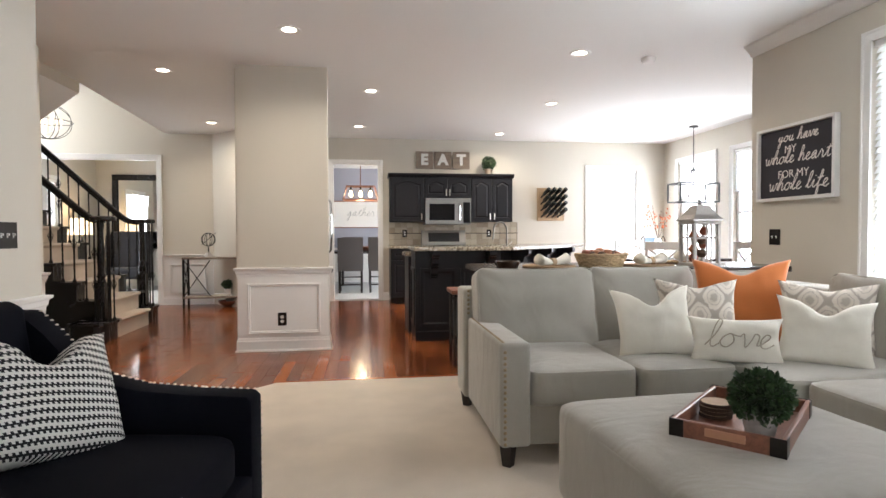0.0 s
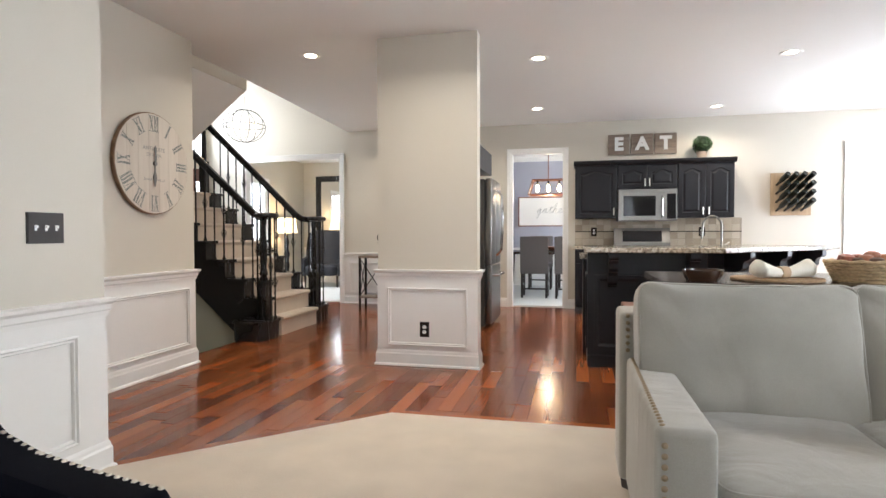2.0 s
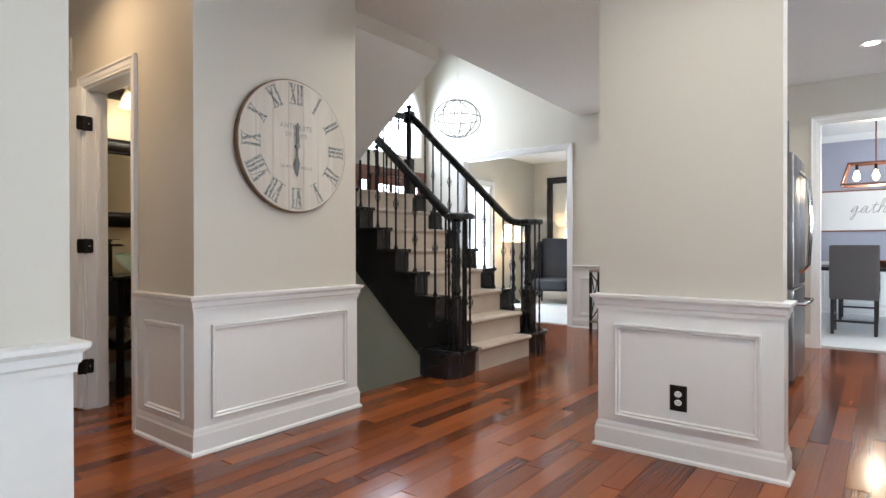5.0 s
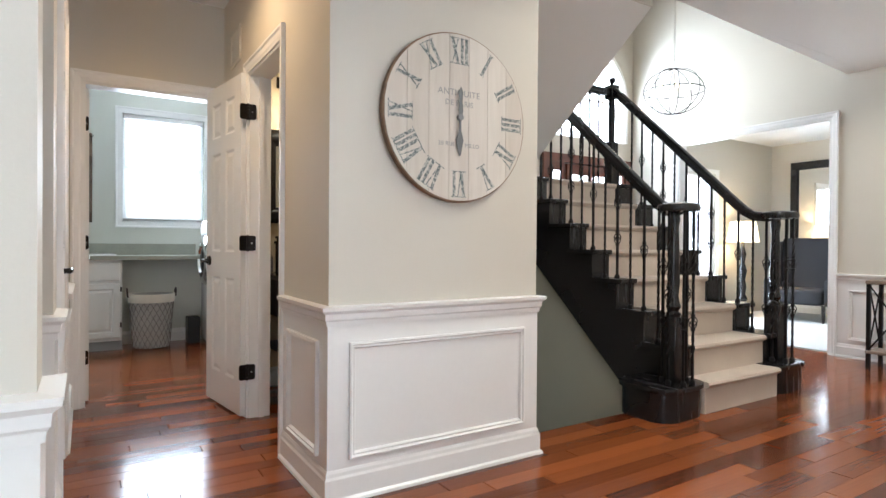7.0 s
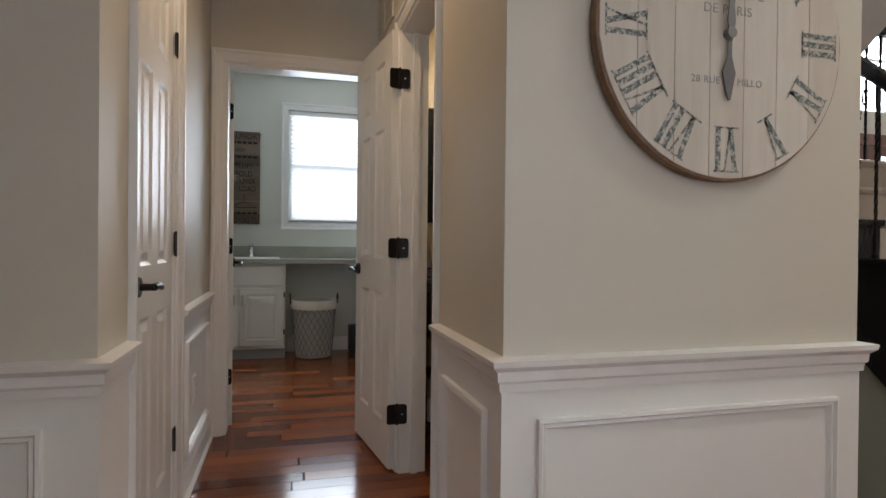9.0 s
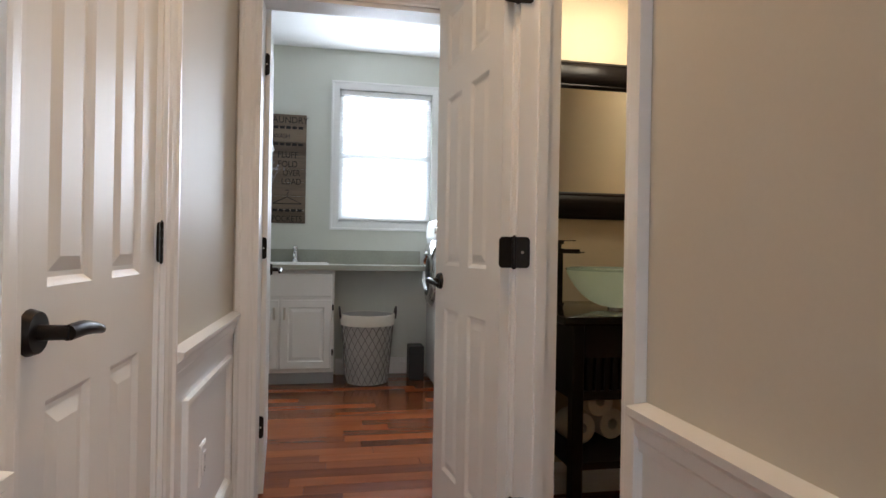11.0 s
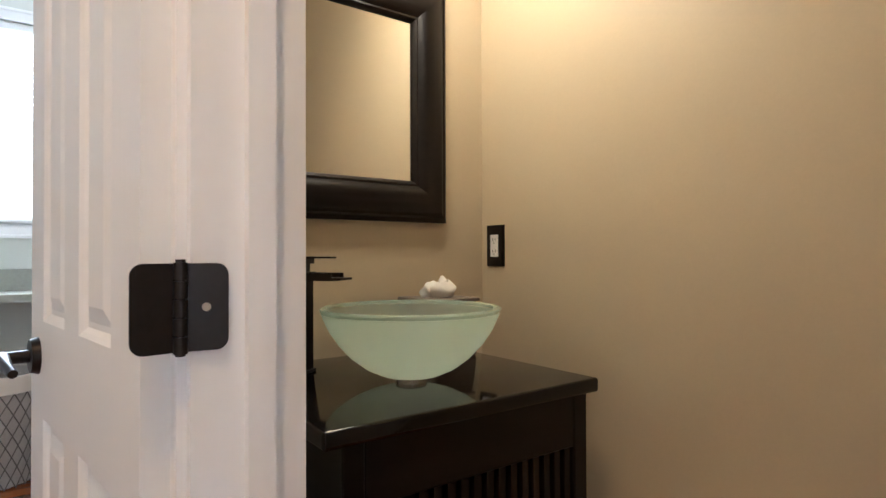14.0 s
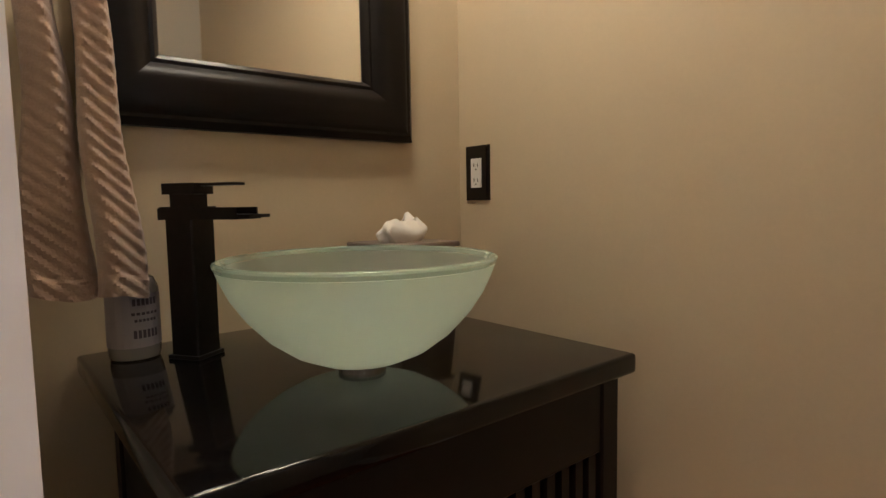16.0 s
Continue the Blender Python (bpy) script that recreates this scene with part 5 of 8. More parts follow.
for y0, y1 in ((5.40, 6.27), (6.27, 7.14)):
    t = thing("base_cabinet", "dark charcoal base cabinet beside the refrigerator", "cabinet", group="kitchen base cabinets")
    part("body", bx(-0.798, y0 + 0.001, 0.10, -0.36, y1 - 0.001, 0.865), CABINET, t)
    part("toe_kick", bx(-0.798, y0 + 0.001, 0, -0.42, y1 - 0.001, 0.10), BLACKWOOD, t)
    cabinet_door(t, (-0.36, y0 + 0.01, 0.12), (0, 1, 0), (1, 0, 0), y1 - y0 - 0.02, 0.56, False, handle=(0.05, 0.48))
    cabinet_door(t, (-0.36, y0 + 0.01, 0.695), (0, 1, 0), (1, 0, 0), y1 - y0 - 0.02, 0.155, False)
    t = thing("wall_cabinet", "dark charcoal wall cabinet above the worktop", "cabinet", group="kitchen wall cabinets")
    part("body", bx(-0.798, y0 + 0.001, 1.36, -0.56, y1 - 0.001, 2.05), CABINET, t)
    cabinet_door(t, (-0.56, y0 + 0.01, 1.37), (0, 1, 0), (1, 0, 0), y1 - y0 - 0.02, 0.67, True)
tagged(part("countertop", bx(-0.798, 5.38, 0.866, -0.33, 7.01, 0.905, 0.006), GRANITE), "speckled granite worktop beside the refrigerator", "countertop")
t = thing("wall_cabinet", "dark charcoal cabinet over the refrigerator", "cabinet", group="kitchen wall cabinets")
part("body", bx(-0.798, 7.02, 1.80, -0.30, 7.92, 2.06), CABINET, t)

# letters, plant and bottle rack on the wall
BARNWOOD = wood("weathered_board", (0.14, 0.10, 0.075), (0.36, 0.29, 0.23), 0.7, 3, (1, 8, 14), bump=0.25)
def text(name, body, size, m, mat, parent, depth=0.004, align="CENTER", label="", spacing=1.0, xscale=1.0, slant=0.0, bold=0.0):
    cu = bpy.data.curves.new(name, "FONT")
    cu.body, cu.size, cu.extrude, cu.align_x, cu.align_y = body, size, depth, align, "CENTER"
    cu.space_character, cu.offset = spacing, bold
    tmp = bpy.data.objects.new("tmp", cu)
    scene.collection.objects.link(tmp)
    dg = bpy.context.evaluated_depsgraph_get()
    me = bpy.data.meshes.new_from_object(tmp.evaluated_get(dg))
    bpy.data.objects.remove(tmp)
    bpy.data.curves.remove(cu)
    me.name = name
    me.transform(Matrix(((1, slant, 0, 0), (0, 1, 0, 0), (0, 0, 1, 0), (0, 0, 0, 1))))
    me.materials.clear()
    me.materials.append(mat)
    ob = new(name, me)
    if parent:
        ob.parent = parent
    ob.matrix_world = m @ Matrix.Diagonal((xscale, 1, 1, 1))
    if label:
        ob["label"] = label
    return ob


GLYPH = {}
GLYPH["a"] = [(0, .2), (.6, .9), (.35, 1), (.08, .5), (.25, 0), (.5, .35), (.62, .95), (.58, .25), (.7, 0), (.95, .25)]
GLYPH["e"] = [(0, .15), (.35, .5), (.5, .85), (.3, 1), (.12, .6), (.2, .1), (.45, 0), (.75, .3)]
GLYPH["f"] = [(0, .2), (.4, 1.2), (.5, 1.9), (.38, 2.1), (.28, 1.4), (.2, 0), (.18, -.8), (.32, -.9), (.36, -.3), (.3, .1), (.7, .25)]
GLYPH["g"] = [(0, .2), (.6, .9), (.35, 1), (.08, .5), (.25, .05), (.5, .35), (.62, .95), (.55, -.3), (.4, -1), (.2, -.8), (.55, -.1), (.95, .25)]
GLYPH["h"] = [(0, .1), (.35, 1), (.48, 1.9), (.33, 2.1), (.2, 1.4), (.15, 0), (.25, .6), (.5, 1), (.65, .8), (.62, .2), (.75, 0), (.95, .25)]
GLYPH["i"] = [(0, .2), (.25, 1), (.22, .3), (.35, 0), (.6, .25)]
GLYPH["l"] = [(0, .1), (.35, 1), (.5, 1.9), (.35, 2.1), (.22, 1.5), (.2, .4), (.35, 0), (.6, .25)]
GLYPH["o"] = [(0, .2), (.15, .75), (.4, 1), (.1, .7), (.1, .2), (.4, 0), (.65, .4), (.55, .85), (.4, 1), (.7, .85), (.9, .8)]
GLYPH["r"] = [(0, .2), (.2, .95), (.3, 1.1), (.4, .85), (.52, .8), (.5, .3), (.62, 0), (.85, .2)]
GLYPH["t"] = [(0, .2), (.3, 1), (.4, 1.6), (.32, .6), (.38, 0), (.7, .2)]
GLYPH["u"] = [(0, .3), (.15, 1), (.15, .3), (.3, 0), (.5, .3), (.6, 1), (.58, .3), (.72, 0), (.95, .25)]
GLYPH["v"] = [(0, .8), (.12, 1), (.25, .5), (.35, 0), (.55, .6), (.62, 1), (.85, .85)]
GLYPH["w"] = [(0, .8), (.12, 1), (.2, .3), (.35, 0), (.5, .4), (.55, .9), (.58, .3), (.72, 0), (.9, .4), (.98, 1), (1.2, .85)]
GLYPH["y"] = [(0, .3), (.15, 1), (.15, .35), (.3, .1), (.5, .4), (.6, 1), (.55, 0), (.45, -.8), (.25, -1), (.15, -.7), (.5, -.1), (.95, .25)]


def script_strokes(body, width, tall=1.0, slant=0.22):
    """Joined handwriting, centred: a list of strokes, each a smooth list of (x, y), scaled to the width."""
    strokes, pen, extra, x = [], [], [], 0.0
    for c in body + " ":
        if c == " ":
            if pen:
                strokes.append(pen)
            pen, x = [], x + 0.55
            continue
        pen += [(x + a, b) for a, b in GLYPH[c]]
        if c in "tf":
            extra.append([(x + 0.02, 1.15), (x + 0.7, 1.25)])
        if c == "i":
            extra.append([(x + 0.30, 1.42), (x + 0.36, 1.5)])
        x += GLYPH[c][-1][0]
    k = width / (x - 0.55)
    out = []
    for st_ in strokes + extra:
        sm_ = []
        for i in range(len(st_) - 1):
            p = [Vector(st_[max(0, min(len(st_) - 1, i + q))]) for q in (-1, 0, 1, 2)]
            for q in range(4):
                t_ = q / 4
                sm_.append(0.5 * (2 * p[1] + (p[2] - p[0]) * t_ + (2 * p[0] - 5 * p[1] + 4 * p[2] - p[3]) * t_ ** 2 + (3 * p[1] - p[0] - 3 * p[2] + p[3]) * t_ ** 3))
        sm_.append(Vector(st_[-1]))
        out.append([((v.x + slant * v.y - (x - 0.55) / 2) * k, v.y * k * tall) for v in sm_])
    return out


def script(name, body, width, m, mat, parent, r, tall=1.0, label=""):
    bm = bmesh.new()
    for st_ in script_strokes(body, width, tall):
        tube([(x, y, 0) for x, y in st_], r, 6, into=bm)
    ob = part(name, bm, mat, parent, label, smooth=True)
    ob.matrix_world = m @ Matrix.Diagonal((1, 1, 0.25, 1))
    return ob


def facing(x, y, z, d):
    """Pose of flat lettering that reads when seen from the side d faces (-y, +x or -x)."""
    return pose(x, y, z, 90, 0, {"-y": 0, "+x": 90, "-x": -90, "+y": 180}[d])


for i, (ch_, x0) in enumerate((("E", 1.168), ("A", 1.478), ("T", 1.786))):
    t = thing("letter_sign", "weathered wood square with white letter above the cabinets", "sign", group="letter signs")
    w = 0.285
    part("board", boxes(*[(x0, 9.155, 2.175 + k * 0.0945, x0 + w, 9.179, 2.175 + (k + 1) * 0.0945 - 0.002) for k in range(3)]), BARNWOOD, t, "weathered wood boards")
    text("letter", ch_, 0.24, facing(x0 + w / 2, 9.150, 2.317, "-y"), WHITE, t, 0.006, label="white block letter", bold=0.012)


LEAF = surface("boxwood_leaf", (0.022, 0.052, 0.012), 0.55, vary=0.55, grain=50, big=20, bump=0)
def boxwood(name, label, c, r, pot, seed=1, count=700, leaf=0.022, squash=1.0, potmat=None, pot_h=0.1):
    """A clipped ball of many small leaves in a pot."""
    t = thing(name, label, "plant")
    rg_ = random.Random(seed)
    bm = bmesh.new()
    for i in range(count):
        v = Vector((rg_.gauss(0, 1), rg_.gauss(0, 1), rg_.gauss(0, 1))).normalized()
        lump = 1 + 0.10 * noise.noise(v * 3.1 + Vector((seed, 0, 0)))
        p = Vector(c) + Vector((v.x, v.y, v.z * squash)) * r * lump * rg_.uniform(0.80, 1.03)
        d = (v + Vector((rg_.gauss(0, 0.6), rg_.gauss(0, 0.6), rg_.gauss(0, 0.6)))).normalized()
        s = d.orthogonal().normalized()
        s.rotate(Matrix.Rotation(rg_.uniform(0, 6.28), 3, d))
        n = d.cross(s)
        L, W = leaf * rg_.uniform(0.7, 1.2), leaf * 0.36
        q = [p - d * L * 0.3, p + s * W + d * L * 0.15 + n * 0.15 * W, p + d * L * 0.7, p - s * W + d * L * 0.15 + n * 0.15 * W]
        bm.faces.new([bm.verts.new(x) for x in q])
    part("leaves", bm, LEAF, t, "small green leaves", kind="stuff")
    core = bmesh.new()
    bmesh.ops.create_icosphere(core, subdivisions=2, radius=r * 0.80, matrix=Matrix.Translation(c) @ Matrix.Diagonal((1, 1, squash, 1)))
    part("twig_core", core, surface("dark_twigs", (0.012, 0.022, 0.008), 0.9, bump=0), t)
    x, y, zc = c
    zb = pot
    part("pot", lathe([(r * 0.42, zb), (r * 0.60, zb + pot_h * 0.9), (r * 0.64, zb + pot_h), (r * 0.55, zb + pot_h), (r * 0.52, zb + pot_h * 0.8), (0, zb + pot_h * 0.8)], 20, (x, y, 0)), potmat or WHITE, t, "small pot", smooth=True)
    return t


TERRA = surface("pale_terracotta", (0.50, 0.38, 0.30), 0.8, vary=0.12)
boxwood("boxwood_ball", "clipped boxwood ball in a pale pot on the cabinet", (2.36, 9.0, 2.25), 0.115, 2.062, 3, 500, 0.03, 1.0, TERRA, 0.10)

OAK = wood("light_oak_board", (0.30, 0.20, 0.11), (0.55, 0.40, 0.25), 0.5, 3, (14, 14, 1.2))
BOTTLE = surface("dark_bottle_glass", (0.012, 0.014, 0.010), 0.12, vary=0.2, bump=0)
rack = thing("wine_rack", "wall wine rack of light wood holding dark bottles", "wine rack")
part("board", bx(3.24, 9.15, 1.31, 3.72, 9.179, 1.87, 0.004), OAK, rack)
for r in range(4):
    for c_ in range(4):
        x, z = 3.33 + c_ * 0.098, 1.40 + r * 0.112
        ring = part("peg", rod((x, 9.15, z), (x + 0.0, 9.06, z + 0.0), 0.012, n=8), IRON, rack)
        b = thing("wine_bottle", "dark green wine bottle stuck neck-first in the rack", "bottle", pose(x - 0.03, 9.13, z - 0.03, 58, 0, 22), "wine bottles in the rack")
        part("glass", lathe([(0.014, 0.0), (0.0145, 0.07), (0.028, 0.10), (0.034, 0.12), (0.035, 0.25), (0.028, 0.255), (0, 0.25)], 14), BOTTLE, b, smooth=True)

# ---------------------------------------------------------------- family room
def puff(w, d, h, p=5.0, n=14, wrinkle=0.006, seed=0, crown=0.0, sag=0.0):
    """A soft rounded block, w x d x h, standing on z = 0."""
    bm = bmesh.new()
    bmesh.ops.create_cube(bm, size=2.0)
    bmesh.ops.subdivide_edges(bm, edges=bm.edges[:], cuts=n, use_grid_fill=True)
    off = Vector((seed * 3.7, seed * 1.3, 0))
    for v in bm.verts:
        c = v.co
        ln = (abs(c.x) ** p + abs(c.y) ** p + abs(c.z) ** p) ** (1 / p)
        q = c / ln
        f = Vector((q.x * w / 2, q.y * d / 2, q.z * h / 2))
        edge = max(abs(q.x), abs(q.y))
        f.z += crown * (1 - q.x * q.x) * (1 - q.y * q.y) * (1 if q.z > 0 else 0)
        nz_ = noise.noise(f * 7 + off) + 0.5 * noise.noise(f * 17 + off)
        f += q.normalized() * nz_ * wrinkle
        f.z += h / 2
        v.co = f
    return bm


def pillow(w, h, t, seed=0, chop=0.0, n=26, ears=0.15):
    """A throw pillow in the x-z plane, front towards -y, bottom edge at z = 0."""
    bm = bmesh.new()
    off = Vector((seed * 5.1, 0, seed))
    sheets = []
    for s in (-1, 1):
        vs = []
        for j in range(n + 1):
            row = []
            for i in range(n + 1):
                u, v = i / n * 2 - 1, j / n * 2 - 1
                pin = 1 - ears * ((1 - v * v) * abs(u) ** 6)
                pin2 = 1 - ears * ((1 - u * u) * abs(v) ** 6)
                x, z = u * w / 2 * pin, v * h / 2 * pin2
                th = t / 2 * (max(0, 1 - abs(u) ** 2.6) ** 0.55) * (max(0, 1 - abs(v) ** 2.6) ** 0.55)
                z -= chop * max(0, v) ** 1.5 * math.exp(-(u / 0.38) ** 2)
                fold = 0.008 * noise.noise(Vector((u * 2.2, v * 2.2, s)) + off) + (0.012 * chop / 0.1) * math.exp(-((abs(u) - 0.25 - 0.25 * (1 - v)) / 0.10) ** 2) * max(0, v)
                row.append(bm.verts.new((x, s * (th + fold * (th > 0.002)), z + h / 2)))
            vs.append(row)
        for j in range(n):
            for i in range(n):
                bm.faces.new((vs[j][i], vs[j][i + 1], vs[j + 1][i + 1], vs[j + 1][i]))
        sheets.append(vs)
    bmesh.ops.remove_doubles(bm, verts=bm.verts, dist=0.0008)
    return bm


LEGWOOD = surface("dark_wood_leg", (0.018, 0.012, 0.010), 0.35, vary=0.2, bump=0.03)


def nails(parent, pts, normals, r=0.008, mat=None, label="antique brass nailheads"):
    """A row of nail heads as one part each strip."""
    bm = bmesh.new()
    for p, nn in zip(pts, normals):
        m4 = Matrix.Translation(p) @ Vector(nn).to_track_quat("Z", "Y").to_matrix().to_4x4()
        prof = [(r, 0.0), (r * 0.85, r * 0.35), (r * 0.45, r * 0.6), (0, r * 0.68)]
        rings = []
        for rr_, z in prof:
            if rr_ == 0:
                rings.append([bm.verts.new(m4 @ Vector((0, 0, z)))])
            else:
                rings.append([bm.verts.new(m4 @ Vector((rr_ * math.cos(k * math.pi / 4), rr_ * math.sin(k * math.pi / 4), z))) for k in range(8)])
        for a, b in zip(rings, rings[1:]):
            for k in range(8):
                j = (k + 1) % 8
                bm.faces.new((a[k], a[j], b[j], b[k]) if len(b) > 1 else (a[k], a[j], b[0]))
    return part("nailhead_trim", bm, mat or BRASSNAIL, parent, label, smooth=True)


SX0, SXI = 0.93, 1.075
sofa = thing("sectional_sofa", "greige linen sectional sofa with nailhead trim", "sofa")
arm = bx(SX0, 2.27, 0.11, SXI, 3.10, 0.595, 0.022, 3)
part("arm", arm, LINEN, sofa, "square arm with nailhead edge", smooth=True)
part("back_frame", bx(SX0 - 0.025, 3.10, 0.11, 3.25, 3.34, 0.765, 0.025, 3), LINEN, sofa, smooth=True)
part("back_frame", bx(3.02, 0.2, 0.11, 3.25, 3.10, 0.765, 0.025, 3), LINEN, sofa, smooth=True)
part("seat_base", bx(SXI, 2.30, 0.11, 2.20, 3.10, 0.30, 0.015, 2), LINEN, sofa, smooth=True)
part("seat_base", prism([(2.20, 3.10), (2.20, 2.30), (2.26, 1.74), (2.26, 0.2), (3.02, 0.2), (3.02, 3.10)], "z", 0.11, 0.30), LINEN, sofa)
def cushion(w, d, h, seed, face, crown, folds):
    """A boxed cushion: square welted edges, one crowned face (z or y) and soft creases running in from the corners."""
    bm = puff(w, d, h, 13, 22, 0.002, seed, 0.0)
    off = Vector((seed * 2.9, seed * 1.7, 0))
    for v in bm.verts:
        x, y, z = v.co.x / (w / 2), v.co.y / (d / 2), v.co.z / (h / 2) - 1
        a, b = (x, y) if face == "z" else (x, z)
        out = z if face == "z" else -y
        soft = max(0, 1 - abs(a) ** 4) * max(0, 1 - abs(b) ** 4)
        ray_ = math.sin(9 * math.atan2(abs(b) - 1.15, abs(a) - 1.15) + 4 * noise.noise(Vector((a, b, seed)) * 1.3))
        crease = folds * ray_ * math.exp(-3.0 * math.hypot(abs(a) - 1, abs(b) - 1)) + folds * 0.55 * noise.noise(Vector((a * 2.2, b * 1.6, seed)))
        push = (crown * soft + crease * (0.3 + 0.7 * soft)) * (1 if out > 0.2 else 0.15)
        if face == "z":
            v.co.z += push * (1 if z > 0 else 0)
        else:
            v.co.y -= push * (1 if out > 0 else -0.3)
            v.co.z -= 0.016 * max(0, z) * (1 - abs(a) ** 3) * (1 + 0.5 * noise.noise(Vector((a * 2, seed, 0))))
    return bm


def welt(parent, w, h, at, plane):
    """Piping round one edge of a boxed cushion, on the plane z or y."""
    pts = []
    for k in range(72):
        t_ = 2 * math.pi * k / 72
        a, b = (math.copysign(abs(f_(t_)) ** 0.17, f_(t_)) for f_ in (math.cos, math.sin))
        pts.append((a * w / 2, b * h / 2, at) if plane == "z" else (a * w / 2, at, b * h / 2 + h / 2 - 0.016 * max(0, b) * (1 - abs(a) ** 3)))
    return part("welt", tube(pts, 0.0045, 6, close=True), LINEN, parent, smooth=True)


def seat(x0, y0, x1, y1, seed):
    w, d = x1 - x0, y1 - y0
    ob = part("seat_cushion", cushion(w, d, 0.17, seed, "z", 0.022, 0.012), LINEN, sofa, "boxed seat cushion", smooth="all")
    ob.location = ((x0 + x1) / 2, (y0 + y1) / 2, 0.292)
    welt(ob, w * 0.985, d * 0.985, 0.160, "z")
seat(1.078, 2.26, 1.60, 3.0, 1)
seat(1.602, 2.24, 2.10, 3.0, 2)
seat(2.10, 1.95, 3.02, 3.06, 3)
seat(2.17, 1.10, 3.0, 1.95, 4)
seat(2.17, 0.25, 3.0, 1.10, 5)
def backc(x, y, ang, w, h, seed, tilt=14, z=0.40):
    ob = part("back_cushion", cushion(w, 0.20, h, seed, "y", 0.035, 0.028), LINEN, sofa, "loose boxed back cushion", smooth="all")
    welt(ob, w * 0.985, h * 0.985, -0.092, "y")
    ob.matrix_world = pose(x, y, z, -tilt, 0, ang)
backc(1.305, 2.94, 0, 0.70, 0.50, 11)
backc(1.97, 2.96, 0, 0.66, 0.50, 12)
backc(2.58, 2.98, -6, 0.62, 0.47, 13)
backc(2.93, 2.30, -90, 0.70, 0.47, 14)
backc(2.93, 1.55, -90, 0.74, 0.47, 15)
backc(2.93, 0.75, -90, 0.74, 0.47, 16)
for x, y in ((0.965, 2.315), (0.945, 3.27), (2.9, 3.27), (2.3, 0.25), (3.18, 0.25)):
    leg = rod((x + 0.012, y, 0.115), (x + 0.012, y, 0.012), 0.042, 0.028, 4)
    part("leg", leg, LEGWOOD, sofa, "tapered dark wood leg")
ps, ns = [], []
z = 0.13
while z < 0.575:
    ps.append((SX0 + 0.022, 2.269, z)), ns.append((0, -1, 0))
    z += 0.0265
nails(sofa, ps, ns, 0.0085)
ps, ns = [], []
y = 2.30
while y < 3.09:
    ps.append((SX0 + 0.02, y, 0.594)), ns.append((-0.3, 0, 1))
    y += 0.0265
nails(sofa, ps, ns, 0.0075)
ps, ns = [], []
for k in range(6):
    ps.append((SX0 + 0.005, 3.099, 0.62 + k * 0.0265)), ns.append((0, -1, 0))
    ps.append((SX0 + 0.055, 3.099, 0.62 + k * 0.0265)), ns.append((0, -1, 0))
nails(sofa, ps, ns, 0.0085)

# throw pillows
m, nt, b = node_mat("ikat_cloth")


def calc(nt, op, *args):
    """A chain link of arithmetic in a material: each argument is a number or a socket."""
    n = nt.nodes.new("ShaderNodeMath")
    n.operation = op
    for i, q in enumerate(args):
        if isinstance(q, (int, float)):
            n.inputs[i].default_value = q
        else:
            nt.links.new(q, n.inputs[i])
    return n.outputs[0]


co = nt.nodes.new("ShaderNodeTexCoord")
axes = nt.nodes.new("ShaderNodeSeparateXYZ")
nt.links.new(co.outputs["Object"], axes.inputs[0])
wob = calc(nt, "MULTIPLY_ADD", noise_of(nt, 55, 3, 0.6).outputs["Fac"], 0.9, -0.45)
wave_x = calc(nt, "COSINE", calc(nt, "MULTIPLY_ADD", axes.outputs["X"], 41.0, wob))
wave_z = calc(nt, "COSINE", calc(nt, "MULTIPLY_ADD", axes.outputs["Z"], 33.0, wob))
ogee = calc(nt, "ABSOLUTE", calc(nt, "ADD", wave_x, wave_z))
rp = ramp_of(nt, calc(nt, "MULTIPLY", ogee, 0.5), [(0.10, (0.40, 0.35, 0.30)), (0.20, (0.68, 0.62, 0.54)), (0.50, (0.68, 0.62, 0.54)), (0.56, (0.44, 0.39, 0.34)), (0.64, (0.66, 0.60, 0.52)), (0.80, (0.66, 0.60, 0.52)), (0.90, (0.46, 0.41, 0.35))])
nt.links.new(rp.outputs["Color"], b.inputs["Base Color"])
b.inputs["Roughness"].default_value = 0.9
IKAT = m

m, nt, b = node_mat("houndstooth_cloth")
co = nt.nodes.new("ShaderNodeTexCoord")
axes = nt.nodes.new("ShaderNodeSeparateXYZ")
nt.links.new(co.outputs["Object"], axes.inputs[0])
X, Z = calc(nt, "MULTIPLY", axes.outputs["X"], 40.0), calc(nt, "MULTIPLY", axes.outputs["Z"], 40.0)
# rows of dark bars, each edge cut into hooked teeth that lean along the row
tooth = calc(nt, "GREATER_THAN", calc(nt, "FRACT", calc(nt, "ADD", calc(nt, "MULTIPLY", X, 1.6), calc(nt, "MULTIPLY", Z, 0.8))), 0.5)
row = calc(nt, "FRACT", calc(nt, "ADD", Z, calc(nt, "MULTIPLY", tooth, 0.24)))
lineb = calc(nt, "GREATER_THAN", row, 0.56)
mixc = nt.nodes.new("ShaderNodeMix")
mixc.data_type = "RGBA"
mixc.inputs["A"].default_value, mixc.inputs["B"].default_value = (0.66, 0.64, 0.60, 1), (0.012, 0.012, 0.014, 1)
nt.links.new(lineb, mixc.inputs["Factor"])
nt.links.new(mixc.outputs["Result"], b.inputs["Base Color"])
b.inputs["Roughness"].default_value = 0.9
HOUND = m


def throw_pillow(label, mat, w, h, t, x, y, z, yaw, lean, seed, chop=0.0, roll=0):
    o = thing("throw_pillow", label, "pillow", pose(x, y, z, -lean, roll, yaw), "throw pillows")
    part("cover", pillow(w, h, t, seed, chop), mat, o, smooth="all")
    return o


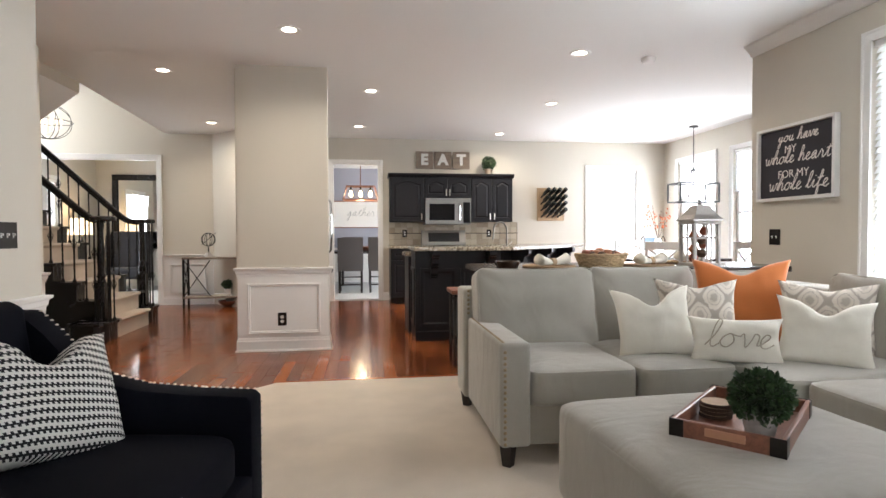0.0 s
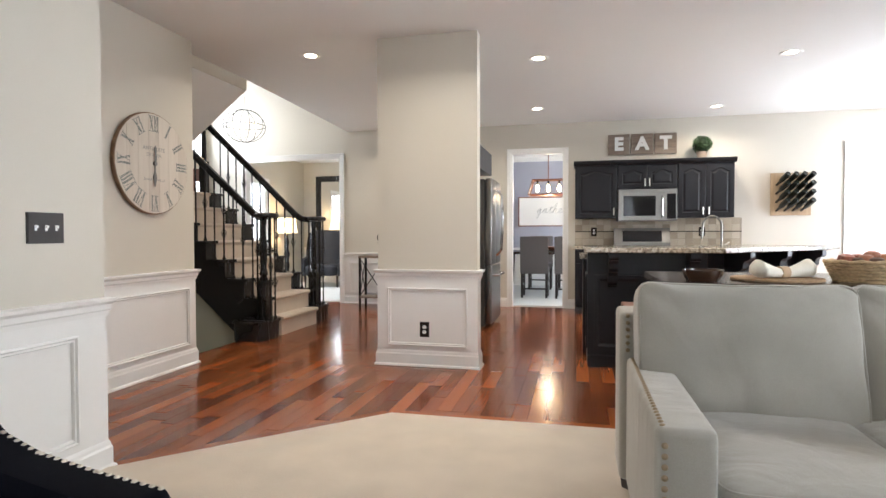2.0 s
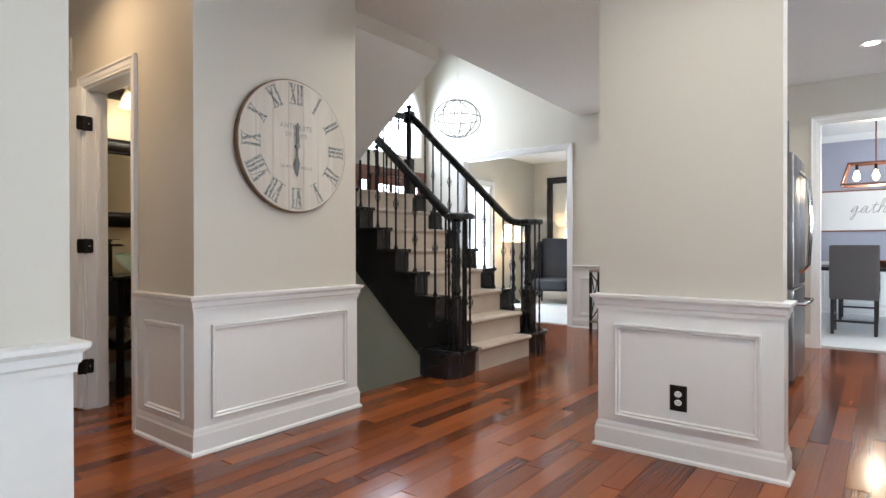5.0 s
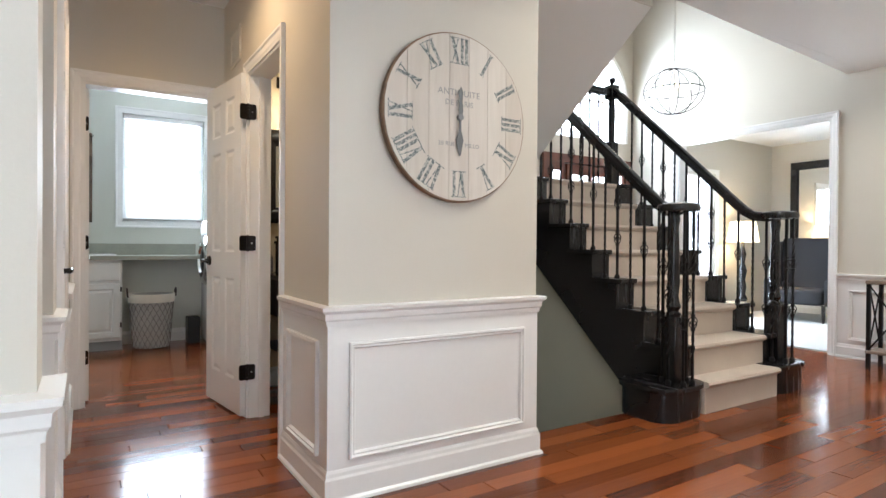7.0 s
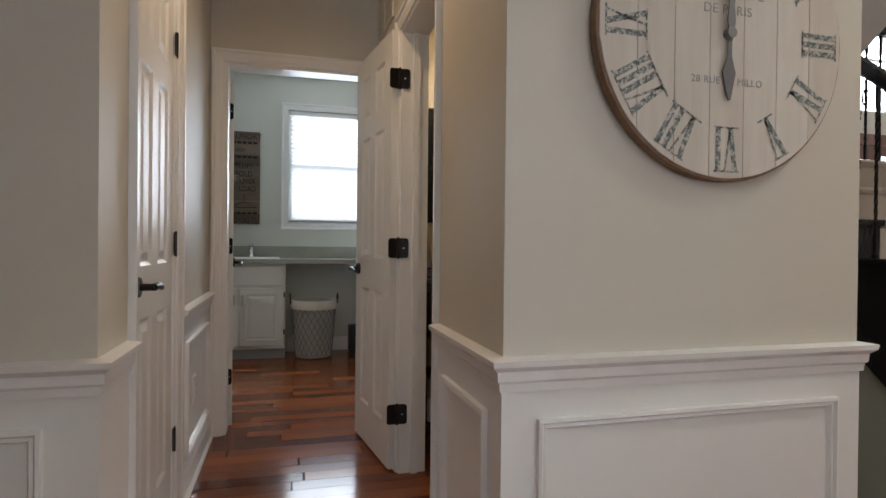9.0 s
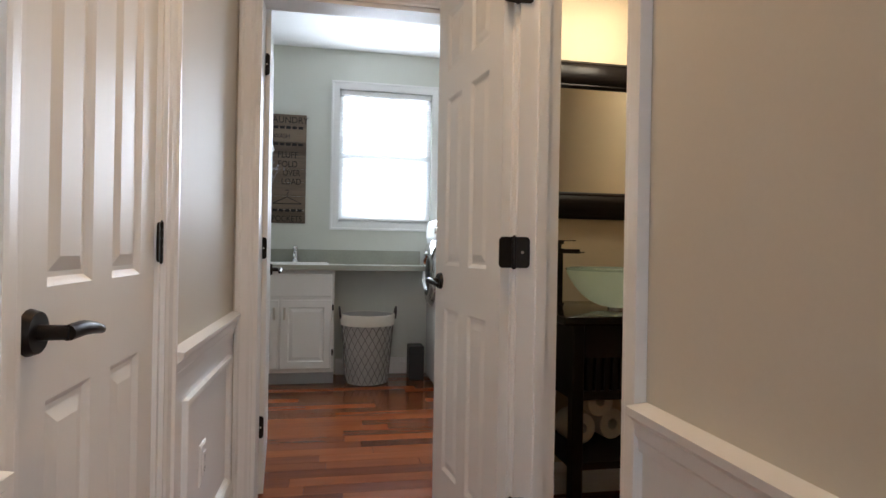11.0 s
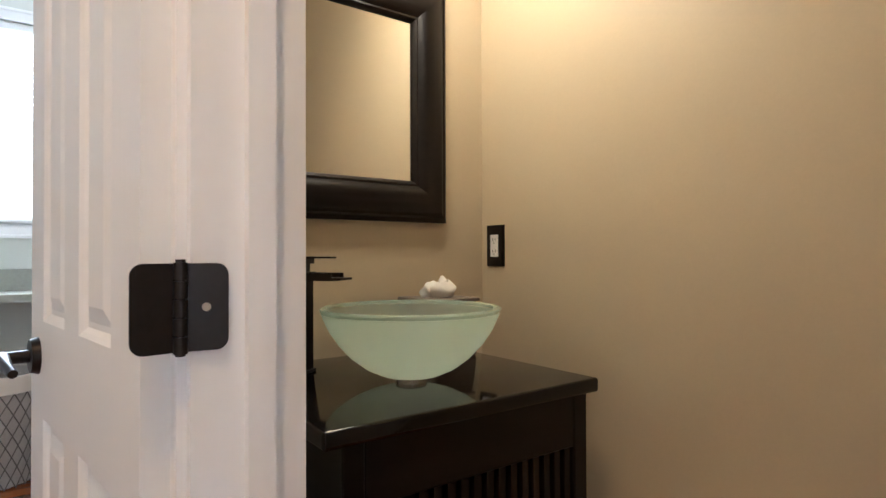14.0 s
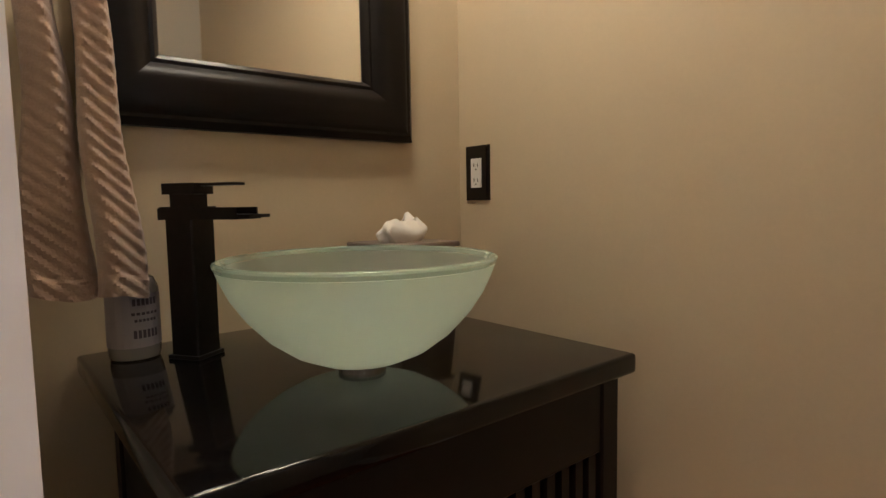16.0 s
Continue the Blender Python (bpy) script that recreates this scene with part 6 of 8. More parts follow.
SEAT = 0.475
throw_pillow("rust orange throw pillow in the sofa corner", RUST, 0.52, 0.50, 0.15, 2.43, 2.70, SEAT - 0.02, -28, 12, 1, 0.07)
throw_pillow("taupe ikat patterned throw pillow", IKAT, 0.44, 0.40, 0.14, 2.11, 2.60, SEAT - 0.02, -18, 16, 2, 0.03)
throw_pillow("taupe ikat patterned throw pillow", IKAT, 0.46, 0.40, 0.14, 2.68, 2.38, SEAT - 0.025, -42, 16, 3, 0.03)
throw_pillow("plain ivory throw pillow with a dented top", IVORY, 0.41, 0.39, 0.15, 1.81, 2.47, SEAT - 0.03, -14, 22, 4, 0.10, -4)
throw_pillow("plain ivory throw pillow with a dented top", IVORY, 0.42, 0.36, 0.15, 2.46, 2.15, SEAT - 0.03, -36, 24, 5, 0.09, 3)
lv = throw_pillow("ivory lumbar pillow stitched with the word love", IVORY, 0.44, 0.24, 0.12, 2.105, 2.28, SEAT - 0.025, -24, 18, 6, 0.0)
yarn = bmesh.new()
for st_ in script_strokes("love", 0.30, 0.68):
    line = []
    for px, pz in st_:
        pz -= 0.038
        u, v = px / 0.22, pz / 0.12
        th = 0.06 * (max(0, 1 - abs(u) ** 2.6) ** 0.55) * (max(0, 1 - abs(v) ** 2.6) ** 0.55)
        line.append((px, -th - 0.004, pz + 0.12))
    tube(line, 0.0033, 6, into=yarn)
part("stitched_word", yarn, surface("taupe_yarn", (0.42, 0.37, 0.29), 0.9), lv, "taupe stitched word love", smooth=True)

# ottoman with tray
OT = pose(1.02, 1.82, 0, 0, 0, 4)
ot = thing("ottoman", "large square greige linen ottoman", "ottoman", OT)
body = part("body", puff(0.92, 0.92, 0.36, 14, 18, 0.003, 21, 0.012), LINEN, ot, smooth="all")
body.location = (0.46, -0.46, 0.11)
part("piping", tube([(0.46 + 0.452 * math.copysign(abs(math.cos(a)) ** 0.16, math.cos(a)), -0.46 + 0.452 * math.copysign(abs(math.sin(a)) ** 0.16, math.sin(a)), 0.435) for a in [2 * math.pi * k / 96 for k in range(96)]], 0.0065, 6, close=True), LINEN, ot, "stitched piping", smooth=True)
for x, y in ((0.07, -0.07), (0.85, -0.07), (0.07, -0.85), (0.85, -0.85)):
    part("leg", rod((x, y, 0.12), (x, y, 0.013), 0.04, 0.028, 4), LEGWOOD, ot, "tapered dark wood leg")

TRAYWOOD = wood("reddish_tray_wood", (0.10, 0.032, 0.018), (0.32, 0.125, 0.07), 0.35, 4, (1.2, 12, 12), coat=0.2)
tray = thing("serving_tray", "reddish wooden serving tray with dark metal corners", "tray", pose(1.528, 1.428, 0.475, 0, 0, 42.6))
TW, TD = 0.242, 0.155
part("bottom", bx(-TW + 0.012, -TD + 0.012, 0.0, TW - 0.012, TD - 0.012, 0.010), TRAYWOOD, tray)
for r in ((-TW, -TD, TW, -TD + 0.014), (-TW, TD - 0.014, TW, TD), (-TW, -TD + 0.014, -TW + 0.014, TD - 0.014), (TW - 0.014, -TD + 0.014, TW, TD - 0.014)):
    part("side", bx(r[0], r[1], 0, r[2], r[3], 0.055, 0.003), TRAYWOOD, tray)
for sx in (-1, 1):
    for sy in (-1, 1):
        part("corner_bracket", boxes((sx * (TW + 0.002), sy * (TD + 0.002), -0.0, sx * (TW - 0.04), sy * (TD - 0.0), 0.056), (sx * (TW + 0.002), sy * (TD + 0.002), 0, sx * TW, sy * (TD - 0.04), 0.056)), BRONZE, tray, "dark riveted corner bracket")
part("handle_slot", bx(-TW - 0.0025, -0.055, 0.02, -TW + 0.001, 0.055, 0.045, 0.002), surface("pale_slot", (0.45, 0.22, 0.13), 0.5), tray, "worn handle slot")
POTGLASS = surface("hammered_glass_pot", (0.46, 0.44, 0.42), 0.22, metal=0.25, vary=0.25, grain=45, bump=0.7, dist=0.006)
boxwood("boxwood_ball", "clipped boxwood ball in a dimpled glass pot on the tray", (1.474, 1.281, 0.612), 0.086, 0.485, 8, 1500, 0.018, 0.9, POTGLASS, 0.085)
SLICE = wood("wood_slice", (0.34, 0.22, 0.13), (0.60, 0.44, 0.30), 0.5, 10, (1, 1, 1))
BARK = surface("bark_edge", (0.07, 0.04, 0.025), 0.8)
for k in range(4):
    t = thing("coaster", "round wood slice coaster with bark edge", "coaster", pose(1.475 + 0.003 * (k % 2), 1.497, 0.486 + k * 0.0125, 0, 0, 30 * k), "stacked coasters")
    part("slice", lathe([(0, 0), (0.047, 0), (0.0485, 0.006), (0.047, 0.0118), (0, 0.0118)], 22), SLICE, t, smooth=True)
    part("bark", lathe([(0.0475, 0.0005), (0.051, 0.001), (0.051, 0.011), (0.0475, 0.0112)], 22, closed=True), BARK, t)
dish = thing("glass_dish", "small pale glass dish on the tray", "dish")
part("dish", lathe([(0.02, 0), (0.045, 0.025), (0.055, 0.04), (0.05, 0.04), (0.04, 0.026), (0, 0.008)], 20, (1.685, 1.505, 0.486)), POTGLASS, dish, smooth=True)

# navy armchair
PALENAIL = surface("pale_nickel_nail", (0.66, 0.60, 0.52), 0.4, metal=0.7, vary=0.1, bump=0)
AC = pose(-0.087, 1.415, 0, 0, 0, -8)
ac = thing("armchair", "navy black upholstered armchair with nailhead trim", "armchair", AC)
aprof = [(0.0, 0.12), (0.0, 0.545), (-0.02, 0.563), (-0.20, 0.57), (-0.38, 0.585), (-0.50, 0.615), (-0.60, 0.68), (-0.68, 0.77), (-0.76, 0.84), (-0.84, 0.84), (-0.84, 0.12)]
for y0, y1 in ((0.27, 0.375), (-0.575, -0.47)):
    part("arm", prism(aprof, "y", y0, y1, 0.012, 2), NAVY, ac, "sloping winged arm", smooth=True)
part("back", prism([(-0.66, 0.30), (-0.74, 0.86), (-0.79, 0.885), (-0.84, 0.86), (-0.84, 0.12), (-0.66, 0.12)], "y", -0.475, 0.275, 0.02, 3), NAVY, ac, smooth=True)
part("seat_base", bx(-0.68, -0.472, 0.12, 0.0, 0.272, 0.30, 0.01, 2), NAVY, ac)
sc_ = part("seat_cushion", puff(0.64, 0.74, 0.16, 7, 12, 0.003, 31, 0.015), NAVY, ac, smooth="all")
sc_.location = (-0.34, -0.1, 0.295)
for y in (-0.52, 0.33):
    for x in (-0.04, -0.78):
        part("leg", rod((x, y, 0.125), (x, y, 0.013), 0.03, 0.02, 8), LEGWOOD, ac)
for y in (0.362, -0.562):
    ps, ns = [], []
    z = 0.14
    while z < 0.545:
        ps.append((0.001, y, z)), ns.append((1, 0, 0))
        z += 0.024
    for (x0, z0), (x1, z1) in zip(aprof[2:8], aprof[3:9]):
        L = math.hypot(x1 - x0, z1 - z0)
        k = 0
        while k * 0.024 < L:
            f = k * 0.024 / L
            ps.append((x0 + (x1 - x0) * f, y, z0 + (z1 - z0) * f + 0.001)), ns.append((0.1, 0, 1))
            k += 1
    nails(ac, ps, ns, 0.0065, PALENAIL, "pale nickel nailheads")
hp = thing("throw_pillow", "black and white houndstooth pillow on the armchair", "pillow", AC @ pose(-0.46, -0.03, 0.44, -32, 12, 66), "throw pillows")
part("cover", pillow(0.52, 0.45, 0.19, 9, 0.16), HOUND, hp, smooth="all")

# framed words on the east wall
hs = thing("word_sign", "dark framed sign with white hand lettering", "sign")
SLATE = surface("dark_slate_panel", (0.022, 0.020, 0.030), 0.6, vary=0.2, bump=0.05)
part("panel", bx(3.56, 3.315, 1.37, 3.578, 4.055, 1.90), SLATE, hs)
part("frame", frame_ring((3.58, 4.08, 1.345), (0, -1, 0), (0, 0, 1), (-1, 0, 0), 0.79, 0.58, [(0, 0), (0, 0.045), (0.022, 0.045), (0.026, 0.02), (0.026, 0)]), WHITE, hs, "white painted frame")
CHALK = surface("chalk_white_letters", (0.78, 0.74, 0.70), 0.8, bump=0)
for body, w, y, z in (("you have", 0.40, 3.66, 1.80), ("whole heart", 0.66, 3.68, 1.635), ("whole life", 0.60, 3.665, 1.425)):
    script("lettering", body, w, facing(3.5585, y, z, "-x"), CHALK, hs, 0.0048, 0.72)
for body, y, z in (("MY", 3.73, 1.735), ("FOR MY", 3.70, 1.545)):
    text("lettering", body, 0.085, facing(3.5585, y, z, "-x"), CHALK, hs, 0.0008, xscale=1.05)

# dark counter-height table behind the sofa
DARKTOP = surface("dark_brown_tabletop", (0.035, 0.024, 0.02), 0.22, vary=0.25, grain=16, big=3, bump=0.04, stretch=(1, 10, 1))
TT = 0.855
tbl = thing("dining_table", "long dark wood counter-height table behind the sofa", "table")
part("tabletop", bx(1.12, 3.44, TT - 0.04, 3.35, 4.25, TT, 0.006, 2), DARKTOP, tbl)
part("apron", boxes((1.2, 3.52, TT - 0.13, 3.27, 3.55, TT - 0.04), (1.2, 4.14, TT - 0.13, 3.27, 4.17, TT - 0.04)), DARKTOP, tbl)
for x in (1.22, 3.20):
    for y in (3.54, 4.10):
        part("leg", bx(x, y, 0.013, x + 0.07, y + 0.07, TT - 0.04, 0.005), DARKTOP, tbl)
WICKER = surface("woven_seagrass", (0.44, 0.31, 0.17), 0.8, vary=0.4, grain=70, big=14, bump=0.7, dist=0.004)
RATTAN = surface("dark_rattan", (0.30, 0.19, 0.10), 0.8, vary=0.4, grain=60, bump=0.7, dist=0.004)
def coil_mat(x, y, r):
    t = thing("placemat", "round woven rattan placemat on the table", "placemat", group="woven placemats")
    bm = bmesh.new()
    k = 0.02
    while k < r:
        tube([(x + k * math.cos(2 * math.pi * i / 40), y + k * math.sin(2 * math.pi * i / 40), TT + 0.008 + 0.0015 * math.sin(i * 3.1)) for i in range(40)], 0.007, 5, into=bm, close=True)
        k += 0.0135
    part("weave", bm, RATTAN, t)
    n = thing("napkin", "white cloth napkin in a wooden ring", "napkin", pose(x + 0.02, y - 0.02, TT + 0.016, 0, 0, 25), "rolled napkins")
    nb = bmesh.new()
    rings = []
    for i in range(15):
        f = i / 14 * 2 - 1
        rr_ = 0.018 + 0.022 * abs(f) ** 1.3
        rings.append([nb.verts.new((f * 0.13, rr_ * 1.3 * math.cos(2 * math.pi * q / 14) * (1 + 0.12 * math.sin(3 * q + i)), rr_ + rr_ * math.sin(2 * math.pi * q / 14) * (1 + 0.1 * math.sin(5 * q)))) for q in range(14)])
    for a, b in zip(rings, rings[1:]):
        for q in range(14):
            nb.faces.new((a[q], a[(q + 1) % 14], b[(q + 1) % 14], b[q]))
    nb.faces.new(rings[0][::-1]), nb.faces.new(rings[-1])
    part("cloth", nb, IVORY, n, smooth="all")
    part("ring", lathe([(0.024, -0.02), (0.029, -0.02), (0.029, 0.02), (0.024, 0.02)], 18, closed=True), OAK, n, "wooden napkin ring", smooth=True).matrix_world = n.matrix_world @ pose(0, 0, 0.022, 0, 90, 0)
for x, y in ((1.62, 3.66), (2.36, 3.66), (2.9, 4.05)):
    coil_mat(x, y, 0.185)
bsk = thing("fruit_basket", "oval woven seagrass basket of apples and pine cones", "basket")
bm = bmesh.new()
for k in range(7):
    z, rx, ry = TT + 0.008 + k * 0.0135, 0.155 + 0.006 * k, 0.105 + 0.005 * k
    tube([(2.01 + rx * math.cos(2 * math.pi * i / 56), 3.66 + ry * math.sin(2 * math.pi * i / 56), z + 0.003 * math.sin(i * math.pi / 2 + k * math.pi)) for i in range(56)], 0.0085, 6, into=bm, close=True)
part("weave", bm, WICKER, bsk)
part("bottom", lathe([(0, 0), (0.12, 0), (0.12, 0.006), (0, 0.006)], 24, (2.01, 3.66, TT)), WICKER, bsk)
rb_ = random.Random(3)
APPLE = [surface("red_brown_fruit", (0.26, 0.07, 0.035), 0.45, vary=0.3), surface("brown_cone", (0.10, 0.05, 0.03), 0.7, vary=0.4), surface("russet_fruit", (0.34, 0.13, 0.06), 0.45, vary=0.3)]
for k in range(16):
    a, f = rb_.uniform(0, 6.28), math.sqrt(rb_.random())
    r = rb_.uniform(0.026, 0.036)
    t = thing("decorative_fruit", "reddish brown decorative fruit in the basket", "fruit", Matrix.Translation((2.01 + 0.13 * f * math.cos(a), 3.66 + 0.08 * f * math.sin(a), TT + 0.055 + r + 0.022 * (1 - f))), "fruit in the basket")
    part("fruit", lathe([(0, -r * 0.82), (r * 0.5, -r * 0.9), (r * 0.95, -r * 0.35), (r, 0.1 * r), (r * 0.8, r * 0.65), (r * 0.35, r * 0.85), (0, r * 0.7)], 14), APPLE[k % 3], t, smooth=True)
gj = thing("coaster_bowl", "low dark glass bowl on the table", "bowl")
part("bowl", lathe([(0.07, 0), (0.085, 0.03), (0.088, 0.05), (0.08, 0.05), (0.075, 0.03), (0, 0.012)], 24, (1.30, 3.60, TT)), surface("amber_dark_glass", (0.05, 0.025, 0.015), 0.1, bump=0), gj, smooth=True)
# lantern
GREYWOOD = surface("greywashed_wood", (0.42, 0.39, 0.36), 0.7, vary=0.15, grain=30, bump=0.2)
LX, LY = 2.72, 3.58
ln = thing("lantern", "large greywashed lantern with metal roof on the table", "lantern")
part("base", bx(LX - 0.105, LY - 0.105, TT, LX + 0.105, LY + 0.105, TT + 0.025, 0.004), GREYWOOD, ln)
part("top_frame", bx(LX - 0.105, LY - 0.105, TT + 0.30, LX + 0.105, LY + 0.105, TT + 0.325, 0.004), GREYWOOD, ln)
for sx in (-1, 1):
    for sy in (-1, 1):
        part("post", bx(LX + sx * 0.10, LY + sy * 0.10, TT + 0.025, LX + sx * 0.080, LY + sy * 0.080, TT + 0.30), GREYWOOD, ln)
for ax in (0, 1):
    for s in (-1, 1):
        q = s * 0.093
        mull = [(LX - 0.080, LY + q - 0.006, TT + 0.20, LX + 0.080, LY + q + 0.006, TT + 0.212), (LX - 0.006, LY + q - 0.006, TT + 0.025, LX + 0.006, LY + q + 0.006, TT + 0.30)]
        if ax:
            mull = [(LX + q - 0.006, LY - 0.080, TT + 0.20, LX + q + 0.006, LY + 0.080, TT + 0.212), (LX + q - 0.006, LY - 0.006, TT + 0.025, LX + q + 0.006, LY + 0.006, TT + 0.30)]
        part("muntin", boxes(*mull), GREYWOOD, ln)
roofm = surface("weathered_grey_metal", (0.24, 0.22, 0.205), 0.45, metal=0.6, vary=0.2)
rings = []
bm = bmesh.new()
for r, z in ((0.118, 0.325), (0.114, 0.337), (0.085, 0.37), (0.06, 0.415), (0.05, 0.435), (0.03, 0.442)):
    rings.append([bm.verts.new((LX + sx * r, LY + sy * r, TT + z)) for sx, sy in ((-1, -1), (1, -1), (1, 1), (-1, 1))])
for a, b in zip(rings, rings[1:]):
    for k in range(4):
        bm.faces.new((a[k], a[(k + 1) % 4], b[(k + 1) % 4], b[k]))
bm.faces.new(rings[0][::-1]), bm.faces.new(rings[-1])
lathe([(0.012, 0.442), (0.022, 0.454), (0.01, 0.462), (0.016, 0.474), (0, 0.482)], 12, (LX, LY, TT), into=bm)
part("roof", bm, roofm, ln, "flared grey metal roof")
rg2 = random.Random(21)
for k in range(7):
    t = thing("pine_cone", "brown gourd and cone filling inside the lantern", "decoration", Matrix.Translation((LX + rg2.uniform(-0.05, 0.05), LY + rg2.uniform(-0.05, 0.05), TT + 0.06 + 0.032 * k)), "lantern filling")
    part("gourd", lathe([(0, -0.032), (0.025, -0.026), (0.036, 0), (0.024, 0.026), (0, 0.034)], 12), APPLE[k % 3], t, smooth=True)

# stool at the table's end
st = thing("bar_stool", "reddish brown wooden counter stool", "stool")
part("seat", bx(1.02, 4.30, 0.60, 1.38, 4.62, 0.635, 0.01, 2), TRAYWOOD, st)
for x in (1.05, 1.33):
    for y in (4.33, 4.57):
        part("leg", rod((x, y, 0.60), (x, y, 0.006), 0.016, 0.014, 8), BLACKWOOD, st)
part("footrest", boxes((1.05, 4.325, 0.2, 1.33, 4.345, 0.22), (1.05, 4.56, 0.2, 1.33, 4.58, 0.22)), BLACKWOOD, st)

# ---------------------------------------------------------------- breakfast corner
pd = thing("rectangular_pendant", "black open-frame rectangular pendant with candle lights", "chandelier")
PX, PY, PZ = 5.11, 7.55, 1.68
bm = bmesh.new()
hw, hd, hh = 0.30, 0.17, 0.135
for sx in (-1, 1):
    for sy in (-1, 1):
        bx(PX + sx * hw - 0.009, PY + sy * hd - 0.009, PZ - hh, PX + sx * hw + 0.009, PY + sy * hd + 0.009, PZ + hh, into=bm)
for z in (PZ - hh, PZ + hh):
    for s in (-1, 1):
        bx(PX - hw, PY + s * hd - 0.009, z - 0.009, PX + hw, PY + s * hd + 0.009, z + 0.009, into=bm)
        bx(PX + s * hw - 0.009, PY - hd, z - 0.009, PX + s * hw + 0.009, PY + hd, z + 0.009, into=bm)
part("open_frame", bm, IRON, pd)
bm = bmesh.new()
for k in (-1, 1):
    for j in (-1, 1):
        tube([(PX, PY, PZ + 0.36), (PX + k * 0.05, PY + j * 0.03, PZ + 0.30), (PX + k * 0.05, PY + j * 0.04, PZ + 0.26)], 0.006, 6, into=bm)
rod((PX, PY, PZ + 0.34), (PX, PY, C - 0.02), 0.006, n=8, into=bm)
rod((PX, PY, PZ - 0.1), (PX, PY, PZ + 0.34), 0.005, n=8, into=bm)
bx(PX - 0.22, PY - 0.008, PZ - 0.105, PX + 0.22, PY + 0.008, PZ - 0.095, into=bm)
part("stem", bm, IRON, pd)
part("canopy", lathe([(0.065, C - 0.02), (0.065, C)], 20, (PX, PY, 0)), IRON, pd)
for x in (-0.2, -0.07, 0.07, 0.2):
    part("candle", rod((PX + x, PY, PZ - 0.095), (PX + x, PY, PZ - 0.02), 0.011, n=10), IRON, pd)
    part("bulb", lathe([(0.008, 0), (0.014, 0.02), (0.008, 0.045), (0, 0.06)], 10, (PX + x, PY, PZ - 0.02)), GLASS, pd, "unlit clear bulb", smooth=True)

def x_chair(x, y, ang):
    t = thing("dining_chair", "white painted cross-back dining chair", "chair", pose(x, y, 0, 0, 0, ang), "white cross-back chairs")
    part("seat", bx(-0.21, -0.21, 0.44, 0.21, 0.21, 0.475, 0.01, 2), WHITE, t)
    for sx in (-1, 1):
        part("leg", bx(sx * 0.20 - 0.018, -0.20, 0.0, sx * 0.20 + 0.018, -0.165, 0.44), WHITE, t)
        part("back_post", prism([(0.165, 0), (0.20, 0), (0.215, 0.5), (0.26, 0.98), (0.225, 0.98), (0.18, 0.5)], "x", sx * 0.20 - 0.018, sx * 0.20 + 0.018), WHITE, t)
    part("top_rail", bx(-0.22, 0.215, 0.90, 0.22, 0.25, 0.99, 0.008, 2), WHITE, t)
    part("lower_rail", bx(-0.18, 0.185, 0.58, 0.18, 0.205, 0.62), WHITE, t)
    bm = bmesh.new()
    rod((-0.18, 0.20, 0.61), (0.18, 0.235, 0.91), 0.016, n=6, into=bm)
    rod((0.18, 0.20, 0.61), (-0.18, 0.235, 0.91), 0.016, n=6, into=bm)
    part("cross_back", bm, WHITE, t)
    return t
x_chair(3.95, 6.35, 160)
x_chair(4.75, 6.2, 200)
x_chair(4.3, 7.7, 0)
bt = thing("breakfast_table", "white pedestal breakfast table with dark top", "table")
part("tabletop", bx(3.75, 6.5, 0.72, 5.1, 7.5, 0.76, 0.01, 2), DARKTOP, bt)
part("pedestal", lathe([(0.3, 0), (0.28, 0.05), (0.1, 0.12), (0.09, 0.6), (0.2, 0.72)], 20, (4.42, 7.0, 0)), WHITE, bt, smooth=True)
sb = thing("sideboard", "low white sideboard under the corner", "sideboard")
part("body", bx(4.95, 8.72, 0.0, 5.52, 9.14, 0.80, 0.008), WHITE, sb)
fl = thing("picture_frame", "small white picture frame with blue photo", "picture frame", pose(5.16, 8.9, 0.80, -10, 0, -20))
part("frame", frame_ring((-0.11, 0, 0), (1, 0, 0), (0, 0, 1), (0, -1, 0), 0.22, 0.24, [(0, 0), (0, 0.015), (0.025, 0.015), (0.025, 0.004)]), WHITE, fl)
part("photo", bx(-0.09, 0.0, 0.02, 0.09, 0.004, 0.22), surface("blue_photo", (0.30, 0.42, 0.58), 0.4, vary=0.3, grain=6), fl)
for x in (5.0, 5.36):
    t = thing("candle_holder", "black iron loop stand on the sideboard", "candle holder")
    part("loop", tube([(x - 0.03, 8.84, 0.80), (x - 0.03, 8.84, 1.0), (x, 8.84, 1.04), (x + 0.03, 8.84, 1.0), (x + 0.03, 8.84, 0.80)], 0.009, 8), IRON, t)
berry = thing("berry_branch", "orange berry branches in a vase by the window", "branch")
bm = bmesh.new()
rq = random.Random(9)
for k in range(6):
    a = rq.uniform(-0.9, 0.9)
    tip = Vector((5.25 + 0.22 * math.sin(a), 8.75, 1.30 + rq.uniform(0, 0.3)))
    tube([(5.25, 8.8, 0.95), (5.25 + 0.1 * math.sin(a), 8.78, 1.2), tip], 0.004, 4, into=bm)
part("twig", bm, BARK, berry)
bm = bmesh.new()
for k in range(46):
    a = rq.uniform(-1, 1)
    bmesh.ops.create_icosphere(bm, subdivisions=1, radius=0.016, matrix=Matrix.Translation((5.25 + 0.22 * a + rq.gauss(0, 0.02), 8.77 + rq.gauss(0, 0.03), 1.15 + rq.uniform(0, 0.45) * (0.4 + 0.6 * abs(a)))))
part("berries", bm, surface("orange_berry", (0.50, 0.12, 0.03), 0.4), berry)
part("vase", lathe([(0.05, 0.0), (0.07, 0.08), (0.05, 0.18), (0.04, 0.2)], 16, (5.25, 8.8, 0.80)), WHITE, berry, smooth=True)

